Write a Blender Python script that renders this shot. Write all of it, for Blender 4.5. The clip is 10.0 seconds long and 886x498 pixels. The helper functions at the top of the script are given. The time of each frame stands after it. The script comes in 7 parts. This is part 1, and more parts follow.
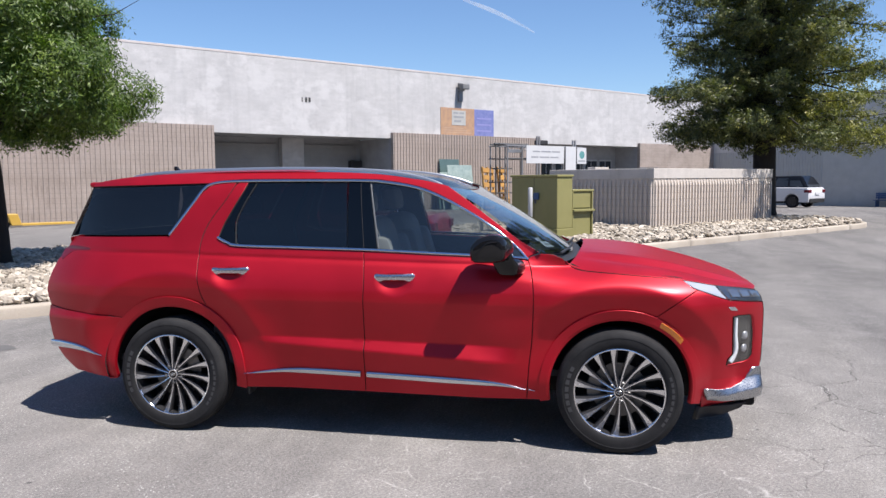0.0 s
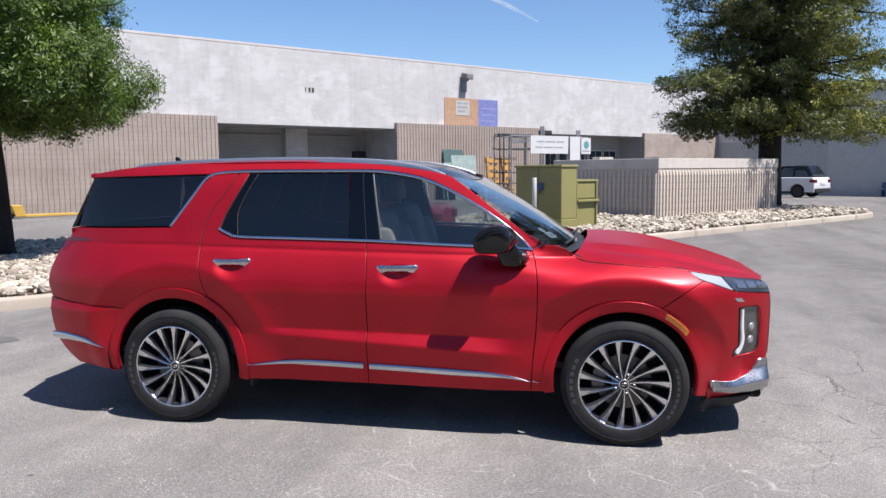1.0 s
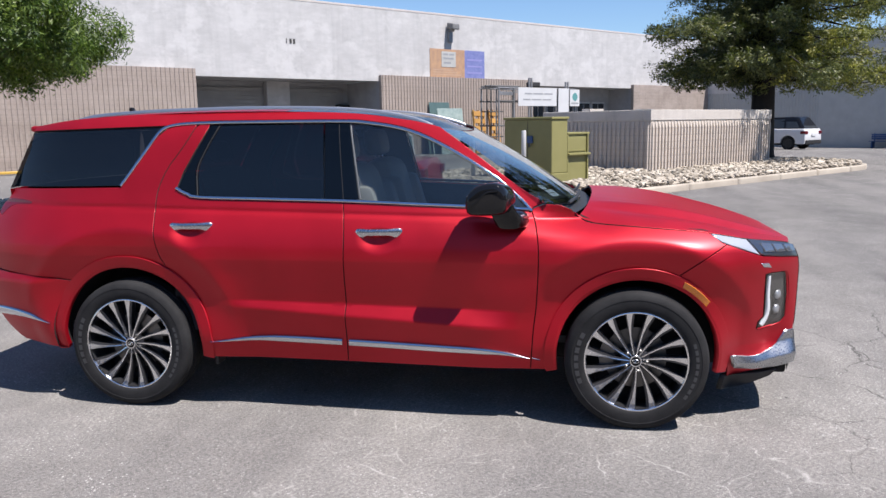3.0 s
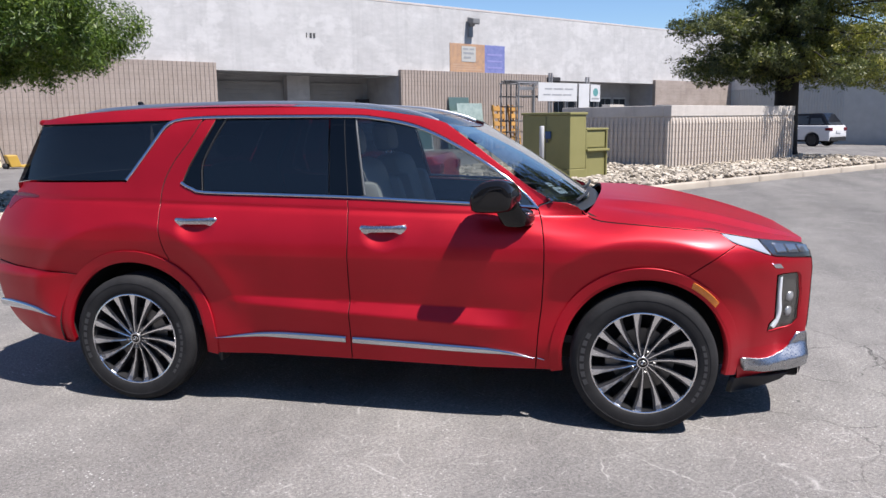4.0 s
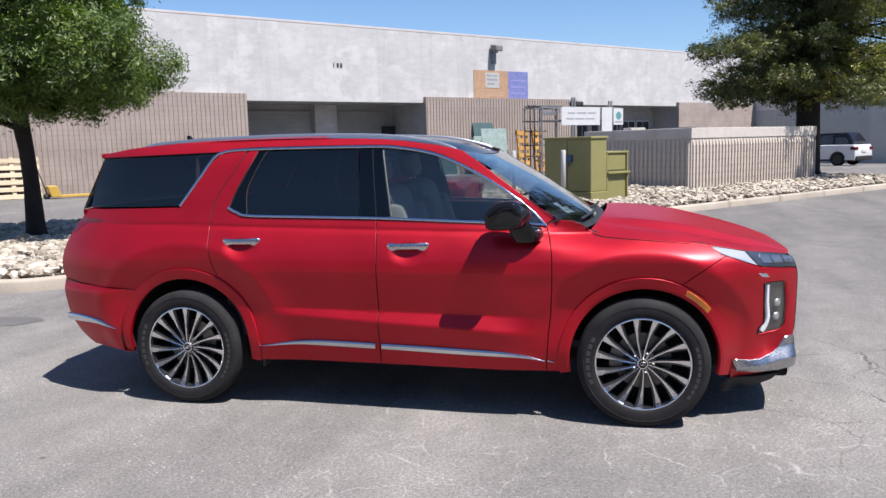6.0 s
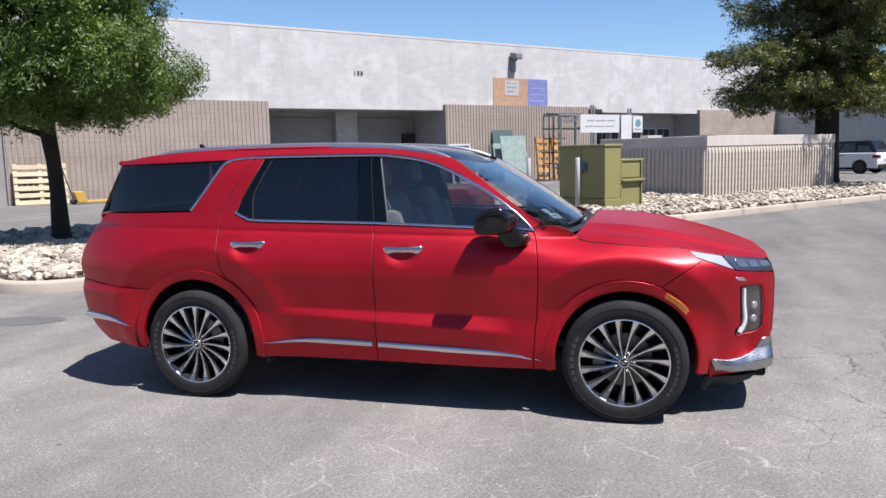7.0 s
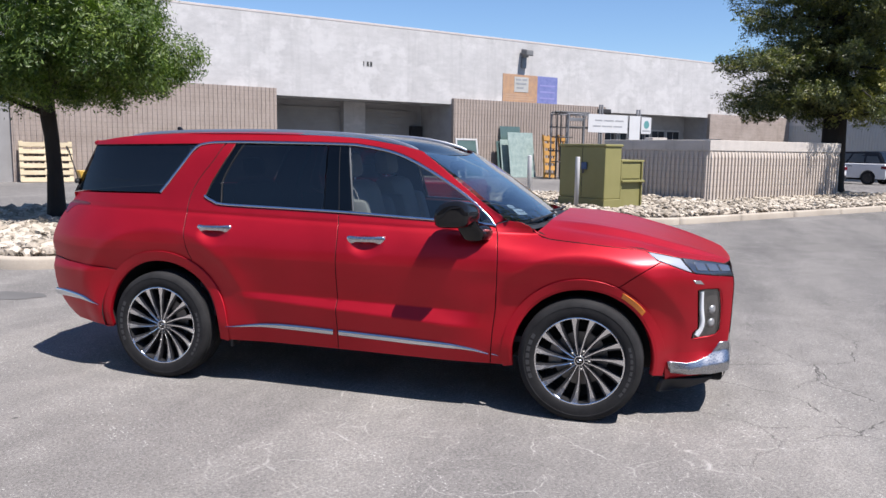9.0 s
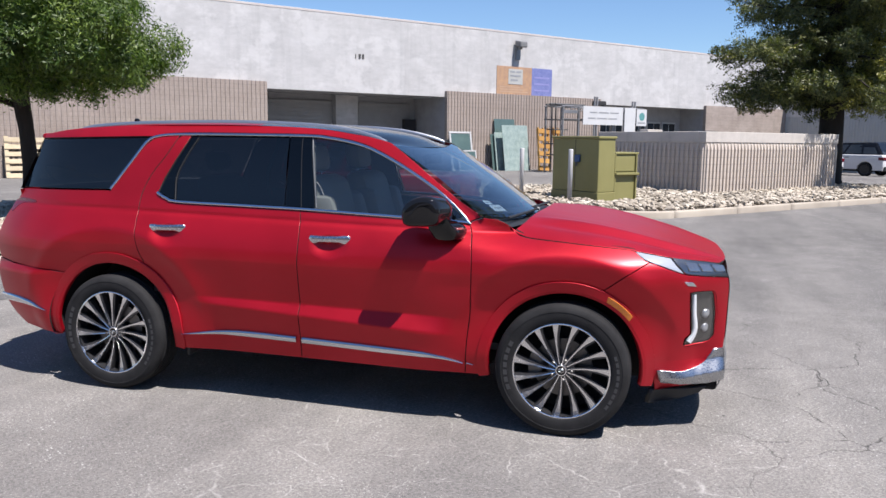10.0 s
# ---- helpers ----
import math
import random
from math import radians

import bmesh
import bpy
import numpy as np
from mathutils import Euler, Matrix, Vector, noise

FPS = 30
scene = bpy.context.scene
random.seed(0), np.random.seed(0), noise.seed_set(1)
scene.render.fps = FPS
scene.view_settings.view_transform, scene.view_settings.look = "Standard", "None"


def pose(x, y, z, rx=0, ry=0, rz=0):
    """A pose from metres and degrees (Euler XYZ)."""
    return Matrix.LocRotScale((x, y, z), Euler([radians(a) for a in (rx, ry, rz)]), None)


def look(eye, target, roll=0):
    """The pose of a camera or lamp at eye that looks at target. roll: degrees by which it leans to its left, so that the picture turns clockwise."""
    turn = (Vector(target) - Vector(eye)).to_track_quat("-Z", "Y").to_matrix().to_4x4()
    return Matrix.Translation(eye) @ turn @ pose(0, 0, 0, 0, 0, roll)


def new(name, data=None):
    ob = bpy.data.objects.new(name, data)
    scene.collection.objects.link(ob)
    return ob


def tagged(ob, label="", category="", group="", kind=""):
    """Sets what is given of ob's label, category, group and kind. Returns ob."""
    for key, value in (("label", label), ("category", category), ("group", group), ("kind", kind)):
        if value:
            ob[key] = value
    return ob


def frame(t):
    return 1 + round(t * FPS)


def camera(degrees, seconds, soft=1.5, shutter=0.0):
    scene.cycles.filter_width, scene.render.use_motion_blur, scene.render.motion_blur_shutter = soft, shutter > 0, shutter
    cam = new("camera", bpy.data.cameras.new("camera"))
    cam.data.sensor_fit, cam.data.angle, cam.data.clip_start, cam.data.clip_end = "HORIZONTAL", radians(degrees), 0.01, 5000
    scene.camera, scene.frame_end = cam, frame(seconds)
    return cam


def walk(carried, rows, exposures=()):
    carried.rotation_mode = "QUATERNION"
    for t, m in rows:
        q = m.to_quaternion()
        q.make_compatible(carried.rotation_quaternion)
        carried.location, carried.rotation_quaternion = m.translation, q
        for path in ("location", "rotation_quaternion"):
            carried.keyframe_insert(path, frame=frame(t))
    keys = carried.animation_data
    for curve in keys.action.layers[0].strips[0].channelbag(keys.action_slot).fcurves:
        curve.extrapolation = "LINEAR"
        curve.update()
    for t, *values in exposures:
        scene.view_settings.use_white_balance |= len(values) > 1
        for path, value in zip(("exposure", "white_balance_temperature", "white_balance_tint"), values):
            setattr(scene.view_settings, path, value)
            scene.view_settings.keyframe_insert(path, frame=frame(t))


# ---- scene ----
cam = camera(59.0, 10.0)
PATH = [
    (0, (1.253, -5.654, 1.652), (0.891, -3.695, 1.476), -0.4),
    (0.5, (1.255, -5.638, 1.651), (0.884, -3.681, 1.472), -0.3),
    (1, (1.25, -5.608, 1.65), (0.878, -3.653, 1.45), -0.5),
    (1.5, (1.218, -5.516, 1.627), (0.857, -3.562, 1.395), -0.8),
    (2, (1.14, -5.314, 1.626), (0.799, -3.362, 1.358), -1.1),
    (2.5, (1.124, -5.147, 1.626), (0.796, -3.196, 1.329), -1.0),
    (4, (1.208, -4.973, 1.63), (0.821, -3.039, 1.303), -0.6),
    (4.5, (1.232, -5.029, 1.637), (0.822, -3.097, 1.32), -1.1),
    (5, (1.232, -5.162, 1.645), (0.811, -3.229, 1.347), -1.5),
    (5.5, (1.247, -5.323, 1.649), (0.815, -3.39, 1.37), -1.5),
    (7, (1.592, -5.658, 1.658), (1.082, -3.74, 1.413), -1.4),
    (7.5, (1.597, -5.764, 1.67), (1.073, -3.849, 1.428), -1.1),
    (8, (1.655, -5.778, 1.667), (1.129, -3.864, 1.423), -0.7),
    (8.5, (1.788, -5.706, 1.661), (1.258, -3.793, 1.411), 0.1),
    (9, (1.875, -5.6, 1.647), (1.346, -3.689, 1.387), 0.9),
    (9.5, (1.905, -5.423, 1.634), (1.378, -3.513, 1.362), 1.0),
    (10, (1.918, -5.173, 1.634), (1.397, -3.262, 1.358), 0.6),
]
EXPOSURE = 0.80
walk(cam, [(t, look(eye, target, roll)) for t, eye, target, roll in PATH], [(0, EXPOSURE, 6350, 14), (10, EXPOSURE, 6350, 14)])

# ---- daylight ----
SUN = Vector((0.43, -0.215, 0.88)).normalized()   # towards the sun
world = bpy.data.worlds.new("sky")
scene.world = world
world.use_nodes = True
wn = world.node_tree.nodes
sky = wn.new("ShaderNodeTexSky")
sky.sky_type = "NISHITA"
sky.sun_disc = False
sky.sun_elevation = math.asin(SUN.z)
sky.sun_rotation = math.atan2(SUN.x, SUN.y)
sky.air_density, sky.dust_density, sky.ozone_density = 1.0, 0.0, 7.5
world.node_tree.links.new(sky.outputs[0], wn["Background"].inputs[0])
wn["Background"].inputs[1].default_value = 0.080
sun_data = bpy.data.lights.new("sun", "SUN")
sun_data.energy, sun_data.angle, sun_data.color = 5.0, radians(0.53), (1.0, 0.955, 0.89)
sun = new("sun", sun_data)
sun.matrix_world = look(SUN * 60, (0, 0, 0))


# ---- materials ----
def node(nt, kind, **sets):
    n = nt.nodes.new(kind)
    for key, value in sets.items():
        n.inputs[key.replace("_", " ")].default_value = value
    return n


def ramp(nt, fac, stops):
    n = nt.nodes.new("ShaderNodeValToRGB")
    els = n.color_ramp.elements
    while len(els) < len(stops):
        els.new(0.5)
    for el, (p, c) in zip(els, stops):
        el.position = p
        el.color = (*c, 1) if len(c) == 3 else c
    nt.links.new(fac, n.inputs[0])
    return n.outputs[0]


def mixed(nt, fac, a, b, blend="MIX"):
    n = nt.nodes.new("ShaderNodeMix")
    n.data_type, n.blend_type = "RGBA", blend
    for slot, v in ((0, fac), (6, a), (7, b)):
        if isinstance(v, (tuple, float, int)):
            n.inputs[slot].default_value = (*v, 1) if isinstance(v, tuple) and len(v) == 3 else v
        else:
            nt.links.new(v, n.inputs[slot])
    return n.outputs[2]


def shift(nt, a, op, b):
    n = nt.nodes.new("ShaderNodeMath")
    n.operation = op
    for i, v in enumerate((a, b)):
        if isinstance(v, (int, float)):
            n.inputs[i].default_value = v
        else:
            nt.links.new(v, n.inputs[i])
    return n.outputs[0]


def blank(name, rough=0.6, metal=0.0):
    m = bpy.data.materials.new(name)
    m.use_nodes = True
    b = m.node_tree.nodes["Principled BSDF"]
    b.inputs["Roughness"].default_value, b.inputs["Metallic"].default_value = rough, metal
    return m, m.node_tree, b


def coords(nt, stretch=(1, 1, 1), space="Object"):
    tc = nt.nodes.new("ShaderNodeTexCoord")
    mp = nt.nodes.new("ShaderNodeMapping")
    mp.inputs["Scale"].default_value = stretch
    nt.links.new(tc.outputs[space], mp.inputs[0])
    return mp.outputs[0]


def noisy(nt, vec, scale, detail=4.0, rough=0.55):
    n = node(nt, "ShaderNodeTexNoise", Scale=scale, Detail=detail, Roughness=rough)
    nt.links.new(vec, n.inputs["Vector"])
    return n.outputs["Fac"]


def bumped(nt, b, height, strength, dist):
    n = node(nt, "ShaderNodeBump", Strength=strength, Distance=dist)
    nt.links.new(height, n.inputs["Height"])
    nt.links.new(n.outputs[0], b.inputs["Normal"])


def surface(name, dark, light, rough=0.7, metal=0.0, big=1.5, fine=40.0, bump=0.3, depth=0.004, stretch=(1, 1, 1), vary=0.0):
    """A two-scale procedural surface: broad stains and fine grain, with relief from the grain."""
    m, nt, b = blank(name, rough, metal)
    v = coords(nt, stretch)
    broad, grain = noisy(nt, v, big, 5), noisy(nt, v, fine, 4)
    f = shift(nt, shift(nt, broad, "MULTIPLY", 0.65), "ADD", shift(nt, grain, "MULTIPLY", 0.35))
    col = ramp(nt, f, [(0.32, dark), (0.68, light)])
    if vary:
        info = nt.nodes.new("ShaderNodeObjectInfo")
        k = ramp(nt, info.outputs["Random"], [(0, (1 - vary,) * 3), (1, (1 + vary * 0.4,) * 3)])
        col = mixed(nt, 1.0, col, k, "MULTIPLY")
    nt.links.new(col, b.inputs["Base Color"])
    r = ramp(nt, grain, [(0.3, (rough - min(0.08, rough * 0.25),) * 3), (0.7, (min(rough + min(0.08, rough * 0.25), 1),) * 3)])
    nt.links.new(r, b.inputs["Roughness"])
    if bump:
        bumped(nt, b, grain, bump, depth)
    return m


FAR_AXIS = (0.766, 0.643)   # across the yard, in the ground's own axes


def asphalt():
    m, nt, b = blank("asphalt", 0.9)
    b.inputs["Specular IOR Level"].default_value = 0.15
    v = coords(nt)
    broad, mid, grit = noisy(nt, v, 0.22, 5, 0.6), noisy(nt, v, 2.2, 7, 0.72), noisy(nt, v, 55, 5, 0.85)
    tone = shift(nt, shift(nt, broad, "MULTIPLY", 0.55), "ADD", shift(nt, mid, "MULTIPLY", 0.45))
    col = ramp(nt, tone, [(0.32, (0.150, 0.143, 0.135)), (0.52, (0.212, 0.202, 0.191)), (0.70, (0.278, 0.265, 0.250))])
    # long faint sweeps left by tyres and water
    turned = nt.nodes.new("ShaderNodeVectorRotate")
    turned.rotation_type = "Z_AXIS"
    turned.inputs["Angle"].default_value = radians(-38)
    nt.links.new(v, turned.inputs["Vector"])
    scaled = nt.nodes.new("ShaderNodeMapping")
    scaled.inputs["Scale"].default_value = (0.16, 1.3, 1)
    nt.links.new(turned.outputs[0], scaled.inputs[0])
    sweep = noisy(nt, scaled.outputs[0], 0.9, 5, 0.6)
    col = mixed(nt, 1.0, col, ramp(nt, sweep, [(0.34, (0.78, 0.78, 0.79)), (0.62, (1.07, 1.065, 1.055))]), "MULTIPLY")
    col = mixed(nt, 1.0, col, ramp(nt, grit, [(0.34, (0.55, 0.55, 0.55)), (0.5, (1, 1, 1)), (0.64, (1.45, 1.43, 1.4))]), "MULTIPLY")
    # the far side of the yard is darkened, a change in sheen put into colour
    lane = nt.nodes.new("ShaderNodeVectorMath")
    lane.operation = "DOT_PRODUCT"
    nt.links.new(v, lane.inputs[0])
    lane.inputs[1].default_value = (FAR_AXIS[0], FAR_AXIS[1], 0.0)
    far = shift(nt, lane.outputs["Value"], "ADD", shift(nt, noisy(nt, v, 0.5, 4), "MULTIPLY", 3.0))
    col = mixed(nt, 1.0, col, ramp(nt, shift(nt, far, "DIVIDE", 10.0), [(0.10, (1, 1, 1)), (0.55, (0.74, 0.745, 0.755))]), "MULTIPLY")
    # cracks: ragged, wandering cell edges, broken into runs and kept to patches
    def warped(base, scale, amount):
        n = nt.nodes.new("ShaderNodeTexNoise")
        n.inputs["Scale"].default_value, n.inputs["Detail"].default_value = scale, 6
        nt.links.new(base, n.inputs["Vector"])
        add = nt.nodes.new("ShaderNodeVectorMath")
        add.operation = "MULTIPLY_ADD"
        nt.links.new(n.outputs["Color"], add.inputs[0])
        add.inputs[1].default_value = (amount, amount, 0.0)
        nt.links.new(base, add.inputs[2])
        return add.outputs[0]

    def near(u, w, radius):
        d = nt.nodes.new("ShaderNodeVectorMath")
        d.operation = "DISTANCE"
        nt.links.new(warped(v, 0.7, 1.6), d.inputs[0])
        d.inputs[1].default_value = (u + 0.8, w + 0.8, 0)
        return ramp(nt, shift(nt, d.outputs["Value"], "DIVIDE", radius), [(0.55, (1, 1, 1)), (1.0, (0.06, 0.06, 0.06))])
    vv = warped(warped(v, 1.3, 0.5), 9.0, 0.06)
    lines = []
    for size, width, centre, radius, run in ((1.15, 0.0075, (2.6, -2.2), 2.6, 0.40), (2.5, 0.010, (-0.5, -1.9), 2.0, 0.44), (4.6, 0.012, (-0.6, -1.9), 2.1, 0.48)):
        vo = nt.nodes.new("ShaderNodeTexVoronoi")
        vo.feature = "DISTANCE_TO_EDGE"
        vo.inputs["Scale"].default_value = size
        nt.links.new(vv, vo.inputs["Vector"])
        edge = ramp(nt, vo.outputs["Distance"], [(0, (1, 1, 1)), (width, (0, 0, 0))])
        broken = ramp(nt, noisy(nt, v, 5.5, 5, 0.7), [(run, (0, 0, 0)), (run + 0.14, (1, 1, 1))])
        lines.append(mixed(nt, 1.0, mixed(nt, 1.0, edge, broken, "MULTIPLY"), near(*centre, radius), "MULTIPLY"))
    col = mixed(nt, shift(nt, lines[0], "MULTIPLY", 0.85), col, (0.045, 0.043, 0.041))
    for ln, amount in ((lines[1], 0.62), (lines[2], 0.36)):
        col = mixed(nt, shift(nt, ln, "MULTIPLY", amount), col, (0.52, 0.50, 0.47))
    # pale and dark grit
    crumbs = noisy(nt, v, 150, 2, 0.5)
    col = mixed(nt, ramp(nt, crumbs, [(0.645, (0, 0, 0)), (0.70, (0.9, 0.9, 0.9))]), col, (0.48, 0.46, 0.43))
    # scattered pale chips, each a few millimetres to a centimetre
    for size, hit, gate in ((42, 0.15, 0.50), (85, 0.20, 0.55)):
        chip = nt.nodes.new("ShaderNodeTexVoronoi")
        chip.inputs["Scale"].default_value = size
        nt.links.new(v, chip.inputs["Vector"])
        some = nt.nodes.new("ShaderNodeSeparateColor")
        nt.links.new(chip.outputs["Color"], some.inputs[0])
        pick = ramp(nt, some.outputs[0], [(0.70, (0, 0, 0)), (0.74, (1, 1, 1))])
        spot = ramp(nt, chip.outputs["Distance"], [(hit, (0.9, 0.9, 0.9)), (hit + 0.1, (0, 0, 0))])
        where = ramp(nt, noisy(nt, v, 1.1, 5, 0.7), [(gate - 0.08, (0.15, 0.15, 0.15)), (gate + 0.1, (1, 1, 1))])
        col = mixed(nt, mixed(nt, 1.0, mixed(nt, 1.0, pick, spot, "MULTIPLY"), where, "MULTIPLY"), col, (0.56, 0.545, 0.52))
    scuff = noisy(nt, coords(nt, (0.6, 1.8, 1)), 14, 6, 0.75)
    col = mixed(nt, ramp(nt, scuff, [(0.56, (0, 0, 0)), (0.74, (0.5, 0.5, 0.5))]), col, (0.30, 0.29, 0.28))
    # small dark specks of gravel and gum
    speck = nt.nodes.new("ShaderNodeTexVoronoi")
    speck.inputs["Scale"].default_value = 2.3
    nt.links.new(v, speck.inputs["Vector"])
    col = mixed(nt, ramp(nt, speck.outputs["Distance"], [(0.025, (0.8, 0.8, 0.8)), (0.045, (0, 0, 0))]), col, (0.05, 0.05, 0.05))
    nt.links.new(col, b.inputs["Base Color"])
    h = shift(nt, grit, "SUBTRACT", shift(nt, lines[0], "MULTIPLY", 0.8))
    bumped(nt, b, h, 0.8, 0.010)
    return m


def block_wall(name, dark, light, course=0.2, joint=0.12, streak=0.0, repaint=0.0):
    """Masonry tone with faint level courses and weathering."""
    m, nt, b = blank(name, 0.9)
    v = coords(nt)
    sep = nt.nodes.new("ShaderNodeSeparateXYZ")
    nt.links.new(v, sep.inputs[0])
    saw = shift(nt, shift(nt, sep.outputs[2], "DIVIDE", course), "FRACT", 0)
    line = ramp(nt, saw, [(0, (1, 1, 1)), (0.05, (1, 1, 1)), (0.1, (0, 0, 0))])
    broad, grain = noisy(nt, v, 0.8, 6, 0.6), noisy(nt, v, 30, 4)
    patch = noisy(nt, coords(nt, (1, 1, 3)), 1.4, 6, 0.7)
    f = shift(nt, shift(nt, broad, "MULTIPLY", 0.4), "ADD", shift(nt, shift(nt, grain, "MULTIPLY", 0.25), "ADD", shift(nt, patch, "MULTIPLY", 0.35)))
    col = ramp(nt, f, [(0.36, dark), (0.64, light)])
    col = mixed(nt, shift(nt, line, "MULTIPLY", joint), col, tuple(0.5 * c for c in dark))
    if streak:
        drip = noisy(nt, coords(nt, (2.2, 2.2, 0.12)), 1.6, 5, 0.6)
        col = mixed(nt, ramp(nt, drip, [(0.52, (0, 0, 0)), (0.75, (streak,) * 3)]), col, tuple(0.6 * c for c in dark))
    if repaint:
        # level brushed-over patches in a cleaner white
        over = noisy(nt, coords(nt, (0.8, 0.8, 0.9)), 0.9, 6, 0.68)
        col = mixed(nt, ramp(nt, over, [(0.52, (0, 0, 0)), (0.60, (repaint,) * 3)]), col, tuple(min(1.12 * c, 1) for c in light))
    nt.links.new(col, b.inputs["Base Color"])
    bumped(nt, b, shift(nt, grain, "SUBTRACT", shift(nt, line, "MULTIPLY", min(joint * 8, 1.0))), 0.4, 0.008)
    return m


def leafy(name, dark, light, through_light):
    m, nt, b = blank(name, 0.5)
    geo = nt.nodes.new("ShaderNodeNewGeometry")
    col = ramp(nt, geo.outputs["Random Per Island"], [(0, dark), (0.55, tuple((a + c) / 2 for a, c in zip(dark, light))), (1, light)])
    patch = noisy(nt, coords(nt), 0.9, 3)
    col = mixed(nt, 1.0, col, ramp(nt, patch, [(0.35, (0.75, 0.8, 0.8)), (0.65, (1.2, 1.12, 0.9))]), "MULTIPLY")
    nt.links.new(col, b.inputs["Base Color"])
    tr = nt.nodes.new("ShaderNodeBsdfTranslucent")
    nt.links.new(mixed(nt, 1.0, col, through_light, "MULTIPLY"), tr.inputs[0])
    mx = nt.nodes.new("ShaderNodeMixShader")
    mx.inputs[0].default_value = 0.35
    nt.links.new(b.outputs[0], mx.inputs[1])
    nt.links.new(tr.outputs[0], mx.inputs[2])
    nt.links.new(mx.outputs[0], nt.nodes["Material Output"].inputs[0])
    return m


def glass(name, tint, rough=0.0, clear=0.6, ior=1.7, gloss=(1.0, 0.93, 0.84)):
    """A thin pane: gloss on top, tinted see-through below."""
    m = bpy.data.materials.new(name)
    m.use_nodes = True
    nt = m.node_tree
    nt.nodes.remove(nt.nodes["Principled BSDF"])
    tr = nt.nodes.new("ShaderNodeBsdfTransparent")
    tr.inputs[0].default_value = (*[c * clear for c in tint], 1)
    gl = nt.nodes.new("ShaderNodeBsdfGlossy")
    gl.inputs["Roughness"].default_value = rough
    gl.inputs["Color"].default_value = (*gloss, 1)
    # the same gloss from both sides of the pane
    lw = nt.nodes.new("ShaderNodeLayerWeight")
    lw.inputs[0].default_value = 0.5
    r0 = ((ior - 1) / (ior + 1)) ** 2
    fr = shift(nt, shift(nt, shift(nt, lw.outputs["Facing"], "POWER", 5.0), "MULTIPLY", 1 - r0), "ADD", r0)
    mx = nt.nodes.new("ShaderNodeMixShader")
    for a, i in ((fr, 0), (tr.outputs[0], 1), (gl.outputs[0], 2)):
        nt.links.new(a, mx.inputs[i])
    nt.links.new(mx.outputs[0], nt.nodes["Material Output"].inputs[0])
    return m


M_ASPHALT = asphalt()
M_WHITEWALL = block_wall("white_painted_concrete", (0.365, 0.357, 0.353), (0.520, 0.511, 0.503), 0.4, 0.008, 0.22, 0.38)
M_COPING = surface("coping", (0.44, 0.395, 0.37), (0.54, 0.495, 0.47), 0.7)
M_BROWN = block_wall("brown_block", (0.227, 0.186, 0.159), (0.374, 0.316, 0.278), 0.2, 0.25, 0.25)
M_PALEBLOCK = block_wall("pale_block", (0.42, 0.368, 0.315), (0.58, 0.515, 0.45), 0.2, 0.3, 0.3)
M_CAPBLOCK = block_wall("cap_block", (0.42, 0.385, 0.35), (0.56, 0.52, 0.475), 0.4, 0.05, 0.3)
M_GREYWALL = surface("grey_painted_wall", (0.25, 0.248, 0.25), (0.36, 0.357, 0.36), 0.85)
M_DOOR = surface("roller_door_paint", (0.23, 0.222, 0.215), (0.30, 0.292, 0.285), 0.6)
M_DARK = surface("dark_void", (0.015, 0.015, 0.017), (0.03, 0.03, 0.033), 0.8)
M_KERB = surface("kerb_concrete", (0.294, 0.253, 0.204), (0.425, 0.376, 0.310), 0.9, big=1.2, fine=60, bump=0.5, vary=0.12)
M_SOIL = surface("planter_soil", (0.068, 0.058, 0.044), (0.136, 0.116, 0.088), 0.95)
M_STONE = surface("river_stone", (0.33, 0.28, 0.22), (0.58, 0.51, 0.42), 0.85, big=6, fine=50, bump=0.4, vary=0.4)
M_OLIVE = surface("olive_painted_steel", (0.205, 0.190, 0.068), (0.245, 0.227, 0.088), 0.55, big=2, fine=90, bump=0.05)
M_POST = surface("white_painted_post", (0.449, 0.449, 0.449), (0.544, 0.544, 0.544), 0.6)
M_STEEL = surface("grey_steel", (0.16, 0.165, 0.17), (0.30, 0.30, 0.31), 0.5, 0.4)
M_BANNER = surface("white_banner", (0.490, 0.496, 0.503), (0.558, 0.564, 0.571), 0.7, bump=0)
M_TEAL = surface("teal_print", (0.068, 0.218, 0.218), (0.109, 0.286, 0.286), 0.7, bump=0)
M_INK = surface("ink", (0.03, 0.03, 0.03), (0.06, 0.06, 0.06), 0.8, bump=0)
M_GREYINK = surface("grey_ink", (0.238, 0.252, 0.265), (0.306, 0.313, 0.326), 0.8, bump=0)
M_PALLET = surface("pale_pine", (0.476, 0.381, 0.238), (0.666, 0.571, 0.400), 0.8, big=3, fine=40, stretch=(1, 1, 6), vary=0.2)
M_ORANGEWOOD = surface("orange_painted_wood", (0.374, 0.184, 0.041), (0.510, 0.286, 0.082), 0.7, vary=0.2)
M_YELLOW = surface("yellow_enamel", (0.408, 0.245, 0.034), (0.490, 0.306, 0.054), 0.45)
M_BLUE = surface("blue_paint", (0.02, 0.06, 0.16), (0.04, 0.10, 0.24), 0.5)
M_SIGNORANGE = surface("orange_sign_paint", (0.29, 0.185, 0.135), (0.47, 0.285, 0.155), 0.8, big=3.2, fine=14)
M_SIGNBLUE = surface("violet_blue_sign_paint", (0.105, 0.125, 0.31), (0.19, 0.215, 0.43), 0.8, big=3.2, fine=14)
M_PAPER = surface("bleached_notice", (0.354, 0.354, 0.340), (0.449, 0.449, 0.428), 0.8)
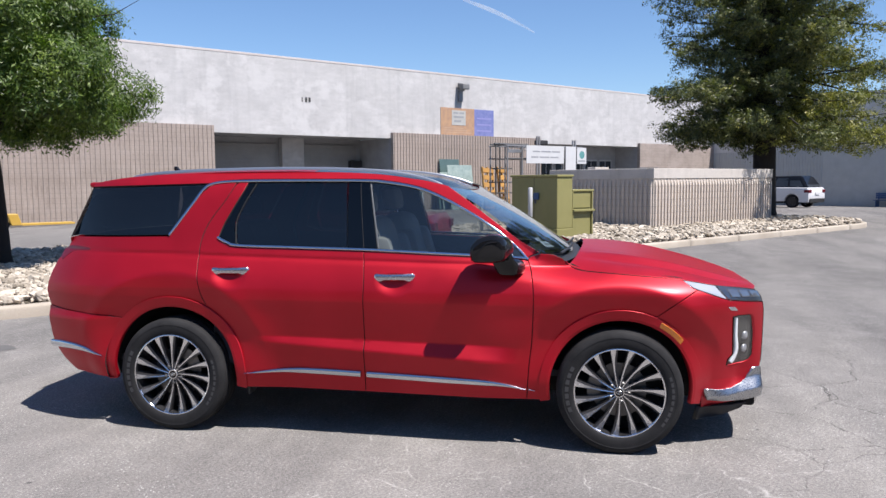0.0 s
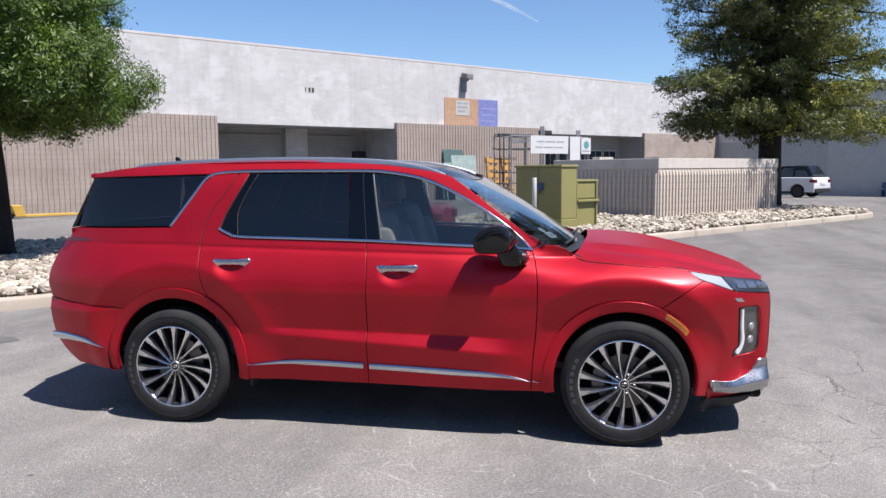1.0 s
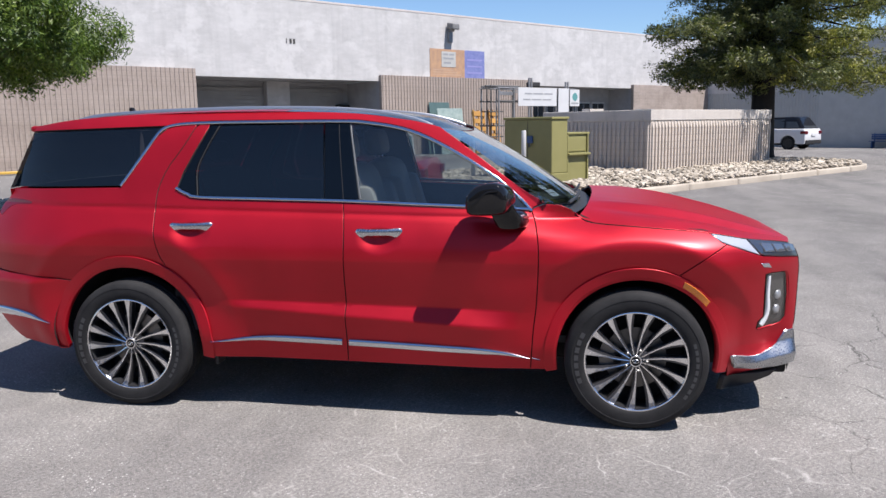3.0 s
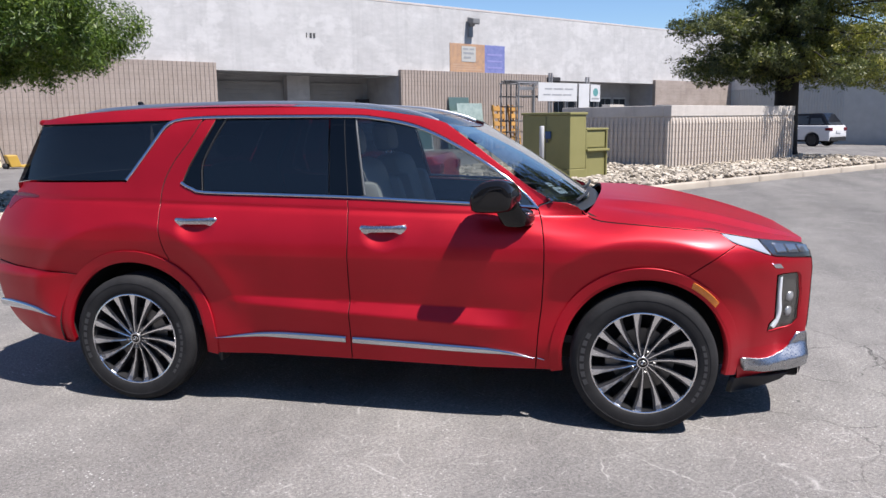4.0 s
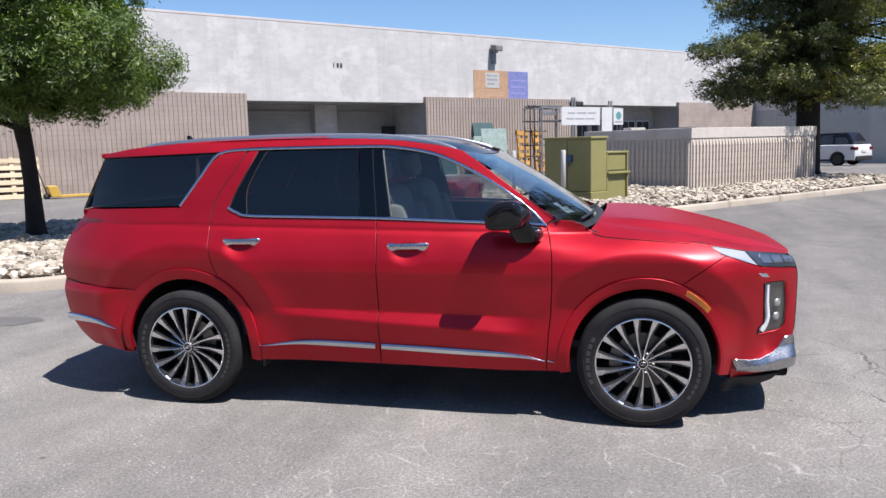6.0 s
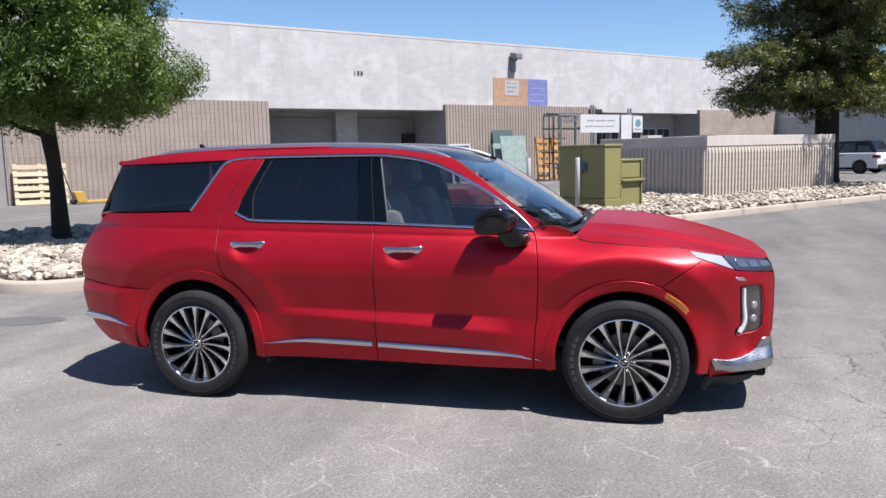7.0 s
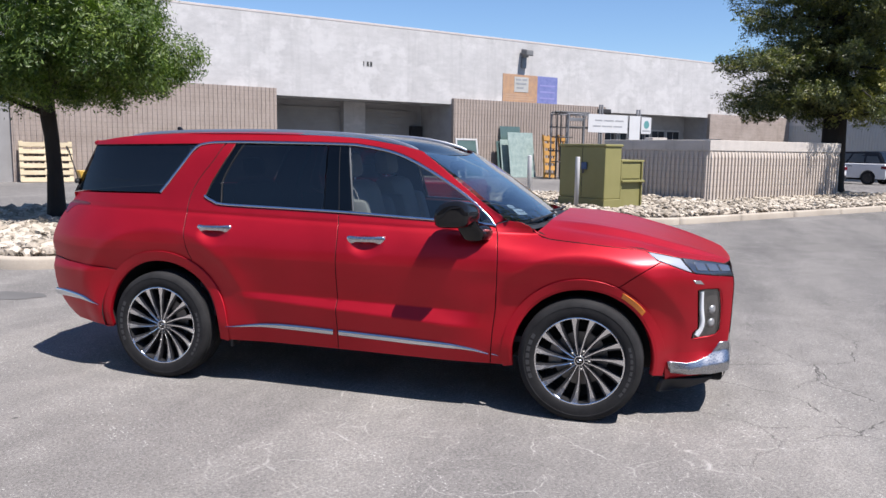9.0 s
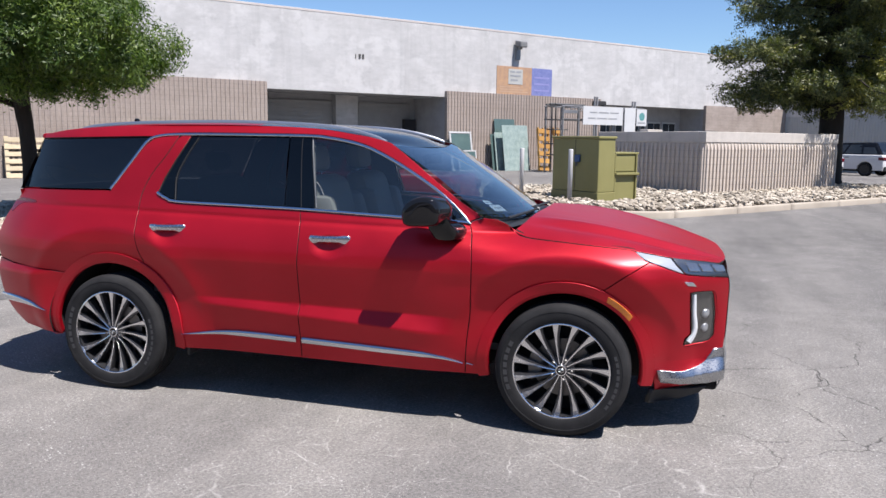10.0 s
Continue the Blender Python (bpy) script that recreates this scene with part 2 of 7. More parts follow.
M_BARK = surface("dark_bark", (0.010, 0.008, 0.0065), (0.030, 0.024, 0.019), 0.95, big=5, fine=30, bump=0.9, depth=0.02, stretch=(1, 1, 0.25))
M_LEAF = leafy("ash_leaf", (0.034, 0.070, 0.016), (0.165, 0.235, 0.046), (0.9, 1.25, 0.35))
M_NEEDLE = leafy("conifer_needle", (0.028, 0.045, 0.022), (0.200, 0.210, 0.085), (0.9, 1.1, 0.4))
# the same needles in yellow-green: sunlight painted into their colour
M_SUNNEEDLE = leafy("sunlit_needle", (0.066, 0.082, 0.020), (0.33, 0.315, 0.080), (0.9, 1.1, 0.4))
M_WINGWALL = surface("blue_grey_painted_wall", (0.34, 0.345, 0.335), (0.42, 0.425, 0.415), 0.85)
M_SHEETGLASS = surface("teal_sheet_glass", (0.06, 0.10, 0.096), (0.10, 0.15, 0.14), 0.15, bump=0)
M_WRAP = surface("frosted_wrap", (0.18, 0.25, 0.235), (0.34, 0.41, 0.39), 0.35, big=4, fine=14)
M_WINDARK = surface("dark_window_glass", (0.02, 0.025, 0.03), (0.04, 0.045, 0.05), 0.08, bump=0)
M_WHITEFRAME = surface("white_frame", (0.408, 0.408, 0.408), (0.490, 0.490, 0.490), 0.5, bump=0)
M_DARKSTEEL = surface("dark_weathered_steel", (0.055, 0.056, 0.058), (0.12, 0.12, 0.12), 0.6, 0.3)


# ---- small mesh tools ----
def part(name, bm, material, parent=None, label="", smooth=False, crease=0.6):
    """Link a bmesh as one mesh object, a part of its parent."""
    me = bpy.data.meshes.new(name)
    if smooth:
        for f in bm.faces:
            f.smooth = True
        for e in bm.edges:
            if len(e.link_faces) == 2 and e.calc_face_angle(0) > crease:
                e.smooth = False
    bm.to_mesh(me)
    bm.free()
    me.materials.append(material)
    ob = new(name, me)
    if parent is not None:
        ob.parent = parent
    if label:
        tagged(ob, label)
    return ob


def thing(name, m, label, category, group="", kind=""):
    """An Empty at a thing's base, which parents its parts."""
    ob = new(name)
    ob.empty_display_size = 0.1
    ob.matrix_world = m
    return tagged(ob, label, category, group, kind)


def box(bm, x0, x1, y0, y1, z0, z1, bevel=0.0):
    made = bmesh.ops.create_cube(bm, size=1)["verts"]
    for v in made:
        v.co = ((x0 + x1) / 2 + v.co.x * (x1 - x0), (y0 + y1) / 2 + v.co.y * (y1 - y0), (z0 + z1) / 2 + v.co.z * (z1 - z0))
    if bevel:
        edges = list({e for v in made for e in v.link_edges})
        bmesh.ops.bevel(bm, geom=edges, offset=bevel, segments=2, profile=0.5, affect="EDGES")
    return made


def boxes(*specs, bevel=0.0):
    bm = bmesh.new()
    for s in specs:
        box(bm, *s, bevel=bevel)
    return bm


def tube(bm, path, radii, sides=8, cap=True):
    """A round bar along a list of points; radii is one number or one a point."""
    pts = [Vector(p) for p in path]
    if isinstance(radii, (int, float)):
        radii = [radii] * len(pts)
    rings = []
    side = None
    for i, p in enumerate(pts):
        d = (pts[min(i + 1, len(pts) - 1)] - pts[max(i - 1, 0)]).normalized()
        if side is None:
            side = d.orthogonal().normalized()
        side = (side - d * side.dot(d)).normalized()
        up = d.cross(side)
        rings.append([bm.verts.new(p + radii[i] * (math.cos(a) * side + math.sin(a) * up)) for a in [2 * math.pi * k / sides for k in range(sides)]])
    for a, b in zip(rings, rings[1:]):
        for k in range(sides):
            bm.faces.new((a[k], a[(k + 1) % sides], b[(k + 1) % sides], b[k]))
    if cap:
        bm.faces.new(rings[0][::-1])
        bm.faces.new(rings[-1])
    return bm


def tubes(*specs, sides=8):
    bm = bmesh.new()
    for path, r in specs:
        tube(bm, path, r, sides)
    return bm


YARD = pose(0, 0, 0, 0, 0, 50)   # local x runs along the warehouse front, local y towards it


def yard(u, w, z=0.0, turn=0.0):
    return YARD @ pose(u, w, z, 0, 0, turn)


# ---- ground ----
def smooth01(a, b, x):
    t = min(max((x - a) / (b - a), 0), 1)
    return t * t * (3 - 2 * t)


def build_ground():
    bm = bmesh.new()
    us = [-600, -60, -20, 0, 20, 36, 39, 42, 45, 48, 51, 60, 120, 600]
    ws = [-600, -60, -20, 0, 20, 40, 80, 600]
    grid = [[bm.verts.new((u, w, -0.36 * smooth01(38, 51, u))) for w in ws] for u in us]
    for a, b in zip(grid, grid[1:]):
        for k in range(len(ws) - 1):
            bm.faces.new((a[k], b[k], b[k + 1], a[k + 1]))
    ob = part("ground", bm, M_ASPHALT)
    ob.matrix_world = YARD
    tagged(ob, "worn grey asphalt yard with fine cracks", "ground", kind="structure")
    bm = bmesh.new()
    bmesh.ops.create_circle(bm, cap_ends=True, radius=1, segments=40)
    for v in bm.verts:
        a = math.atan2(v.co.y, v.co.x)
        k = 1 + 0.08 * math.sin(3 * a) + 0.05 * math.sin(7 * a + 1)
        v.co = (0.42 * k * v.co.x, 0.22 * k * v.co.y, 0.004)
    patch = part("asphalt_patch", bm, surface("dark_patch", (0.085, 0.082, 0.080), (0.125, 0.121, 0.117), 0.85))
    patch.matrix_world = pose(-4.78, 1.05, 0, 0, 0, 8)
    tagged(patch, "small dark oval repair patch in the asphalt", "patch", kind="structure")


build_ground()


# ---- planting islands with kerbs, stones ----
def rounded_outline(u0, u1, w0, w1, radii, steps=7):
    """Corner points of a rounded rectangle, counter-clockwise from the front left corner."""
    pts = []
    for (cu, cw, a0), r in zip(((u0, w0, 180), (u1, w0, 270), (u1, w1, 0), (u0, w1, 90)), radii):
        su, sw = (1 if cu == u0 else -1), (1 if cw == w0 else -1)
        for k in range(steps + 1):
            a = radians(a0 + 90 * k / steps)
            pts.append(Vector((cu + su * r + r * math.cos(a), cw + sw * r + r * math.sin(a), 0)))
    return pts


def resample(pts, step):
    out, closed = [], pts + [pts[0]]
    left = 0.0
    for a, b in zip(closed, closed[1:]):
        d = (b - a).length
        s = left
        while s < d:
            out.append(a.lerp(b, s / d))
            s += step
        left = s - d
    return out


def build_island(name, label, u0, u1, w0, w1, radii, piece=2.4):
    root = thing(name, YARD, label, "planting bed", kind="structure")
    outline = resample(rounded_outline(u0, u1, w0, w1, radii), 0.2)
    n = len(outline)
    per = int(piece / 0.2)
    section = [(0.0, -0.05), (0.0, 0.115), (0.012, 0.140), (0.035, 0.152), (0.125, 0.155), (0.143, 0.146), (0.15, 0.125), (0.15, -0.05)]
    for s in range(0, n, per):
        ids = list(range(s, min(s + per, n) + 1))
        bm = bmesh.new()
        rings = []
        for j, i in enumerate(ids):
            p, q, r = outline[(i - 1) % n], outline[i % n], outline[(i + 1) % n]
            d = (r - p).normalized()
            inward = Vector((-d.y, d.x, 0))
            trim = 0.006 if j == 0 else -0.006 if j == len(ids) - 1 else 0
            rings.append([bm.verts.new(q + d * trim + inward * a + Vector((0, 0, z))) for a, z in section])
        for a, b in zip(rings, rings[1:]):
            for k in range(len(section) - 1):
                bm.faces.new((a[k], b[k], b[k + 1], a[k + 1]))
        bm.faces.new(rings[0])
        bm.faces.new(rings[-1][::-1])
        part("kerb_stone", bm, M_KERB, root, smooth=True)
    bm = bmesh.new()
    c = sum(outline, Vector()) / n
    rim = [bm.verts.new(p.lerp(c, 0.1 / max((p - c).length, 0.1)) + Vector((0, 0, 0.09))) for p in outline]
    inner = [bm.verts.new(p.lerp(c, min(0.9 / (p - c).length, 0.9)) + Vector((0, 0, 0.17))) for p in outline]
    mid = bm.verts.new(c + Vector((0, 0, 0.2)))
    for k in range(n):
        bm.faces.new((rim[k], rim[(k + 1) % n], inner[(k + 1) % n], inner[k]))
        bm.faces.new((inner[k], inner[(k + 1) % n], mid))
    part("soil", bm, M_SOIL, root, "dry brown soil between the stones")
    return root, outline


def stone_mesh(rng):
    """A water-worn stone of 48 triangles."""
    bm = bmesh.new()
    bmesh.ops.create_cube(bm, size=1)
    bmesh.ops.subdivide_edges(bm, edges=bm.edges[:], cuts=1, use_grid_fill=True)
    sx, sy, sz = rng.uniform(0.75, 1.35), rng.uniform(0.65, 1.0), rng.uniform(0.35, 0.7)
    seed = Vector((rng.uniform(0, 90), rng.uniform(0, 90), 0))
    for v in bm.verts:
        d = v.co.normalized()
        r = 0.5 * (0.78 + 0.3 * v.co.length / 0.87) * (1 + 0.5 * noise.noise(d * 1.6 + seed))
        v.co = Vector((d.x * sx, d.y * sy, d.z * sz)) * r
    me = bpy.data.meshes.new("stone")
    bm.to_mesh(me)
    bm.free()
    me.materials.append(M_STONE)
    return me


def inside(outline, u, w, margin):
    hit = False
    n = len(outline)
    best = 9e9
    for i in range(n):
        a, b = outline[i], outline[(i + 1) % n]
        if (a.y > w) != (b.y > w) and u < (b.x - a.x) * (w - a.y) / (b.y - a.y) + a.x:
            hit = not hit
        best = min(best, (a.x - u) ** 2 + (a.y - w) ** 2)
    return hit and best > margin * margin


def scatter_stones(root, outline, region, count, single, small, large, seed, keep_out=()):
    """single: how many become parts of their own, nearest the front; the rest are joined."""
    rng = random.Random(seed)
    shapes = [stone_mesh(rng) for _ in range(9)]
    spots = []
    u0, u1, w0, w1 = region
    tries = 0
    while len(spots) < count and tries < count * 8:
        tries += 1
        u, w = rng.uniform(u0, u1), rng.uniform(w0, w1)
        if not inside(outline, u, w, 0.2) or any(a < u < b and c < w < d for a, b, c, d in keep_out):
            continue
        spots.append((u, w))
    spots.sort(key=lambda s: s[1] + rng.uniform(-0.6, 0.6))
    verts, faces = [], []
    for k, (u, w) in enumerate(spots):
        size = rng.uniform(small, large) * (1.5 if rng.random() < 0.10 else 1)
        m = pose(u, w, rng.uniform(0.13, 0.24), rng.uniform(-25, 25), rng.uniform(-25, 25), rng.uniform(0, 360)) @ Matrix.Scale(size, 4)
        me = shapes[k % len(shapes)]
        if k < single:
            ob = new("stone", me)
            ob.parent = root
            ob.matrix_local = m
        else:
            base = len(verts)
            verts += [m @ v.co for v in me.vertices]
            faces += [[base + i for i in p.vertices] for p in me.polygons]
    me = bpy.data.meshes.new("stone_filling")
    me.from_pydata([tuple(v) for v in verts], [], faces)
    fill, nt, b = blank("river_stone_filling", 0.85)
    geo = nt.nodes.new("ShaderNodeNewGeometry")
    col = ramp(nt, geo.outputs["Random Per Island"], [(0, (0.20, 0.17, 0.13)), (0.5, (0.37, 0.32, 0.255)), (1, (0.52, 0.465, 0.385))])
    grain = noisy(nt, coords(nt), 45, 4)
    nt.links.new(mixed(nt, 1.0, col, ramp(nt, grain, [(0.3, (0.8, 0.8, 0.8)), (0.7, (1.1, 1.1, 1.1))]), "MULTIPLY"), b.inputs["Base Color"])
    bumped(nt, b, grain, 0.4, 0.004)
    me.materials.append(fill)
    ob = new("stone_filling", me)
    ob.parent = root
    tagged(ob, "heaped pale river stones", kind="stuff")


# ---- the warehouse ----
def ribbed_wall(root, name, u0, u1, w, z0, z1, period, mat, label="", depth=0.035, thick=0.22, rib=0.5, slope=0.0, m=None):
    """A slab whose front carries upright ribs, each a piece of its own; slope: height over which the rib tops run out."""
    slab = part(name, boxes((u0, u1, w, w + thick, z0, z1)), mat, root, label)
    if m is not None:
        slab.matrix_local = m
    n = max(int((u1 - u0) / period), 1)
    step_u = (u1 - u0) / n
    bm = bmesh.new()
    wide, e = rib * step_u, 0.012
    low = [bm.verts.new(p) for p in ((0, 0.002, z0), (e, -depth, z0), (wide - e, -depth, z0), (wide, 0.002, z0))]
    rows = [low]
    if slope:
        rows.append([bm.verts.new((p.co.x, p.co.y, z1 - slope)) for p in low])
    rows.append([bm.verts.new((p.co.x, (-0.004 if slope and 0 < i < 3 else p.co.y), z1)) for i, p in enumerate(low)])
    for r, s in zip(rows, rows[1:]):
        for i in range(3):
            bm.faces.new((r[i], r[i + 1], s[i + 1], s[i]))
    bm.faces.new(rows[-1])
    bmesh.ops.recalc_face_normals(bm, faces=bm.faces[:])
    me = bpy.data.meshes.new("rib")
    bm.to_mesh(me)
    bm.free()
    me.materials.append(mat)
    for k in range(n):
        ob = new("rib", me)
        ob.parent = slab
        ob.location = (u0 + (k + 0.5 - rib / 2) * step_u, w, 0)
    return slab


def build_warehouse():
    root = thing("warehouse", YARD, "long low warehouse of white painted concrete over brown ribbed block", "building", kind="structure")
    part("upper_wall", boxes((-25, 52.6, 30, 30.4, 3.9, 7.55)), M_WHITEWALL, root, "white painted concrete wall")
    part("coping", boxes((-25, 52.6, 29.988, 30.47, 7.554, 7.66), bevel=0.01), M_COPING, root, "pale metal coping")
    part("roof", boxes((-25, 53, 30.41, 62, 7.3, 7.5)), M_GREYWALL, root)
    for u0, u1 in ((0.45, 11.37), (21.42, 32.9)):
        ribbed_wall(root, "ribbed_wall", u0, u1, 29.76, -0.1, 4.2, 0.2, M_BROWN, "brown ribbed block wall")
    part("plain_wall", boxes((43.1, 52.6, 29.76, 29.996, -0.4, 4.15)), M_BROWN, root, "plain brown block wall")
    part("side_wall", boxes((-25, -2.6, 29.8, 30.0, -0.1, 3.896)), M_WHITEWALL, root)
    # loading bay between the ribbed walls
    part("soffit", boxes((11.37, 21.42, 30.402, 33.2, 3.92, 4.1)), M_GREYWALL, root)
    part("bay_back_wall", boxes((11.0, 21.8, 33.0, 33.2, -0.1, 3.918)), M_GREYWALL, root)
    part("bay_side_wall", boxes((11.17, 11.368, 29.985, 32.998, -0.1, 3.918)), M_GREYWALL, root)
    part("bay_side_wall", boxes((21.422, 21.62, 29.985, 32.998, -0.1, 3.918)), M_GREYWALL, root)
    part("pier", boxes((16.3, 17.6, 32.6, 32.997, 0, 3.917), bevel=0.02), M_WHITEWALL, root, "grey-white pier between the roller doors")
    for u0, u1 in ((11.9, 16.2), (17.7, 21.1)):
        door = part("roller_door", boxes((u0, u1, 32.93, 32.99, 0, 3.6)), M_DOOR, root, "grey steel roller door, shut")
        for k in range(18):
            part("slat", boxes((u0 + 0.03, u1 - 0.03, 32.9, 32.928, k * 0.2 + 0.006, k * 0.2 + 0.194), bevel=0.006), M_DOOR, door)
    part("meter_box", boxes((20.55, 21.28, 32.6, 32.9, 1.75, 2.75), bevel=0.02), M_DARK, root, "black electrical box")
    # second bay, with a shop front set back
    part("soffit", boxes((32.9, 43.1, 30.402, 33.6, 3.92, 4.1)), M_GREYWALL, root)
    part("bay_back_wall", boxes((32.6, 43.4, 31.95, 32.15, -0.3, 3.918)), M_GREYWALL, root)
    part("bay_side_wall", boxes((43.102, 43.3, 30.0, 31.948, -0.3, 3.918)), M_GREYWALL, root)
    part("bay_side_wall", boxes((32.7, 32.898, 29.985, 31.948, -0.3, 3.918)), M_GREYWALL, root)
    for k in range(6):
        a = 33.35 + k * 1.55
        win = part("window", boxes((a, a + 1.4, 31.86, 31.92, 0.3, 3.0)), M_WHITEFRAME, root, "white framed shop window")
        part("pane", boxes((a + 0.09, a + 0.66, 31.83, 31.858, 0.4, 2.9)), M_WINDARK, win)
        part("pane", boxes((a + 0.74, a + 1.31, 31.83, 31.858, 0.4, 2.9)), M_WINDARK, win)
    # panelled door bay at the far end
    part("end_panel", boxes((-2.6, 0.448, 29.9, 30.0, 0, 3.897)), M_DOOR, root, "grey metal panel door")
    # the wing that closes the yard
    wing = thing("warehouse_wing", YARD, "shaded wing of the warehouse closing the yard", "building", kind="structure")
    part("upper_wall", boxes((52.602, 53.0, -14, 30.4, 3.6, 7.4)), M_WHITEWALL, wing, "white painted concrete wall")
    ribbed_wall(wing, "ribbed_wall", -30, -21.2, 52.62, -0.5, 3.596, 0.2, M_WINGWALL, "grey ribbed wall", m=pose(0, 0, 0, 0, 0, -90))
    part("lower_wall", boxes((52.62, 53.0, -14, 21.198, -0.5, 3.597)), M_WINGWALL, wing, "plain grey painted wall")
    part("roof", boxes((53.002, 75, -14, 30, 7.1, 7.3)), M_GREYWALL, wing)


build_warehouse()


def build_unseen_walls():
    """Unseen walls added to close the yard and darken the car's reflections."""
    root = thing("unseen_walls", pose(0, -24, 0, 0, 0, 8), "plain tan walls added out of view to darken the car's reflections", "building", kind="structure")
    part("wall", boxes((-45, 40, -0.4, 0, -0.1, 7.2)), M_BROWN, root)
    part("roof", boxes((-45, 40, -14, -0.404, 7.0, 7.2)), M_GREYWALL, root)
    part("unseen_side_wall", boxes((31.6, 32, 0.004, 32, -0.1, 6.4)), M_BROWN, root)
    part("unseen_side_roof", boxes((32.004, 44, 0.004, 32, 6.2, 6.4)), M_GREYWALL, root)


build_unseen_walls()


def build_wall_things():
    lamp = thing("wall_floodlight", yard(26.35, 30, 0), "grey floodlight on a short bracket high on the white wall", "wall lamp")
    part("bracket", boxes((-0.16, 0.16, -0.12, -0.003, 6.12, 6.75), bevel=0.02), M_STEEL, lamp)
    head = boxes((-0.26, 0.26, -0.6, -0.08, 6.85, 7.18), bevel=0.06)
    for v in head.verts:
        if v.co.y < -0.5:
            v.co.z -= 0.08
    part("lamp_head", head, surface("grey_lamp_housing", (0.12, 0.12, 0.12), (0.2, 0.2, 0.2), 0.5), lamp)
    part("arm", boxes((-0.1, 0.1, -0.35, -0.1, 6.7, 6.9), bevel=0.02), M_STEEL, lamp)
    sign = thing("painted_sign", yard(24.9, 30, 4.12), "faded orange and violet-blue sign panel on the white wall", "sign")
    part("orange_panel", boxes((0, 2.548, -0.03, -0.003, 0.1, 1.63)), M_SIGNORANGE, sign, "faded orange panel")
    part("blue_panel", boxes((2.552, 4.1, -0.03, -0.003, 0.1, 1.63)), M_SIGNBLUE, sign, "violet-blue panel")
    part("notice", boxes((0.82, 1.86, -0.045, -0.031, 0.66, 1.5)), M_PAPER, sign, "bleached white notice with faint print")
    for k, (a, b) in enumerate(((0.92, 1.3), (1.38, 1.74), (0.95, 1.7), (0.98, 1.5))):
        z = (1.3, 1.3, 1.08, 0.84)[k]
        part("print_bar", boxes((a, b, -0.052, -0.046, z, z + 0.1)), M_GREYINK, sign)
    for k in range(3):
        part("print_bar", boxes((0.2, 2.3 - 0.3 * k, -0.034, -0.031, 0.2 + 0.13 * k, 0.27 + 0.13 * k)), surface("faded_violet_print", (0.36, 0.24, 0.17), (0.44, 0.3, 0.2), 0.8), sign)
        part("print_bar", boxes((2.75, 3.9, -0.034, -0.031, 0.35 + 0.36 * k, 0.44 + 0.36 * k)), surface("faded_blue_print", (0.2, 0.2, 0.42), (0.26, 0.26, 0.5), 0.8), sign)
    number = thing("number_plate_bars", yard(16.05, 30, 5.55), "small dark number on the white wall", "sign")
    for k in range(3):
        part("bar", boxes((0.19 * k, 0.19 * k + (0.04 if k == 0 else 0.11), -0.02, -0.003, 0, 0.22)), M_INK, number)


build_wall_things()


# ---- block enclosure ----
def build_enclosure():
    root = thing("block_enclosure", YARD, "pale ribbed block enclosure with a smooth cap course", "enclosure", kind="structure")
    u0, u1, w0, w1 = 16.2, 23.15, 9.44, 13.6
    ribbed_wall(root, "front_wall", u0, u1, w0, 0.05, 1.64, 0.16, M_PALEBLOCK, "ribbed pale block wall", 0.05, slope=0.2)
    ribbed_wall(root, "side_wall", -w1, -w0 - 0.002, u0 - 0.002, 0.05, 1.64, 0.16, M_PALEBLOCK, "", 0.05, slope=0.2, m=pose(0, 0, 0, 0, 0, -90))
    part("side_wall", boxes((u1 - 0.22, u1 + 0.002, w0 + 0.222, w1, 0.05, 1.64)), M_PALEBLOCK, root)
    part("back_wall", boxes((u0 + 0.222, u1 - 0.222, w1 - 0.22, w1 - 0.004, 0.05, 1.64)), M_PALEBLOCK, root)
    e = 0.025
    for spec in ((u0 - e, u1 + e, w0 - e, w0 + 0.25, 1.642, 1.95), (u0 - e, u0 + 0.25, w0 + 0.252, w1, 1.642, 1.95), (u1 - 0.25, u1 + e, w0 + 0.252, w1, 1.642, 1.95), (u0 + 0.252, u1 - 0.252, w1 - 0.25, w1, 1.642, 1.95)):
        part("cap_course", boxes(spec, bevel=0.012), M_CAPBLOCK, root, "smooth pale cap course")
    for k in (2.0, 5.0):
        part("coping_slab", boxes((u0 + k, u0 + k + 0.75, w1 - 0.3, w1 + 0.05, 1.952, 2.06), bevel=0.012), M_CAPBLOCK, root)


build_enclosure()


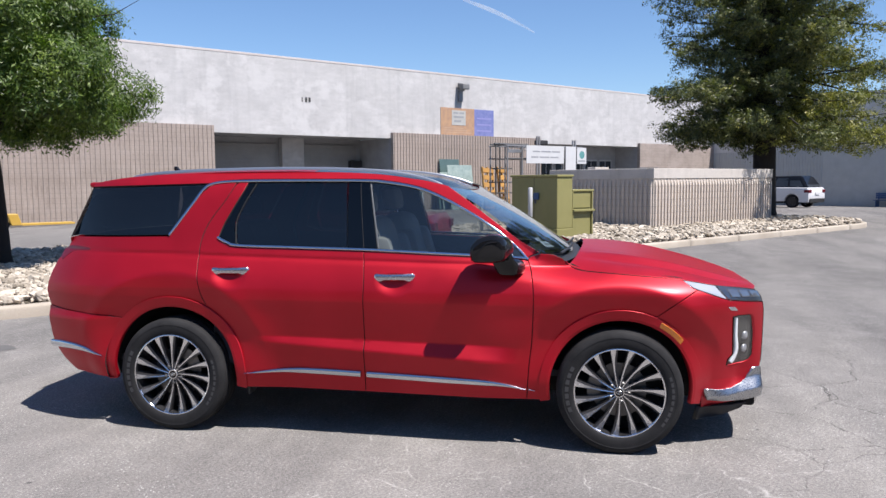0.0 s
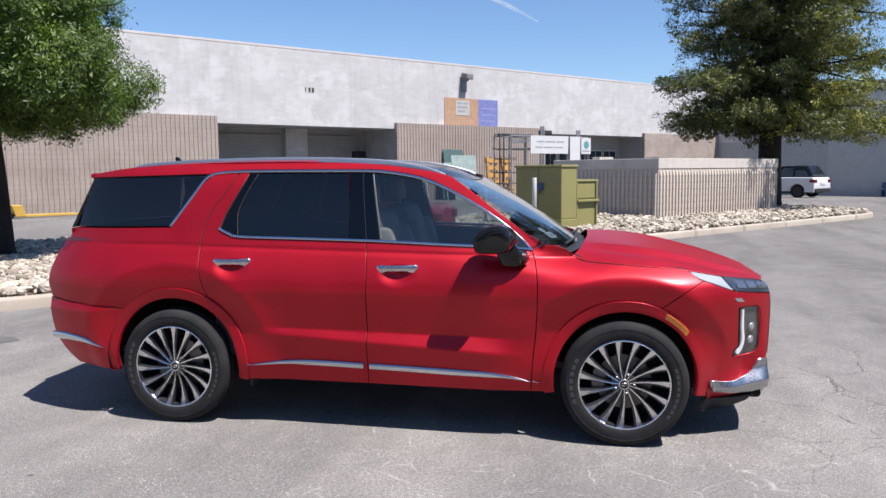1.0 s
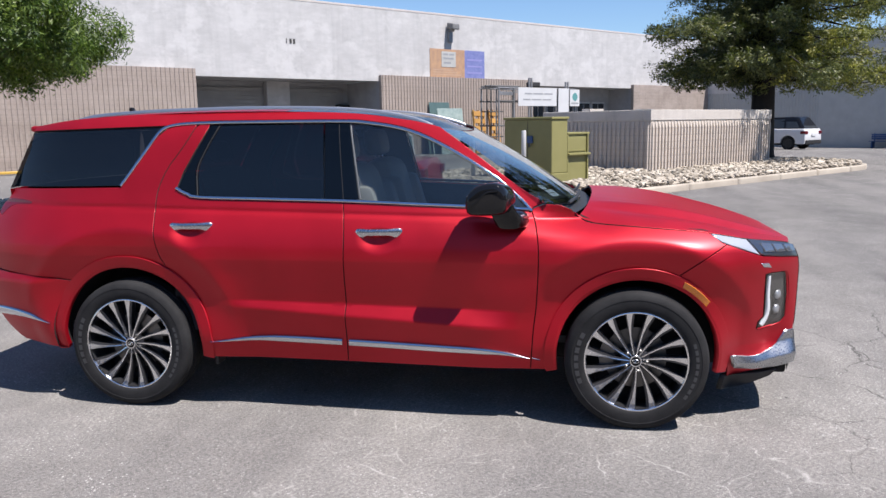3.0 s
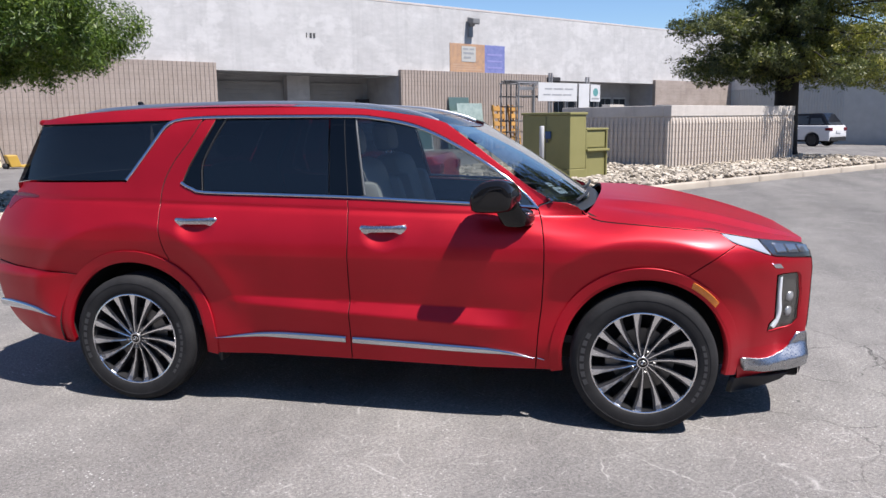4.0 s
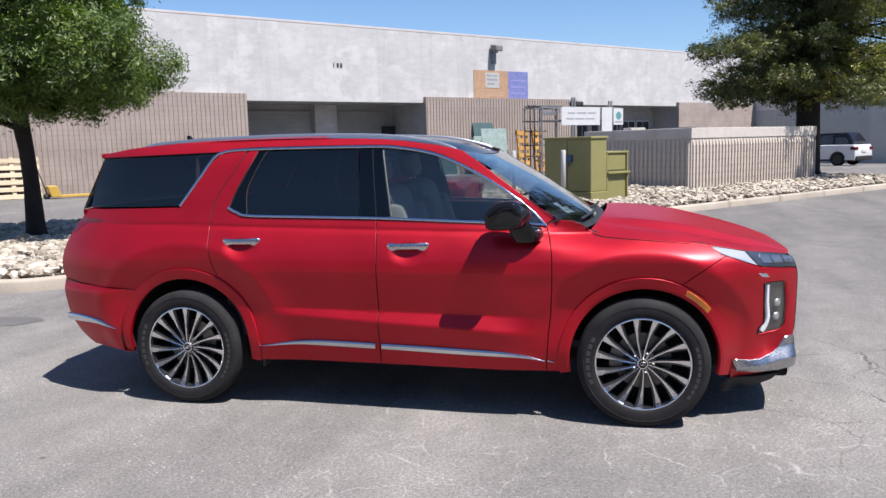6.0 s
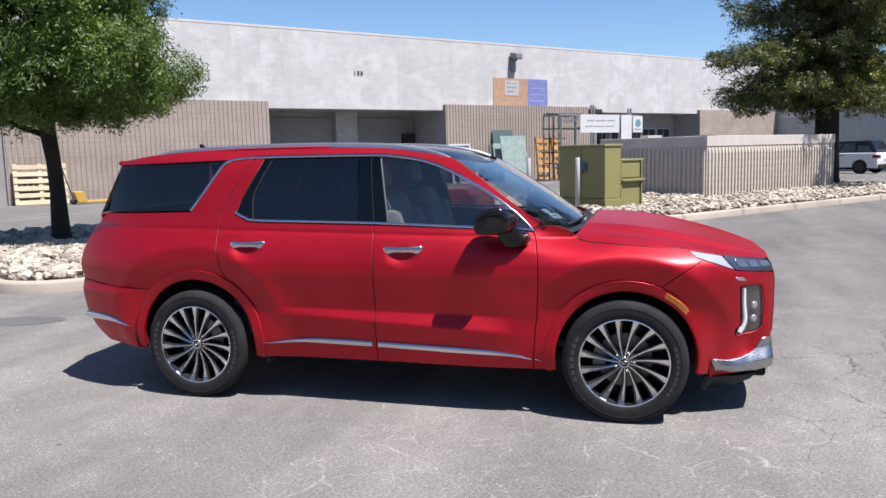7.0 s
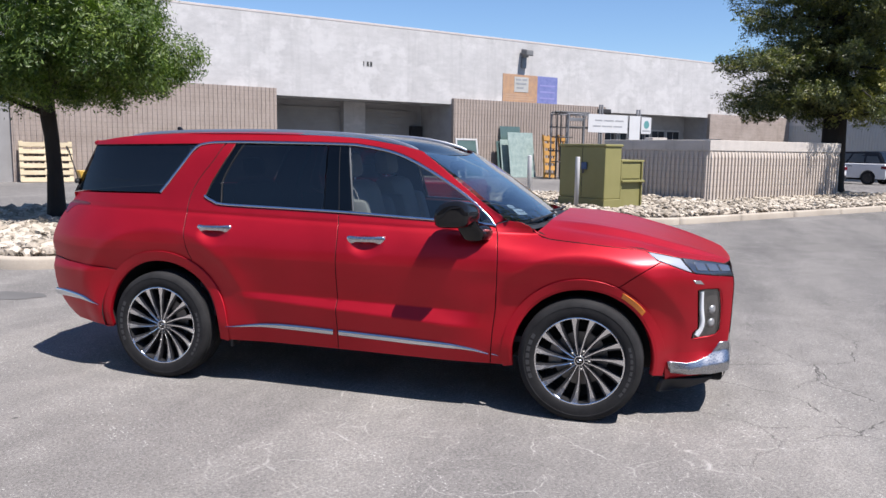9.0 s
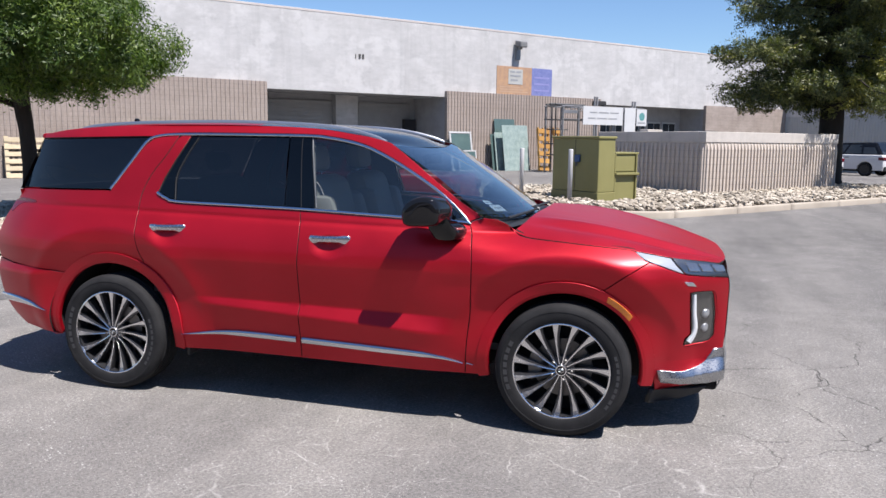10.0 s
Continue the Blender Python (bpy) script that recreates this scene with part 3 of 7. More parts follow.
def build_transformer():
    root = thing("utility_cabinet", yard(11.4, 8.92), "olive green steel utility cabinet among the stones", "utility box")
    part("plinth", boxes((-0.02, 0.60, -0.02, 1.66, 0.0, 0.38), bevel=0.015), M_OLIVE, root)
    body = part("body", boxes((0, 0.58, 0, 1.64, 0.386, 1.7), bevel=0.015), M_OLIVE, root)
    part("lid", boxes((-0.03, 0.61, -0.03, 1.67, 1.702, 1.765), bevel=0.015), M_OLIVE, root)
    part("door_seam", boxes((-0.006, -0.002, 0.80, 0.812, 0.42, 1.68)), M_DARK, body)
    latch = part("latch", boxes((-0.05, -0.002, 0.62, 0.80, 1.12, 1.30), bevel=0.015), M_BLUE, body, "blue padlocked latch plate")
    part("padlock", boxes((-0.075, -0.052, 0.67, 0.74, 1.02, 1.12), bevel=0.012), M_DARKSTEEL, latch)
    part("low_body", boxes((0.582, 1.40, 0.05, 1.3, 0.0, 1.32), bevel=0.012), M_OLIVE, root)
    part("low_lid", boxes((0.60, 1.45, 0.0, 1.34, 1.323, 1.375), bevel=0.012), M_OLIVE, root)
    part("ledge", boxes((0.60, 1.44, -0.05, 0.045, 0.80, 0.86), bevel=0.012), M_OLIVE, root)
    for x in (0.586, 1.36):
        part("side_rail", boxes((x, x + 0.045, 0.0, 0.048, 0.1, 1.32), bevel=0.008), M_OLIVE, root)
    part("panel", boxes((0.66, 1.33, 0.03, 0.049, 0.90, 1.27), bevel=0.006), M_OLIVE, root)
    for u, w in ((11.02, 9.5), (11.1, 11.45)):
        ob = thing("bollard", yard(u, w), "white painted steel bollard beside the green cabinet", "bollard", "bollards")
        bm = bmesh.new()
        tube(bm, [(0, 0, -0.05), (0, 0, 1.425), (0, 0, 1.435), (0, 0, 1.44)], [0.058, 0.058, 0.055, 0.046], 20)
        part("post", bm, M_POST, ob, smooth=True)


build_transformer()


# ---- yard clutter along the warehouse ----
def pallet(name, m, mat, label):
    root = thing(name, m, label, "pallet", "pallets")
    for k in range(6):
        part("board", boxes((0.0, 1.15, 0.0, 0.022, 0.02 + k * 0.195, 0.14 + k * 0.195), bevel=0.004), mat, root)
    for x in (0.0, 0.53, 1.06):
        part("runner", boxes((x, x + 0.09, 0.024, 0.11, 0.0, 1.15), bevel=0.004), mat, root)
    for k in (0, 2, 5):
        part("board", boxes((0.0, 1.15, 0.112, 0.134, 0.02 + k * 0.195, 0.14 + k * 0.195), bevel=0.004), mat, root)
    return root


def build_clutter():
    pallet("wooden_pallet", yard(0.62, 29.2) @ pose(0, 0, 0, 0, 0, 0) @ Matrix.Diagonal((1.65, 1.3, 1.42, 1)) @ pose(0, 0, 0, -8), M_PALLET, "pale pine pallet leaning against the ribbed wall")
    jack = thing("pallet_jack", yard(2.5, 28.2), "yellow pallet jack parked by the ribbed wall", "pallet jack")
    part("fork", boxes((0.45, 2.3, -0.28, -0.12, 0.05, 0.13), bevel=0.01), M_YELLOW, jack)
    part("fork", boxes((0.45, 2.3, 0.12, 0.28, 0.05, 0.13), bevel=0.01), M_YELLOW, jack)
    bm = boxes((0.1, 0.46, -0.28, 0.28, 0.06, 0.5), bevel=0.03)
    for v in bm.verts:
        if v.co.z > 0.3:
            v.co.x -= 0.12
    part("pump_housing", bm, M_YELLOW, jack)
    part("handle", tubes(([(0, 0, 0.2), (-0.28, 0, 1.2)], 0.022), ([(-0.28, -0.14, 1.2), (-0.36, -0.14, 1.42), (-0.36, 0.14, 1.42), (-0.28, 0.14, 1.2), (-0.28, -0.14, 1.2)], 0.018)), M_DARK, jack, "black steering handle")
    for y in (-0.12, 0.12):
        bm = bmesh.new()
        tube(bm, [(-0.02, y - 0.03, 0.1), (-0.02, y + 0.03, 0.1)], 0.1, 16)
        part("wheel", bm, M_DARK, jack, smooth=True)
    # framed window and sheets of glass against the wall
    fr = thing("framed_window", yard(21.35, 29.1) @ pose(0, 0, 0, -10), "white framed window leaning on the ribbed wall", "window frame")
    for spec in ((0, 1.45, 0, 0.07, 0, 0.1), (0, 1.45, 0, 0.07, 2.02, 2.12), (0, 0.1, 0, 0.07, 0.102, 2.018), (1.35, 1.45, 0, 0.07, 0.102, 2.018)):
        part("frame_bar", boxes(spec, bevel=0.01), M_WHITEFRAME, fr)
    part("pane", boxes((0.102, 1.348, 0.02, 0.035, 0.104, 2.016)), M_SHEETGLASS, fr, "green tinted pane")
    sm = thing("framed_window", yard(21.6, 28.8) @ pose(0, 0, 0, -10), "small white window frame leaning on a larger one", "window frame")
    for spec in ((0, 1.2, 0, 0.05, 0, 0.07), (0, 1.2, 0, 0.05, 1.05, 1.12), (0, 0.07, 0, 0.05, 0.072, 1.048), (1.13, 1.2, 0, 0.05, 0.072, 1.048)):
        part("frame_bar", boxes(spec, bevel=0.008), M_WHITEFRAME, sm)
    part("pane", boxes((0.072, 1.128, 0.015, 0.03, 0.074, 1.046)), M_SHEETGLASS, sm)
    for du, dw, wid, high, mat, lab in ((-0.36, 0.0, 1.45, 2.85, M_SHEETGLASS, "tall sheet of teal glass leaning on the ribbed wall"), (-0.45, -0.75, 1.8, 2.5, M_WRAP, "glass sheet in frosted white wrapping"), (-0.62, -0.25, 0.9, 2.1, M_WRAP, "pale edged glass sheet behind the wrapped one"), (-0.78, -0.1, 0.7, 2.0, M_SHEETGLASS, "sheet of teal glass leaning on the ribbed wall")):
        sh = part("glass_sheet", boxes((0, wid, 0, 0.03, 0.0, high), bevel=0.006), mat)
        sh.matrix_world = yard(24.85 + du, 29.2 + dw) @ pose(0, 0, 0, -9)
        tagged(sh, lab, "glass sheet", "leaning glass sheets")
    for k in range(2):
        pallet("wooden_pallet", yard(26.15 + 0.95 * k, 27.6 - 0.3 * k) @ pose(0, 0, 0, -9, 3, 8 * k) @ Matrix.Diagonal((0.72, 1.2, 2.1, 1)), M_ORANGEWOOD, "orange stained pallet stood on end by the rack")
    cart = thing("steel_cart", yard(25.6, 23.6), "blue steel cart on small black wheels", "cart")
    part("bin", boxes((0, 1.1, 0, 0.8, 0.35, 1.05), bevel=0.05), M_BLUE, cart)
    part("tray", boxes((-0.1, 1.2, -0.05, 0.85, 0.22, 0.34), bevel=0.02), M_DARK, cart)
    for x in (0.05, 0.95):
        for y in (0.0, 0.75):
            bm = bmesh.new()
            tube(bm, [(x, y, 0.11), (x, y + 0.05, 0.11)], 0.11, 14)
            part("wheel", bm, M_DARK, cart)
    bench = thing("park_bench", yard(51.9, 16.55, -0.34, -90), "blue painted bench against the grey wall", "bench")
    for k in range(3):
        part("seat_slat", boxes((-0.9, 0.9, -0.1 + 0.14 * k, 0.03 + 0.14 * k, 0.42, 0.46), bevel=0.006), M_BLUE, bench)
        part("back_slat", boxes((-0.9, 0.9, 0.36, 0.4, 0.55 + 0.13 * k, 0.66 + 0.13 * k), bevel=0.006), M_BLUE, bench)
    for x in (-0.75, 0.7):
        part("leg", boxes((x, x + 0.06, -0.08, 0.355, 0, 0.418), bevel=0.006), M_BLUE, bench)
        part("back_post", boxes((x, x + 0.06, 0.402, 0.45, 0, 0.95), bevel=0.006), M_BLUE, bench)


build_clutter()


def build_rack():
    """Steel frames of a glass rack with two banners."""
    root = thing("steel_rack", yard(24.0, 25.0), "tall galvanised steel glass rack with banners", "rack")
    for x in (1.3, 2.4, 4.9, 7.1):
        for y in (0.0, 1.3):
            part("post", tubes(([(x, y, 0), (x, y, 3.42)], 0.045)), M_STEEL, root)
    for z in (3.42, 2.75, 1.5):
        for y in (0.0, 1.3):
            part("rail", tubes(([(1.2, y, z), (7.3, y, z)], 0.035)), M_STEEL if z > 3 else M_DARKSTEEL, root)
    for x in (1.3, 2.4, 4.9, 7.1):
        part("cross_bar", tubes(([(x, 0, 3.42), (x, 1.3, 3.42)], 0.03)), M_STEEL, root)
    for k in range(5):
        a = 1.3 + k * 0.24
        part("brace", tubes(([(a, 0.0, 3.4), (a + 0.15, 0.0, 3.15)], 0.02)), M_STEEL, root)
    for x in (3.40, 3.58, 6.28, 6.48):
        part("upright", tubes(([(x, -0.12, 1.2), (x, -0.12, 3.95 if x < 6 else 3.8)], 0.055)), M_STEEL, root)
    # light truss along the top, pipes lying on the rails, and a back shelf
    for k in range(14):
        a = 2.4 + k * 0.34
        part("brace", tubes(([(a, 0.0, 3.42), (a + 0.17, 0.0, 3.2), (a + 0.34, 0.0, 3.42)], 0.018)), M_STEEL, root)
    part("rail", tubes(([(2.3, 0.0, 3.2), (7.3, 0.0, 3.2)], 0.022)), M_STEEL, root)
    for y, z, r in ((0.25, 3.5, 0.05), (0.42, 3.49, 0.04), (0.62, 3.51, 0.06), (0.9, 3.49, 0.045)):
        part("pipe", tubes(([(0.95, y, z), (3.1, y + 0.05, z)], r)), M_DARKSTEEL, root, "dark steel pipe")
    for x in (1.7, 2.0, 3.6, 6.1):
        part("post", tubes(([(x, 1.3, 0), (x, 1.3, 3.4)], 0.04)), M_DARKSTEEL, root)
    for z in (2.2, 0.9):
        part("shelf", boxes((1.35, 2.35, 0.7, 1.28, z, z + 0.06), bevel=0.01), M_DARKSTEEL, root)
    part("beam", boxes((1.3, 2.3, -0.05, 0.05, 3.05, 3.22), bevel=0.01), M_STEEL, root)
    part("clamp", boxes((3.6, 4.3, -0.1, 0.3, 3.5, 3.75), bevel=0.05), M_DARK, root, "black clamp on the top rail")
    ban = thing("banner", yard(26.52, 24.8, 2.50), "white banner with two lines of grey print", "banner", "banners on the rack")
    part("sheet", boxes((0, 2.95, 0, 0.02, 0, 0.95)), M_BANNER, ban)
    for k in range(2):
        for a, b in ((0.35, 0.9), (1.0, 1.75), (1.85, 2.5)):
            part("print_bar", boxes((a + 0.12 * k, b + 0.12 * k, -0.006, -0.002, 0.30 + 0.3 * k, 0.37 + 0.3 * k)), M_GREYINK, ban)
    board = thing("banner", yard(29.62, 24.8, 1.7), "tall plain white board on the rack", "banner", "banners on the rack")
    part("sheet", boxes((0, 0.85, 0, 0.03, 0, 1.75)), M_BANNER, board)
    b2 = thing("banner", yard(30.56, 24.8, 2.5), "white banner with a round teal mark", "banner", "banners on the rack")
    part("sheet", boxes((0, 0.8, 0, 0.02, 0, 0.9)), M_BANNER, b2)
    bm = bmesh.new()
    bmesh.ops.create_circle(bm, cap_ends=True, radius=0.22, segments=24, matrix=pose(0.42, -0.004, 0.5, 90))
    part("mark", bm, M_TEAL, b2, "teal round mark")
    part("print_bar", boxes((0.12, 0.7, -0.006, -0.002, 0.12, 0.2)), M_GREYINK, b2)


build_rack()


# ---- trees ----
def leaf_cloud(name, spots, size, slender, material, parent, seed, per, spread, droop=0.3, label="", facing=1.0):
    """Many small leaves round each spot (place and outward direction), their faces turned outwards; one joined mesh."""
    rng = np.random.default_rng(seed)
    both = np.repeat(np.array(spots, dtype=float), per, axis=0)
    c, face = both[:, :3].copy(), both[:, 3:] * facing
    n = len(c)
    c += rng.normal(0, 1, (n, 3)) * np.array(spread)
    face = face + rng.normal(0, 0.55, (n, 3))
    d = rng.normal(0, 1, (n, 3))
    d[:, 2] -= droop
    o = np.cross(face, d)
    o /= np.linalg.norm(o, axis=1)[:, None] + 1e-9
    d = np.cross(o, face)
    d /= np.linalg.norm(d, axis=1)[:, None] + 1e-9
    ln = (size * rng.uniform(0.6, 1.3, n))[:, None]
    wd = ln * slender
    verts = np.stack([c - d * ln / 2, c + o * wd / 2 + d * ln * 0.05, c + d * ln / 2, c - o * wd / 2 + d * ln * 0.05], axis=1).reshape(-1, 3)
    me = bpy.data.meshes.new(name)
    me.from_pydata(verts.tolist(), [], np.arange(4 * n).reshape(-1, 4).tolist())
    me.materials.append(material)
    ob = new(name, me)
    ob.parent = parent
    return tagged(ob, label, kind="stuff")


def build_ash(m):
    root = thing("ash_tree", m, "young broadleaf tree with a dark trunk and a dense green crown", "tree")
    rng = random.Random(11)
    bm = bmesh.new()
    trunk = [(-0.02, 0, -0.1), (-0.03, 0, 0.25), (-0.03, 0.01, 1.0), (-0.06, 0.01, 1.6), (-0.13, 0.0, 2.25), (-0.16, 0, 3.2), (-0.1, 0.1, 4.6), (-0.1, 0.1, 6.2)]
    tube(bm, trunk, [0.235, 0.165, 0.132, 0.126, 0.145, 0.10, 0.08, 0.03], 12)
    tips = []
    for k in range(26):
        a = 2.4 * k + rng.uniform(-0.4, 0.4)
        z0 = rng.uniform(1.9, 4.8)
        reach = rng.uniform(1.2, 2.15) * (1.0 if z0 < 3.6 else 0.62)
        rise = rng.uniform(0.3, 1.4)
        p0 = Vector((-0.15, 0, z0))
        pts = [p0]
        for s in (0.35, 0.7, 1.0):
            pts.append(p0 + Vector((math.cos(a) * reach * s, math.sin(a) * reach * s, rise * s ** 0.7 + rng.uniform(-0.1, 0.1))))
        tube(bm, pts, [0.06, 0.045, 0.03, 0.01], 6)
        tips += pts[2:]
    # bare twigs that stand out of the crown
    for k in range(16):
        a, z0 = rng.uniform(0, 6.28), rng.uniform(2.8, 5.2)
        r = 2.0 if z0 < 4.2 else 1.5
        p0 = Vector((r * math.cos(a), r * math.sin(a), z0))
        q = p0 + Vector((math.cos(a + 0.3) * 0.55, math.sin(a + 0.3) * 0.55, rng.uniform(-0.1, 0.35)))
        e = q + Vector((math.cos(a - 0.2) * 0.5, math.sin(a - 0.2) * 0.5, rng.uniform(-0.15, 0.3)))
        tube(bm, [p0, q, e], [0.014, 0.009, 0.003], 5)
    part("trunk", bm, M_BARK, root, "dark rough trunk with spreading limbs", smooth=True)
    lobes = [(Vector(t) + Vector((rng.uniform(-0.2, 0.2), rng.uniform(-0.2, 0.2), rng.uniform(0.0, 0.4))), rng.uniform(0.38, 0.72)) for t in tips]
    for k in range(50):
        a, z = 2.4 * k + rng.uniform(-0.5, 0.5), 2.7 + 4.2 * (k + rng.random()) / 50
        lim = 2.25 if z < 4.0 else 2.25 - (z - 4.0) * 0.62
        lobes.append((Vector((-0.15 + lim * rng.uniform(0.6, 1.05) * math.cos(a), lim * rng.uniform(0.6, 1.05) * math.sin(a), z)), rng.uniform(0.38, 0.70)))
    for k in range(24):
        a, r = 2.4 * k, 2.2 * math.sqrt((k + 0.5) / 24)
        lobes.append((Vector((-0.15 + r * math.cos(a), r * math.sin(a), 2.30 + 0.24 * r + rng.uniform(-0.15, 0.2))), rng.uniform(0.36, 0.58)))
    spots = []
    for c, rad in lobes:
        for _ in range(int(30 * (rad / 0.55) ** 2)):
            d = Vector((rng.gauss(0, 1), rng.gauss(0, 1), rng.gauss(0.15, 1))).normalized()
            p = c + Vector((d.x, d.y, d.z * 0.72)) * rad * rng.uniform(0.72, 1.06)
            low = 1.80 + 0.24 * max(math.hypot(p.x, p.y) - 0.8, 0)
            if p.z < low:
                p.z = low + rng.uniform(-0.12, 0.22)
            spots.append((p.x, p.y, p.z, d.x, d.y, d.z + 0.35))
    leaf_cloud("crown", spots, 0.092, 0.26, M_LEAF, root, 5, 84, (0.095, 0.095, 0.085), 0.8, "dense mid-green narrow leaves")
    return root


def build_redwood(m, high, reach, seed, label, bottom=2.8):
    """A tall conifer: boughs that droop and lift again, hung with short clumps of needles."""
    root = thing("conifer_tree", m, label, "tree")
    rng = random.Random(seed)
    bm = bmesh.new()
    tube(bm, [(0, 0, -0.1), (0, 0, 0.3), (0.02, 0, 2), (0.0, 0.02, 7), (0, 0, high)], [0.60, 0.47, 0.40, 0.32, 0.03], 14)
    spots, young = [], []
    z, k = bottom, 0
    while z < high - 0.4:
        f = (z - bottom) / (high - bottom)
        for _ in range(4 if z < 9.8 else 2):
            a = 2.399 * k + rng.uniform(-0.5, 0.5)
            k += 1
            ln = reach * (1 - f) ** 0.42 * rng.choice((0.5, 0.75, 0.9, 0.97, 1.08)) * rng.uniform(0.88, 1.06) * (1.05 + 0.2 * max(math.cos(a + 0.67), 0))
            if f < 0.08:
                ln *= 0.95
            rise = rng.uniform(-0.12 if f > 0.05 else 0.22, 0.50)
            pts = []
            for s in (0, 0.3, 0.65, 1.0):
                up = rise * s - 0.50 * s * s + 0.30 * s ** 4
                pts.append(Vector((math.cos(a + 0.15 * s) * ln * s, math.sin(a + 0.15 * s) * ln * s, z + up * ln)))
            tube(bm, pts, [0.06 * (1 - f) + 0.02, 0.045, 0.025, 0.008], 5)
            # young takes tufts coloured yellow-green to stand for sunlight on this side
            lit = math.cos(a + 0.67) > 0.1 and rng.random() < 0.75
            count = int(ln / (0.118 if z < 9.8 else 0.3))
            for i in range(count):
                s = 0.16 + 0.84 * ((i + rng.random()) / count) ** 0.9
                seg = min(int(s * 3), 2)
                base = pts[seg].lerp(pts[seg + 1], s * 3 - seg)
                side = rng.gauss(0, 0.42) * (1.15 - 0.75 * s)
                c = base + Vector((-math.sin(a) * side, math.cos(a) * side, rng.uniform(-0.60, 0.30) * (1.1 - 0.5 * s)))
                if c.z < 2.25 + 0.35 * rng.random():
                    continue
                size = rng.uniform(0.11, 0.24)
                sunny = lit and rng.random() < 0.75 or rng.random() < 0.07
                # a tuft: needles round a short twig that points out and hangs a little
                out = Vector((math.cos(a), math.sin(a), rng.uniform(-0.5, 0.5)))
                for q in range(7):
                    d = Vector((rng.gauss(0, 1), rng.gauss(0, 1), rng.gauss(0, 0.8)))
                    p = c + out * (q - 3) * size * 0.42 + d * size * 0.42
                    (young if sunny else spots).append((p.x, p.y, p.z, 0.5 * d.x, 0.5 * d.y, 0.5 * d.z + 0.6))
        z += rng.uniform(0.15, 0.30)
    part("trunk", bm, M_BARK, root, "thick dark trunk with spreading boughs", smooth=True)
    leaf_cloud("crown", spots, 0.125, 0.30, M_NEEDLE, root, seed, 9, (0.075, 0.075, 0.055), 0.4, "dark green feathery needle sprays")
    leaf_cloud("sunlit_sprays", young, 0.125, 0.30, M_SUNNEEDLE, root, seed + 1, 9, (0.075, 0.075, 0.055), 0.4, "yellow-green needle sprays on one side")
    return root


build_ash(yard(-0.75, 11.0, 0.12))
build_redwood(yard(24.63, 10.53, 0.1), 18.0, 4.4, 21, "tall dark conifer beside the block enclosure")


# ---- body shape of the red car: x forward, half-width from its middle plane, z up ----
def blend(x, *knots):
    """Smooth monotone curve through (x, value) knots, for arrays."""
    xs, ys = np.array([k[0] for k in knots], float), np.array([k[1] for k in knots], float)
    h = np.diff(xs)
    d = np.diff(ys) / h
    m = np.zeros(len(xs))
    m[0], m[-1] = d[0], d[-1]
    for k in range(1, len(xs) - 1):
        m[k] = 0.0 if d[k - 1] * d[k] <= 0 else 2 * d[k - 1] * d[k] / (d[k - 1] + d[k])
    x = np.clip(np.asarray(x, float), xs[0], xs[-1])
    i = np.clip(np.searchsorted(xs, x, "right") - 1, 0, len(h) - 1)
    t = (x - xs[i]) / h[i]
    return (1 + 2 * t) * (1 - t) ** 2 * ys[i] + t * (1 - t) ** 2 * h[i] * m[i] + t * t * (3 - 2 * t) * ys[i + 1] + t * t * (t - 1) * h[i] * m[i + 1]


def step(a, b, x):
    t = np.clip((np.asarray(x, float) - a) / (b - a), 0.0, 1.0)
    return t * t * (3 - 2 * t)


def soft(t, e):
    """max(t, 0) with a rounded foot."""
    return 0.5 * (t + np.sqrt(t * t + e * e))


HUB = 0.376
HANDLES = ((-1.028, 1.066), (0.073, 1.042))


HAUNCHES = ((-1.45, 0.690, 0.20), (1.45, 0.648, 0.25))   # wheel, radius of the crease, slope inside it


def tucked(x, z):
    """How far the side turns under inside the creases over the wheels."""
    out = 0.0
    for w, ring, slope in HAUNCHES:
        d = np.hypot(x - w, (z - HUB) * np.where(z > HUB, 1.0, 0.5))
        out = out + slope * soft(np.clip(ring - d, -0.2, 0.30), 0.007) * step(0.40, 0.70, z) * step(ring + 0.2, ring + 0.05, d)
    return out


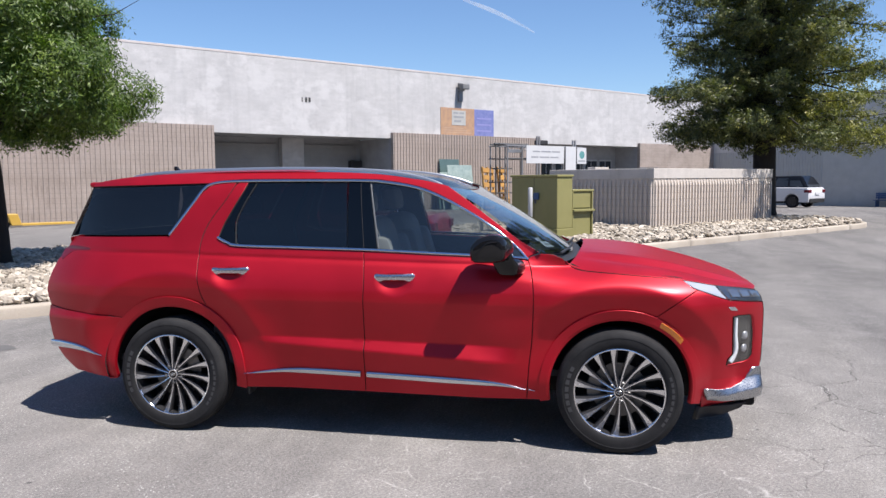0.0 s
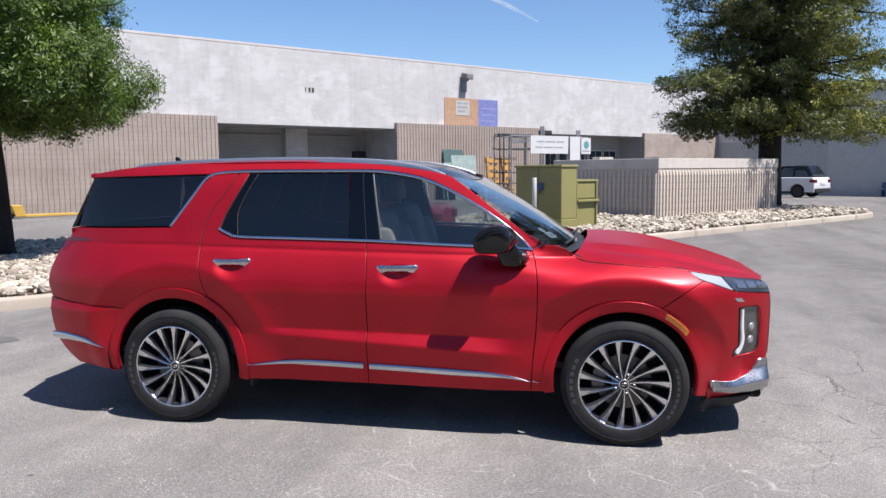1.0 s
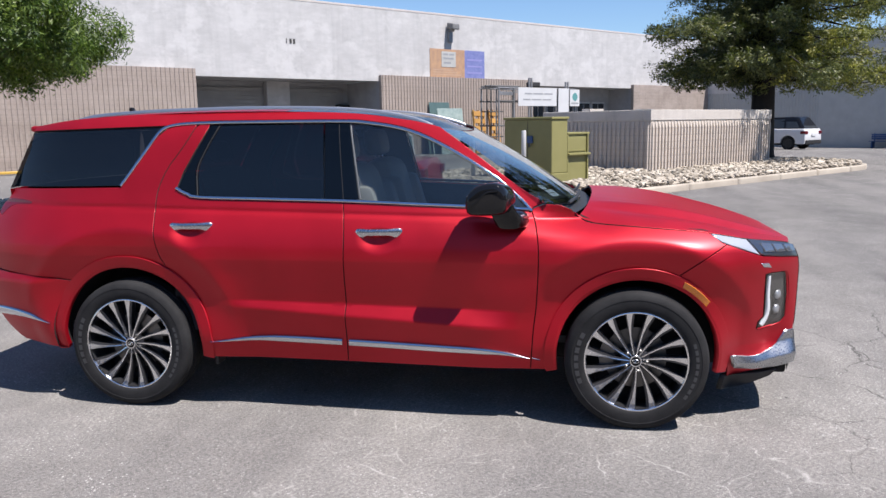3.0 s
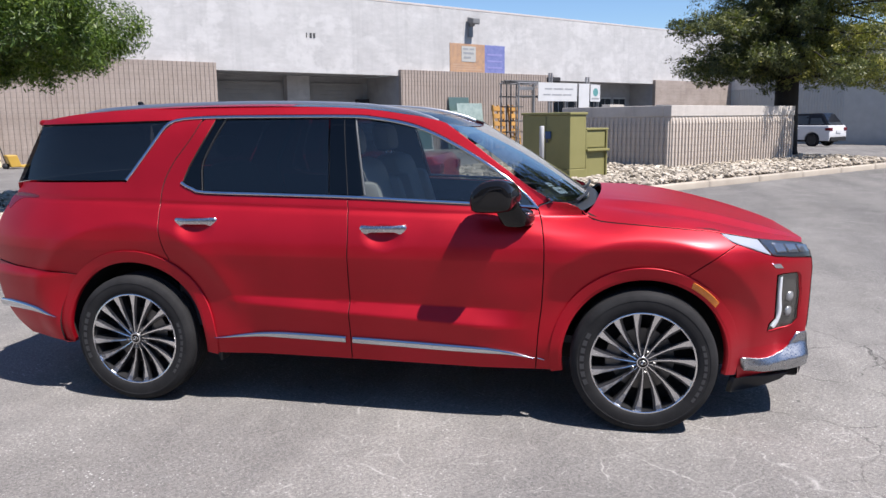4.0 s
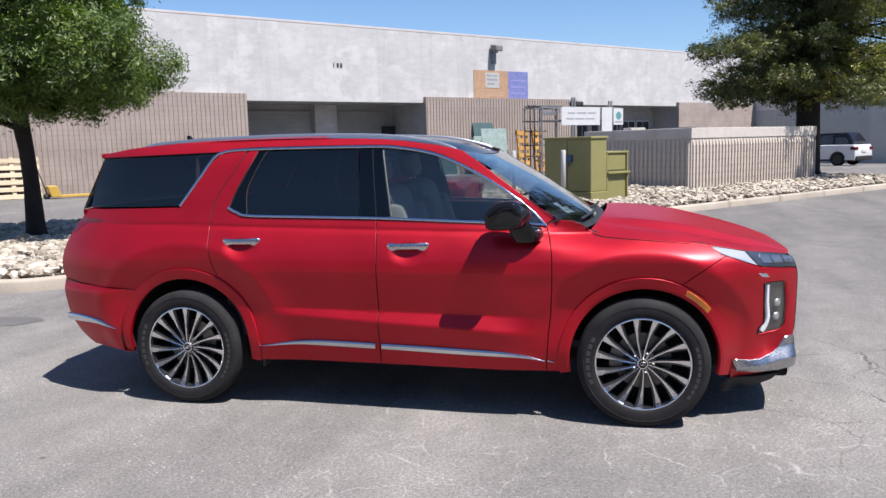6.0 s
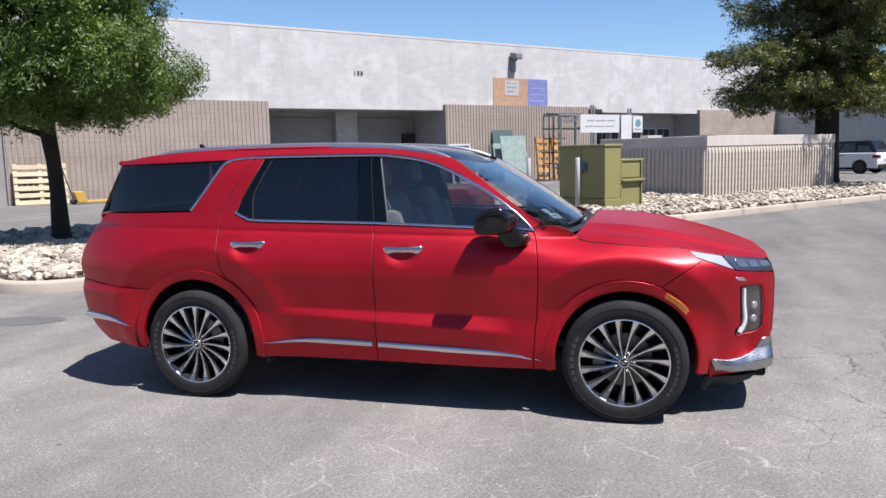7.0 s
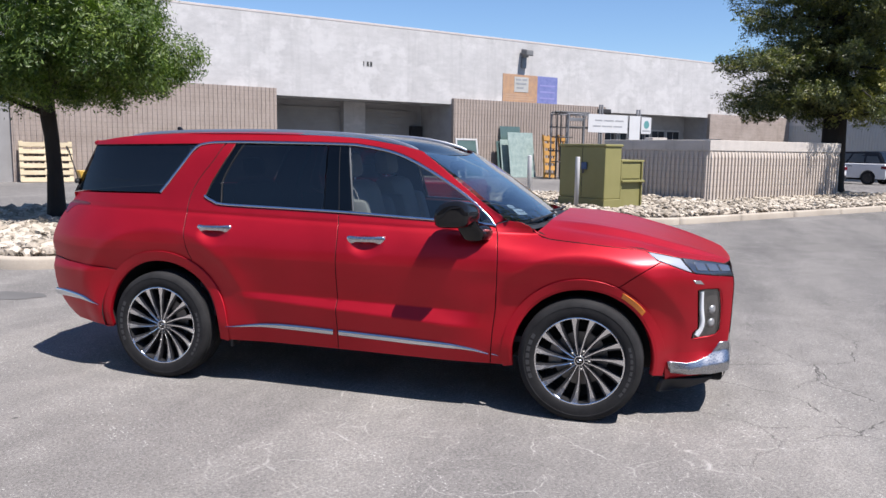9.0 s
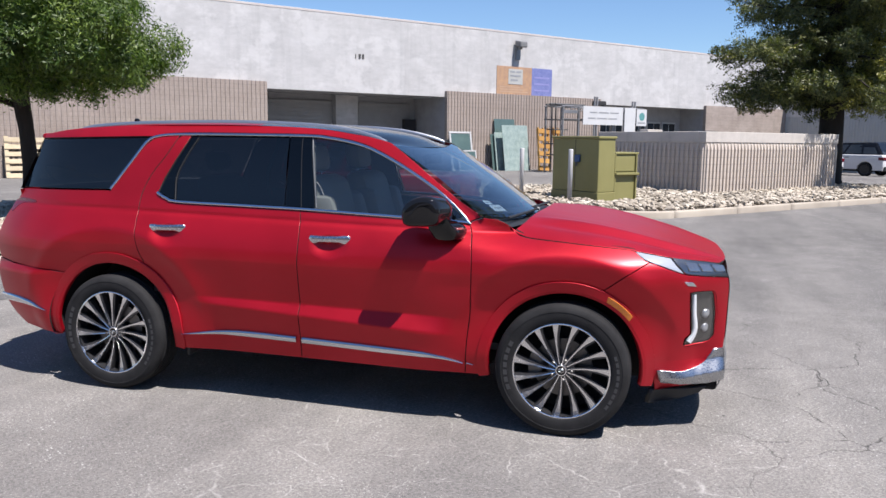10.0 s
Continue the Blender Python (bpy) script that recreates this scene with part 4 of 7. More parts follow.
def half_width(x, z):
    """Half-width of the painted side at a place of the side view."""
    x, z = np.asarray(x, float), np.asarray(z, float)
    # plan: full width amidships, drawn in to the nose and to the tail
    lean_f = blend(z, (0.2, 0.02), (0.55, 0.0), (0.8, 0.005), (0.95, 0.05), (1.1, 0.16))
    lean_r = blend(z, (0.3, 0.10), (0.6, 0.0), (0.8, 0.0), (1.1, 0.05), (1.27, 0.09), (1.65, 0.12))
    front = np.clip((x + lean_f - 1.15) / 1.21, 0, None)
    rear = np.clip((-(x - lean_r) - 1.5) / 0.93, 0, None)
    plan = 0.985 - 0.43 * front ** 4 - 0.155 * rear ** 3
    # section ahead of and behind the doors, and the doors' own: shoulder, flank turned under, ledge, sill
    plainer = blend(z, (0.20, 0.11), (0.30, 0.080), (0.45, 0.045), (0.62, 0.034), (0.80, 0.022), (0.90, 0.004), (0.96, 0.0))
    plainer = plainer * (1 - 0.8 * step(1.95, 2.2, x) * step(0.5, 0.32, z))
    zt = 0.640 - 0.018 * x
    zb = np.minimum(0.575 - 0.055 * x, zt - 0.004)
    wide = zt - zb
    flank_y = blend(z, (0.60, 0.064), (0.70, 0.042), (0.78, 0.0245), (0.85, 0.010), (0.91, 0.001), (0.98, 0.0))
    foot_y = blend(zt, (0.60, 0.064), (0.70, 0.042)) - 0.60 * soft(zt - z, 0.010) + 0.90 * soft(zb - z, 0.007) - 0.14 * soft(0.44 - z, 0.03)
    door_y = np.where(z > zt + 0.03, flank_y, np.where(z < zt - 0.03, foot_y, flank_y + (foot_y - flank_y) * step(zt + 0.012, zt - 0.012, z)))
    fade = step(-0.93, -0.62, x) * (1 - step(0.55, 0.95, x))
    upper = blend(z, (0.90, 0.0), (0.95, 0.0044), (1.0, 0.017), (1.05, 0.036), (1.10, 0.0605), (1.17, 0.099), (1.24, 0.127), (1.45, 0.200), (1.62, 0.273), (1.70, 0.338), (1.78, 0.45))
    out = plan - upper - (fade * door_y + (1 - fade) * plainer)
    # a fine crease under the windows
    zc = 1.140 - 0.022 * x
    out = out - 0.007 * np.exp(-((z - zc) / 0.014) ** 2) * step(1.4, 0.9, x)
    # haunches over the wheels: a crease, then the panel turns under to the arch
    for w, ring, _ in HAUNCHES:
        d = np.hypot(x - w, (z - HUB) * np.where(z > HUB, 1.0, 0.5))
        out = out + 0.009 * np.exp(-((d - ring - 0.004) / 0.055) ** 2) * step(0.55, 0.8, z) * step(1.12, 1.0, z)
    out = out - tucked(x, z)
    # the bumper's corner leans in towards the ground
    out = out - 0.23 * soft(np.clip(0.87 - z, -1, 0.45), 0.05) * step(1.80, 2.02, x) * step(2.34, 2.16, x)
    # cups behind the door handles
    for hx, hz in HANDLES:
        dz = z - hz + 0.018
        r = np.hypot((x - hx) / 0.134, dz / np.where(dz > 0, 0.054, 0.100))
        out = out - 0.024 * step(1.0, 0.20, r)
    # rounder shoulder along the tops of the fenders
    out = out - 0.055 * np.clip((z - 0.97) / 0.115, 0, 1.3) ** 1.6 * step(0.8, 1.2, x) * step(2.2, 1.9, x) * step(1.2, 1.1, z)
    # the cabin is drawn in ahead of the front doors
    return out - 0.06 * step(0.25, 1.1, x) * step(1.03, 1.17, z) * step(1.45, 1.2, x)


from mathutils.geometry import delaunay_2d_cdt

# ---- sheet metal: outlines in a flat view, laid on a curved surface ----
def smooth_line(pts, every=0.02, closed=False):
    """Points along a Catmull-Rom curve through pts."""
    p = [np.array(q, float) for q in pts]
    n = len(p)
    out = []
    for i in range(n if closed else n - 1):
        a, b = p[i], p[(i + 1) % n]
        before = p[i - 1] if (i or closed) else 2 * a - b
        after = p[(i + 2) % n] if (closed or i + 2 < n) else 2 * b - a
        k = max(int(np.linalg.norm(b - a) / every), 1)
        for t in np.arange(k) / k:
            out.append(0.5 * (2 * a + (b - before) * t + (2 * before - 5 * a + 4 * b - after) * t * t + (3 * a - before - 3 * b + after) * t ** 3))
    if not closed:
        out.append(p[-1])
    return out


def straight(*pts, every=0.02):
    out = []
    for a, b in zip(pts, pts[1:]):
        a, b = np.array(a, float), np.array(b, float)
        k = max(int(np.linalg.norm(b - a) / every), 1)
        out += [a + (b - a) * t for t in np.arange(k) / k]
    return out + [np.array(pts[-1], float)]


def arc(cx, cz, r, a0, a1, every=0.02):
    k = max(int(abs(radians(a1 - a0)) * r / every), 2)
    return [np.array((cx + r * math.cos(radians(a)), cz + r * math.sin(radians(a)))) for a in np.linspace(a0, a1, k + 1)]


def joined(*runs):
    out = []
    for run in runs:
        for q in run:
            if not out or np.linalg.norm(q - out[-1]) > 1e-3:
                out.append(np.array(q, float))
    if np.linalg.norm(out[0] - out[-1]) < 1e-3:
        out.pop()
    return out


def loop_area(loop):
    a = np.array(loop)
    b = np.roll(a, -1, axis=0)
    return 0.5 * np.sum(a[:, 0] * b[:, 1] - b[:, 0] * a[:, 1])


def inset(loop, d):
    """Move a counter-clockwise loop inwards by d."""
    a = np.array(loop)
    e0 = a - np.roll(a, 1, axis=0)
    e1 = np.roll(a, -1, axis=0) - a
    e0 /= np.linalg.norm(e0, axis=1)[:, None] + 1e-12
    e1 /= np.linalg.norm(e1, axis=1)[:, None] + 1e-12
    n = np.stack([-(e0[:, 1] + e1[:, 1]), e0[:, 0] + e1[:, 0]], axis=1)
    n /= np.linalg.norm(n, axis=1)[:, None] + 1e-12
    return a + n * d


def within(loop, p):
    a = np.array(loop)
    b = np.roll(a, -1, axis=0)
    hit = np.zeros(len(p), bool)
    for (x0, y0), (x1, y1) in zip(a, b):
        if y0 != y1:
            hit ^= ((y0 > p[:, 1]) != (y1 > p[:, 1])) & (p[:, 0] < (x1 - x0) * (p[:, 1] - y0) / (y1 - y0) + x0)
    return hit


def skin(name, outline, fn, material, parent, spacing=0.025, gap=0.0042, rim=0.018, holes=(), flip=False, label="", zones=(), dark_edge=True):
    """A pressed panel: its outline (and holes) in the flat view, fn to lay it on the body, and turned-in edges."""
    outline = np.array(outline)
    if loop_area(outline) < 0:
        outline = outline[::-1]
    loops = [inset(outline, gap)]
    for h in holes:
        h = np.array(h)
        loops.append(inset(h if loop_area(h) > 0 else h[::-1], -gap))
    rimpts = np.concatenate(loops)
    lo, hi = rimpts.min(axis=0), rimpts.max(axis=0)

    def net(x0, x1, y0, y1, s):
        rows = []
        for j, y in enumerate(np.arange(y0 + s / 2, y1, s * 0.87)):
            xs = np.arange(x0 + (0.25 if j % 2 else 0.75) * s, x1, s)
            rows.append(np.stack([xs, np.full(len(xs), y)], axis=1))
        return np.concatenate(rows) if rows else np.zeros((0, 2))
    inner = net(lo[0], hi[0], lo[1], hi[1], spacing)
    for x0, x1, y0, y1, s in zones:
        keep = ~((inner[:, 0] > x0) & (inner[:, 0] < x1) & (inner[:, 1] > y0) & (inner[:, 1] < y1))
        inner = np.concatenate([inner[keep], net(x0, x1, y0, y1, s)])
    ok = within(loops[0], inner)
    for h in loops[1:]:
        ok &= ~within(h, inner)
    inner = inner[ok]
    if len(inner):
        near = np.array([np.min((rimpts[:, 0] - q[0]) ** 2 + (rimpts[:, 1] - q[1]) ** 2) for q in inner])
        inner = inner[near > (0.4 * spacing) ** 2] if not zones else inner[near > (0.16 * spacing) ** 2]
    pts = np.concatenate([rimpts, inner]) if len(inner) else rimpts
    edges, base, spans = [], 0, []
    for lp in loops:
        n = len(lp)
        edges += [(base + k, base + (k + 1) % n) for k in range(n)]
        spans.append((base, n))
        base += n
    v2, _, tris, *_ = delaunay_2d_cdt([Vector(q) for q in pts], edges, [], 0, 1e-7)
    v2 = np.array([tuple(q) for q in v2])
    tris = np.array([t for t in tris if len(t) == 3])
    mid = v2[tris].mean(axis=1)
    ok = within(loops[0], mid)
    for h in loops[1:]:
        ok &= ~within(h, mid)
    tris = tris[ok]
    used, tri = np.unique(tris, return_inverse=True)
    v2, tris = v2[used], tri.reshape(-1, 3)

    def lay(q):
        e = 0.004
        p = fn(q[:, 0], q[:, 1])
        nx = fn(q[:, 0] + e, q[:, 1]) - fn(q[:, 0] - e, q[:, 1])
        ny = fn(q[:, 0], q[:, 1] + e) - fn(q[:, 0], q[:, 1] - e)
        nn = np.cross(nx, ny)
        nn /= np.linalg.norm(nn, axis=1)[:, None] + 1e-12
        return p, (-nn if flip else nn)
    co, nor = lay(v2)
    verts, norms, faces = co.tolist(), nor.tolist(), tris[:, ::-1].tolist() if flip else tris.tolist()
    deep_faces = []
    for i, lp in enumerate(loops):
        p, nn = lay(np.array(lp))
        n = len(lp)
        b = len(verts)
        away = np.cross(np.roll(p, -1, axis=0) - np.roll(p, 1, axis=0), nn)
        away /= np.linalg.norm(away, axis=1)[:, None] + 1e-12
        if flip:
            away = -away
        if i:
            away = -away
        r = min(rim * 0.2, 0.002)
        rows = ((p, nn), (p + away * r * 0.7 - nn * r * 0.6, (nn + away) * 0.7071), (p + away * r - nn * rim, away))
        for q, m in rows:
            verts += q.tolist()
            norms += m.tolist()
        for ring in range(2):
            for k in range(n):
                a0, a1 = b + ring * n + k, b + ring * n + (k + 1) % n
                quad = [a0, a0 + n, a1 + n, a1]
                if ring:
                    deep_faces.append(len(faces))
                faces.append(quad[::-1] if flip ^ bool(i) else quad)
    me = bpy.data.meshes.new(name)
    me.from_pydata(verts, [], faces)
    me.materials.append(material)
    for pl in me.polygons:
        pl.use_smooth = True
    # red panels get black turned-in edges: the gap's shade put into colour
    if material is P_RED and dark_edge:
        me.materials.append(P_LINING_GAP)
        for k in deep_faces:
            me.polygons[k].material_index = 1
    me.normals_split_custom_set_from_vertices(norms)
    ob = new(name, me)
    ob.parent = parent
    ob.visible_shadow = material not in CLEAR_PANES
    return tagged(ob, label) if label else ob


def flank(side, off=0.0):
    """Lays (x, z) of the side view on one side of the body; off: how far proud."""
    def fn(x, z):
        return np.stack([x, side * (half_width(x, z) + off), z], axis=1)
    return fn


def moulding(name, path, fn, width, proud, material, parent, flip=False, sides=6, label=""):
    """A bar with a domed section along a line on a surface; width is one number or (start, middle, end)."""
    q = np.array(path)
    e = 0.004
    p = fn(q[:, 0], q[:, 1])
    nn = np.cross(fn(q[:, 0] + e, q[:, 1]) - fn(q[:, 0] - e, q[:, 1]), fn(q[:, 0], q[:, 1] + e) - fn(q[:, 0], q[:, 1] - e))
    nn /= np.linalg.norm(nn, axis=1)[:, None] + 1e-12
    if flip:
        nn = -nn
    tan = np.gradient(p, axis=0)
    tan /= np.linalg.norm(tan, axis=1)[:, None] + 1e-12
    wid = np.cross(nn, tan)
    t = np.linspace(0, 1, len(q))
    w = np.full(len(q), width) if isinstance(width, float) else np.interp(t, np.linspace(0, 1, len(width)), width)
    bm = bmesh.new()
    rings = []
    for k in range(len(q)):
        ring = [(-0.5, -0.006)] + [(-0.5 * math.cos(math.pi * j / sides), proud * math.sin(math.pi * j / sides) ** 0.6 if 0 < j < sides else 0.0) for j in range(sides + 1)] + [(0.5, -0.006)]
        rings.append([bm.verts.new(p[k] + wid[k] * a * w[k] + nn[k] * h) for a, h in ring])
    for a, b in zip(rings, rings[1:]):
        for j in range(len(a) - 1):
            bm.faces.new((a[j], b[j], b[j + 1], a[j + 1]))
    bm.faces.new(rings[0])
    bm.faces.new(rings[-1][::-1])
    bmesh.ops.recalc_face_normals(bm, faces=bm.faces[:])
    return part(name, bm, material, parent, label, smooth=True, crease=0.9)


def sheet(name, fn, nu, nv, material, parent, label="", flip=False):
    """A smooth sheet over the unit square."""
    bm = bmesh.new()
    grid = [[bm.verts.new(fn(i / nu, j / nv)) for j in range(nv + 1)] for i in range(nu + 1)]
    for i in range(nu):
        for j in range(nv):
            f = (grid[i][j], grid[i + 1][j], grid[i + 1][j + 1], grid[i][j + 1])
            bm.faces.new(f[::-1] if flip else f)
    return part(name, bm, material, parent, label, smooth=True, crease=1.2)


def lathe(name, profile, material, parent, segments=64, label="", crease=0.5):
    """Turn (radius, y) points about the y axis."""
    bm = bmesh.new()
    rings = []
    for k in range(segments):
        a = 2 * math.pi * k / segments
        rings.append([bm.verts.new((r * math.cos(a), y, r * math.sin(a))) for r, y in profile])
    for k in range(segments):
        a, b = rings[k], rings[(k + 1) % segments]
        for j in range(len(profile) - 1):
            bm.faces.new((a[j], a[j + 1], b[j + 1], b[j]))
    bmesh.ops.recalc_face_normals(bm, faces=bm.faces[:])
    return part(name, bm, material, parent, label, smooth=True, crease=crease)


# ---- the red car: materials ----
def car_paint(name, deep, bright, rough=0.50, metal=0.60, coat=0.34):
    """Satin metallic paint: fine flake over a dense pigment, under a soft matt clear coat."""
    m, nt, b = blank(name, rough, metal)
    b.inputs["Specular IOR Level"].default_value = 0.2
    v = coords(nt)
    flake = noisy(nt, v, 900, 2)
    haze = noisy(nt, v, 3.0, 4)
    f = shift(nt, shift(nt, flake, "MULTIPLY", 0.5), "ADD", shift(nt, haze, "MULTIPLY", 0.5))
    nt.links.new(ramp(nt, f, [(0.35, deep), (0.65, bright)]), b.inputs["Base Color"])
    nt.links.new(ramp(nt, haze, [(0.3, (rough - 0.03,) * 3), (0.7, (rough + 0.03,) * 3)]), b.inputs["Roughness"])
    b.inputs["Coat Weight"].default_value, b.inputs["Coat Roughness"].default_value = 0.5, coat
    return m


def plain(name, colour, rough, metal=0.0, coat=0.0, grain=0.06):
    m = surface(name, tuple(c * (1 - grain) for c in colour), tuple(min(c * (1 + grain), 1) for c in colour), rough, metal, big=5, fine=120, bump=0.0)
    m.node_tree.nodes["Principled BSDF"].inputs["Coat Weight"].default_value = coat
    return m


P_RED = car_paint("satin_red_paint", (0.345, 0.0015, 0.009), (0.44, 0.004, 0.017))
P_CHROME = plain("satin_chrome", (0.58, 0.60, 0.64), 0.09, 1.0, 0.0, 0.02)
P_SATIN = plain("brushed_bumper_chrome", (0.40, 0.41, 0.43), 0.30, 1.0, 0.0, 0.02)
P_HANDLE = plain("brushed_handle_chrome", (0.52, 0.52, 0.54), 0.24, 1.0, 0.0, 0.02)
P_ALU = plain("satin_aluminium", (0.46, 0.47, 0.50), 0.42, 0.9, 0.0, 0.01)
P_GLOSSBLACK = plain("gloss_black", (0.008, 0.008, 0.009), 0.05)
P_GLOSSBLACK.node_tree.nodes["Principled BSDF"].inputs["Specular IOR Level"].default_value = 0.35
P_ROOFGLASS = plain("dark_roof_glass", (0.006, 0.008, 0.014), 0.12)
P_ROOFGLASS.node_tree.nodes["Principled BSDF"].inputs["Specular IOR Level"].default_value = 0.04
P_PLASTIC = plain("black_plastic", (0.018, 0.018, 0.019), 0.55)
P_RUBBER = surface("tyre_rubber", (0.015, 0.015, 0.016), (0.030, 0.030, 0.031), 0.75, big=9, fine=160, bump=0.15, depth=0.001)
P_RUBBER.node_tree.nodes["Principled BSDF"].inputs["Specular IOR Level"].default_value = 0.12
P_MARK = plain("tyre_mark_grey", (0.040, 0.040, 0.042), 0.7)
P_MACHINED = plain("machined_alloy", (0.74, 0.74, 0.75), 0.22, 1.0)
P_ALLOYDARK = plain("dark_grey_alloy", (0.055, 0.055, 0.060), 0.35, 0.6, 0.4)
P_DISC = plain("brake_steel", (0.16, 0.155, 0.15), 0.45, 0.9)
P_LINING_GAP = plain("liner_and_gap_black", (0.010, 0.010, 0.011), 0.9)
P_SEAT = plain("pale_grey_leather", (0.34, 0.33, 0.315), 0.5)
P_TRIM = plain("dark_cabin_trim", (0.035, 0.037, 0.042), 0.6)
P_HEADLINER = plain("grey_headliner", (0.20, 0.20, 0.20), 0.9)
P_STICKER = plain("white_sticker", (0.85, 0.87, 0.86), 0.6)
P_LAMP = plain("clear_lamp_optic", (0.46, 0.48, 0.52), 0.12, 0.3, 1.0)
P_LAMPDARK = plain("smoked_lamp", (0.26, 0.27, 0.29), 0.16, 0.8, 1.0)
P_PROJECTOR = plain("grey_projector", (0.36, 0.37, 0.38), 0.2, 0.5)
P_TAIL = plain("red_tail_lens", (0.12, 0.004, 0.010), 0.2)
P_AMBER = plain("amber_lens", (0.75, 0.22, 0.02), 0.25, 0.0, 0.6)
P_PRIVACY = glass("privacy_glass", (0.75, 0.85, 1.0), 0.01, 0.09, 1.8)
P_SIDEGLASS = glass("side_glass", (0.92, 0.98, 0.97), 0.0, 0.64, 2.0)
P_SCREEN = glass("windscreen_glass", (0.80, 0.93, 1.0), 0.0, 0.50, 2.3, (0.96, 0.98, 1.0))
P_PILLAR = glass("black_pillar_gloss", (0.5, 0.6, 0.8), 0.0, 0.02, 1.6)
P_CLEAR = glass("lamp_cover", (0.95, 0.97, 1.0), 0.0, 0.9)
CLEAR_PANES = (P_CLEAR,)

car = thing("suv_car", Matrix(), "satin red SUV with chrome trim parked on the asphalt", "car")


# ---- lines of the side view ----
BELT = [(-1.150, 1.275), (-1.115, 1.256), (-1.075, 1.241), (-1.0, 1.223), (-0.6, 1.214), (-0.14, 1.204), (0.21, 1.191), (0.53, 1.177), (0.895, 1.158)]
ROOFLINE = [(-1.27, 1.634), (-1.20, 1.652), (-1.10, 1.660), (-0.9, 1.664), (-0.21, 1.660), (-0.02, 1.647), (0.175, 1.612), (0.33, 1.556), (0.515, 1.460), (0.70, 1.343), (0.825, 1.240), (0.895, 1.168)]
REAR_SEAM = [(-1.066, 1.650), (-1.130, 1.526), (-1.215, 1.397), (-1.260, 1.287), (-1.268, 1.180), (-1.250, 1.040), (-1.226, 0.920), (-1.196, 0.835)]
MID_SEAM = [(-0.145, 1.204), (-0.122, 1.02), (-0.125, 0.80), (-0.135, 0.302)]
FRONT_SEAM = [(0.895, 1.158), (0.923, 1.074), (0.938, 0.94), (0.929, 0.693), (0.910, 0.518), (0.895, 0.298)]
BUMPER_SEAM = [(1.896, 0.994), (1.778, 0.921), (1.66, 0.83)]
HOOD_EDGE = [(1.105, 1.165), (1.150, 1.124), (1.220, 1.098), (1.45, 1.083), (1.78, 1.056), (1.816, 1.048)]
A_LOW = [(0.380, 1.614), (0.512, 1.521), (0.659, 1.410), (0.839, 1.279), (0.965, 1.204)]
R_FRONT, R_REAR = 0.432, 0.448
LIP_FRONT, LIP_REAR = 0.487, 0.508


def reach_x(z, y, nose):
    """Where the side reaches half-width y at height z, ahead or behind."""
    a, b = (1.4, 2.6) if nose else (-1.6, -2.9)
    for _ in range(40):
        c = (a + b) / 2
        if half_width(c, z) > y:
            a = c
        else:
            b = c
    return a


def tail_y(z):
    """Half-width at which the side gives way to the tail."""
    return 0.80 - 0.085 * float(step(0.92, 1.24, z))


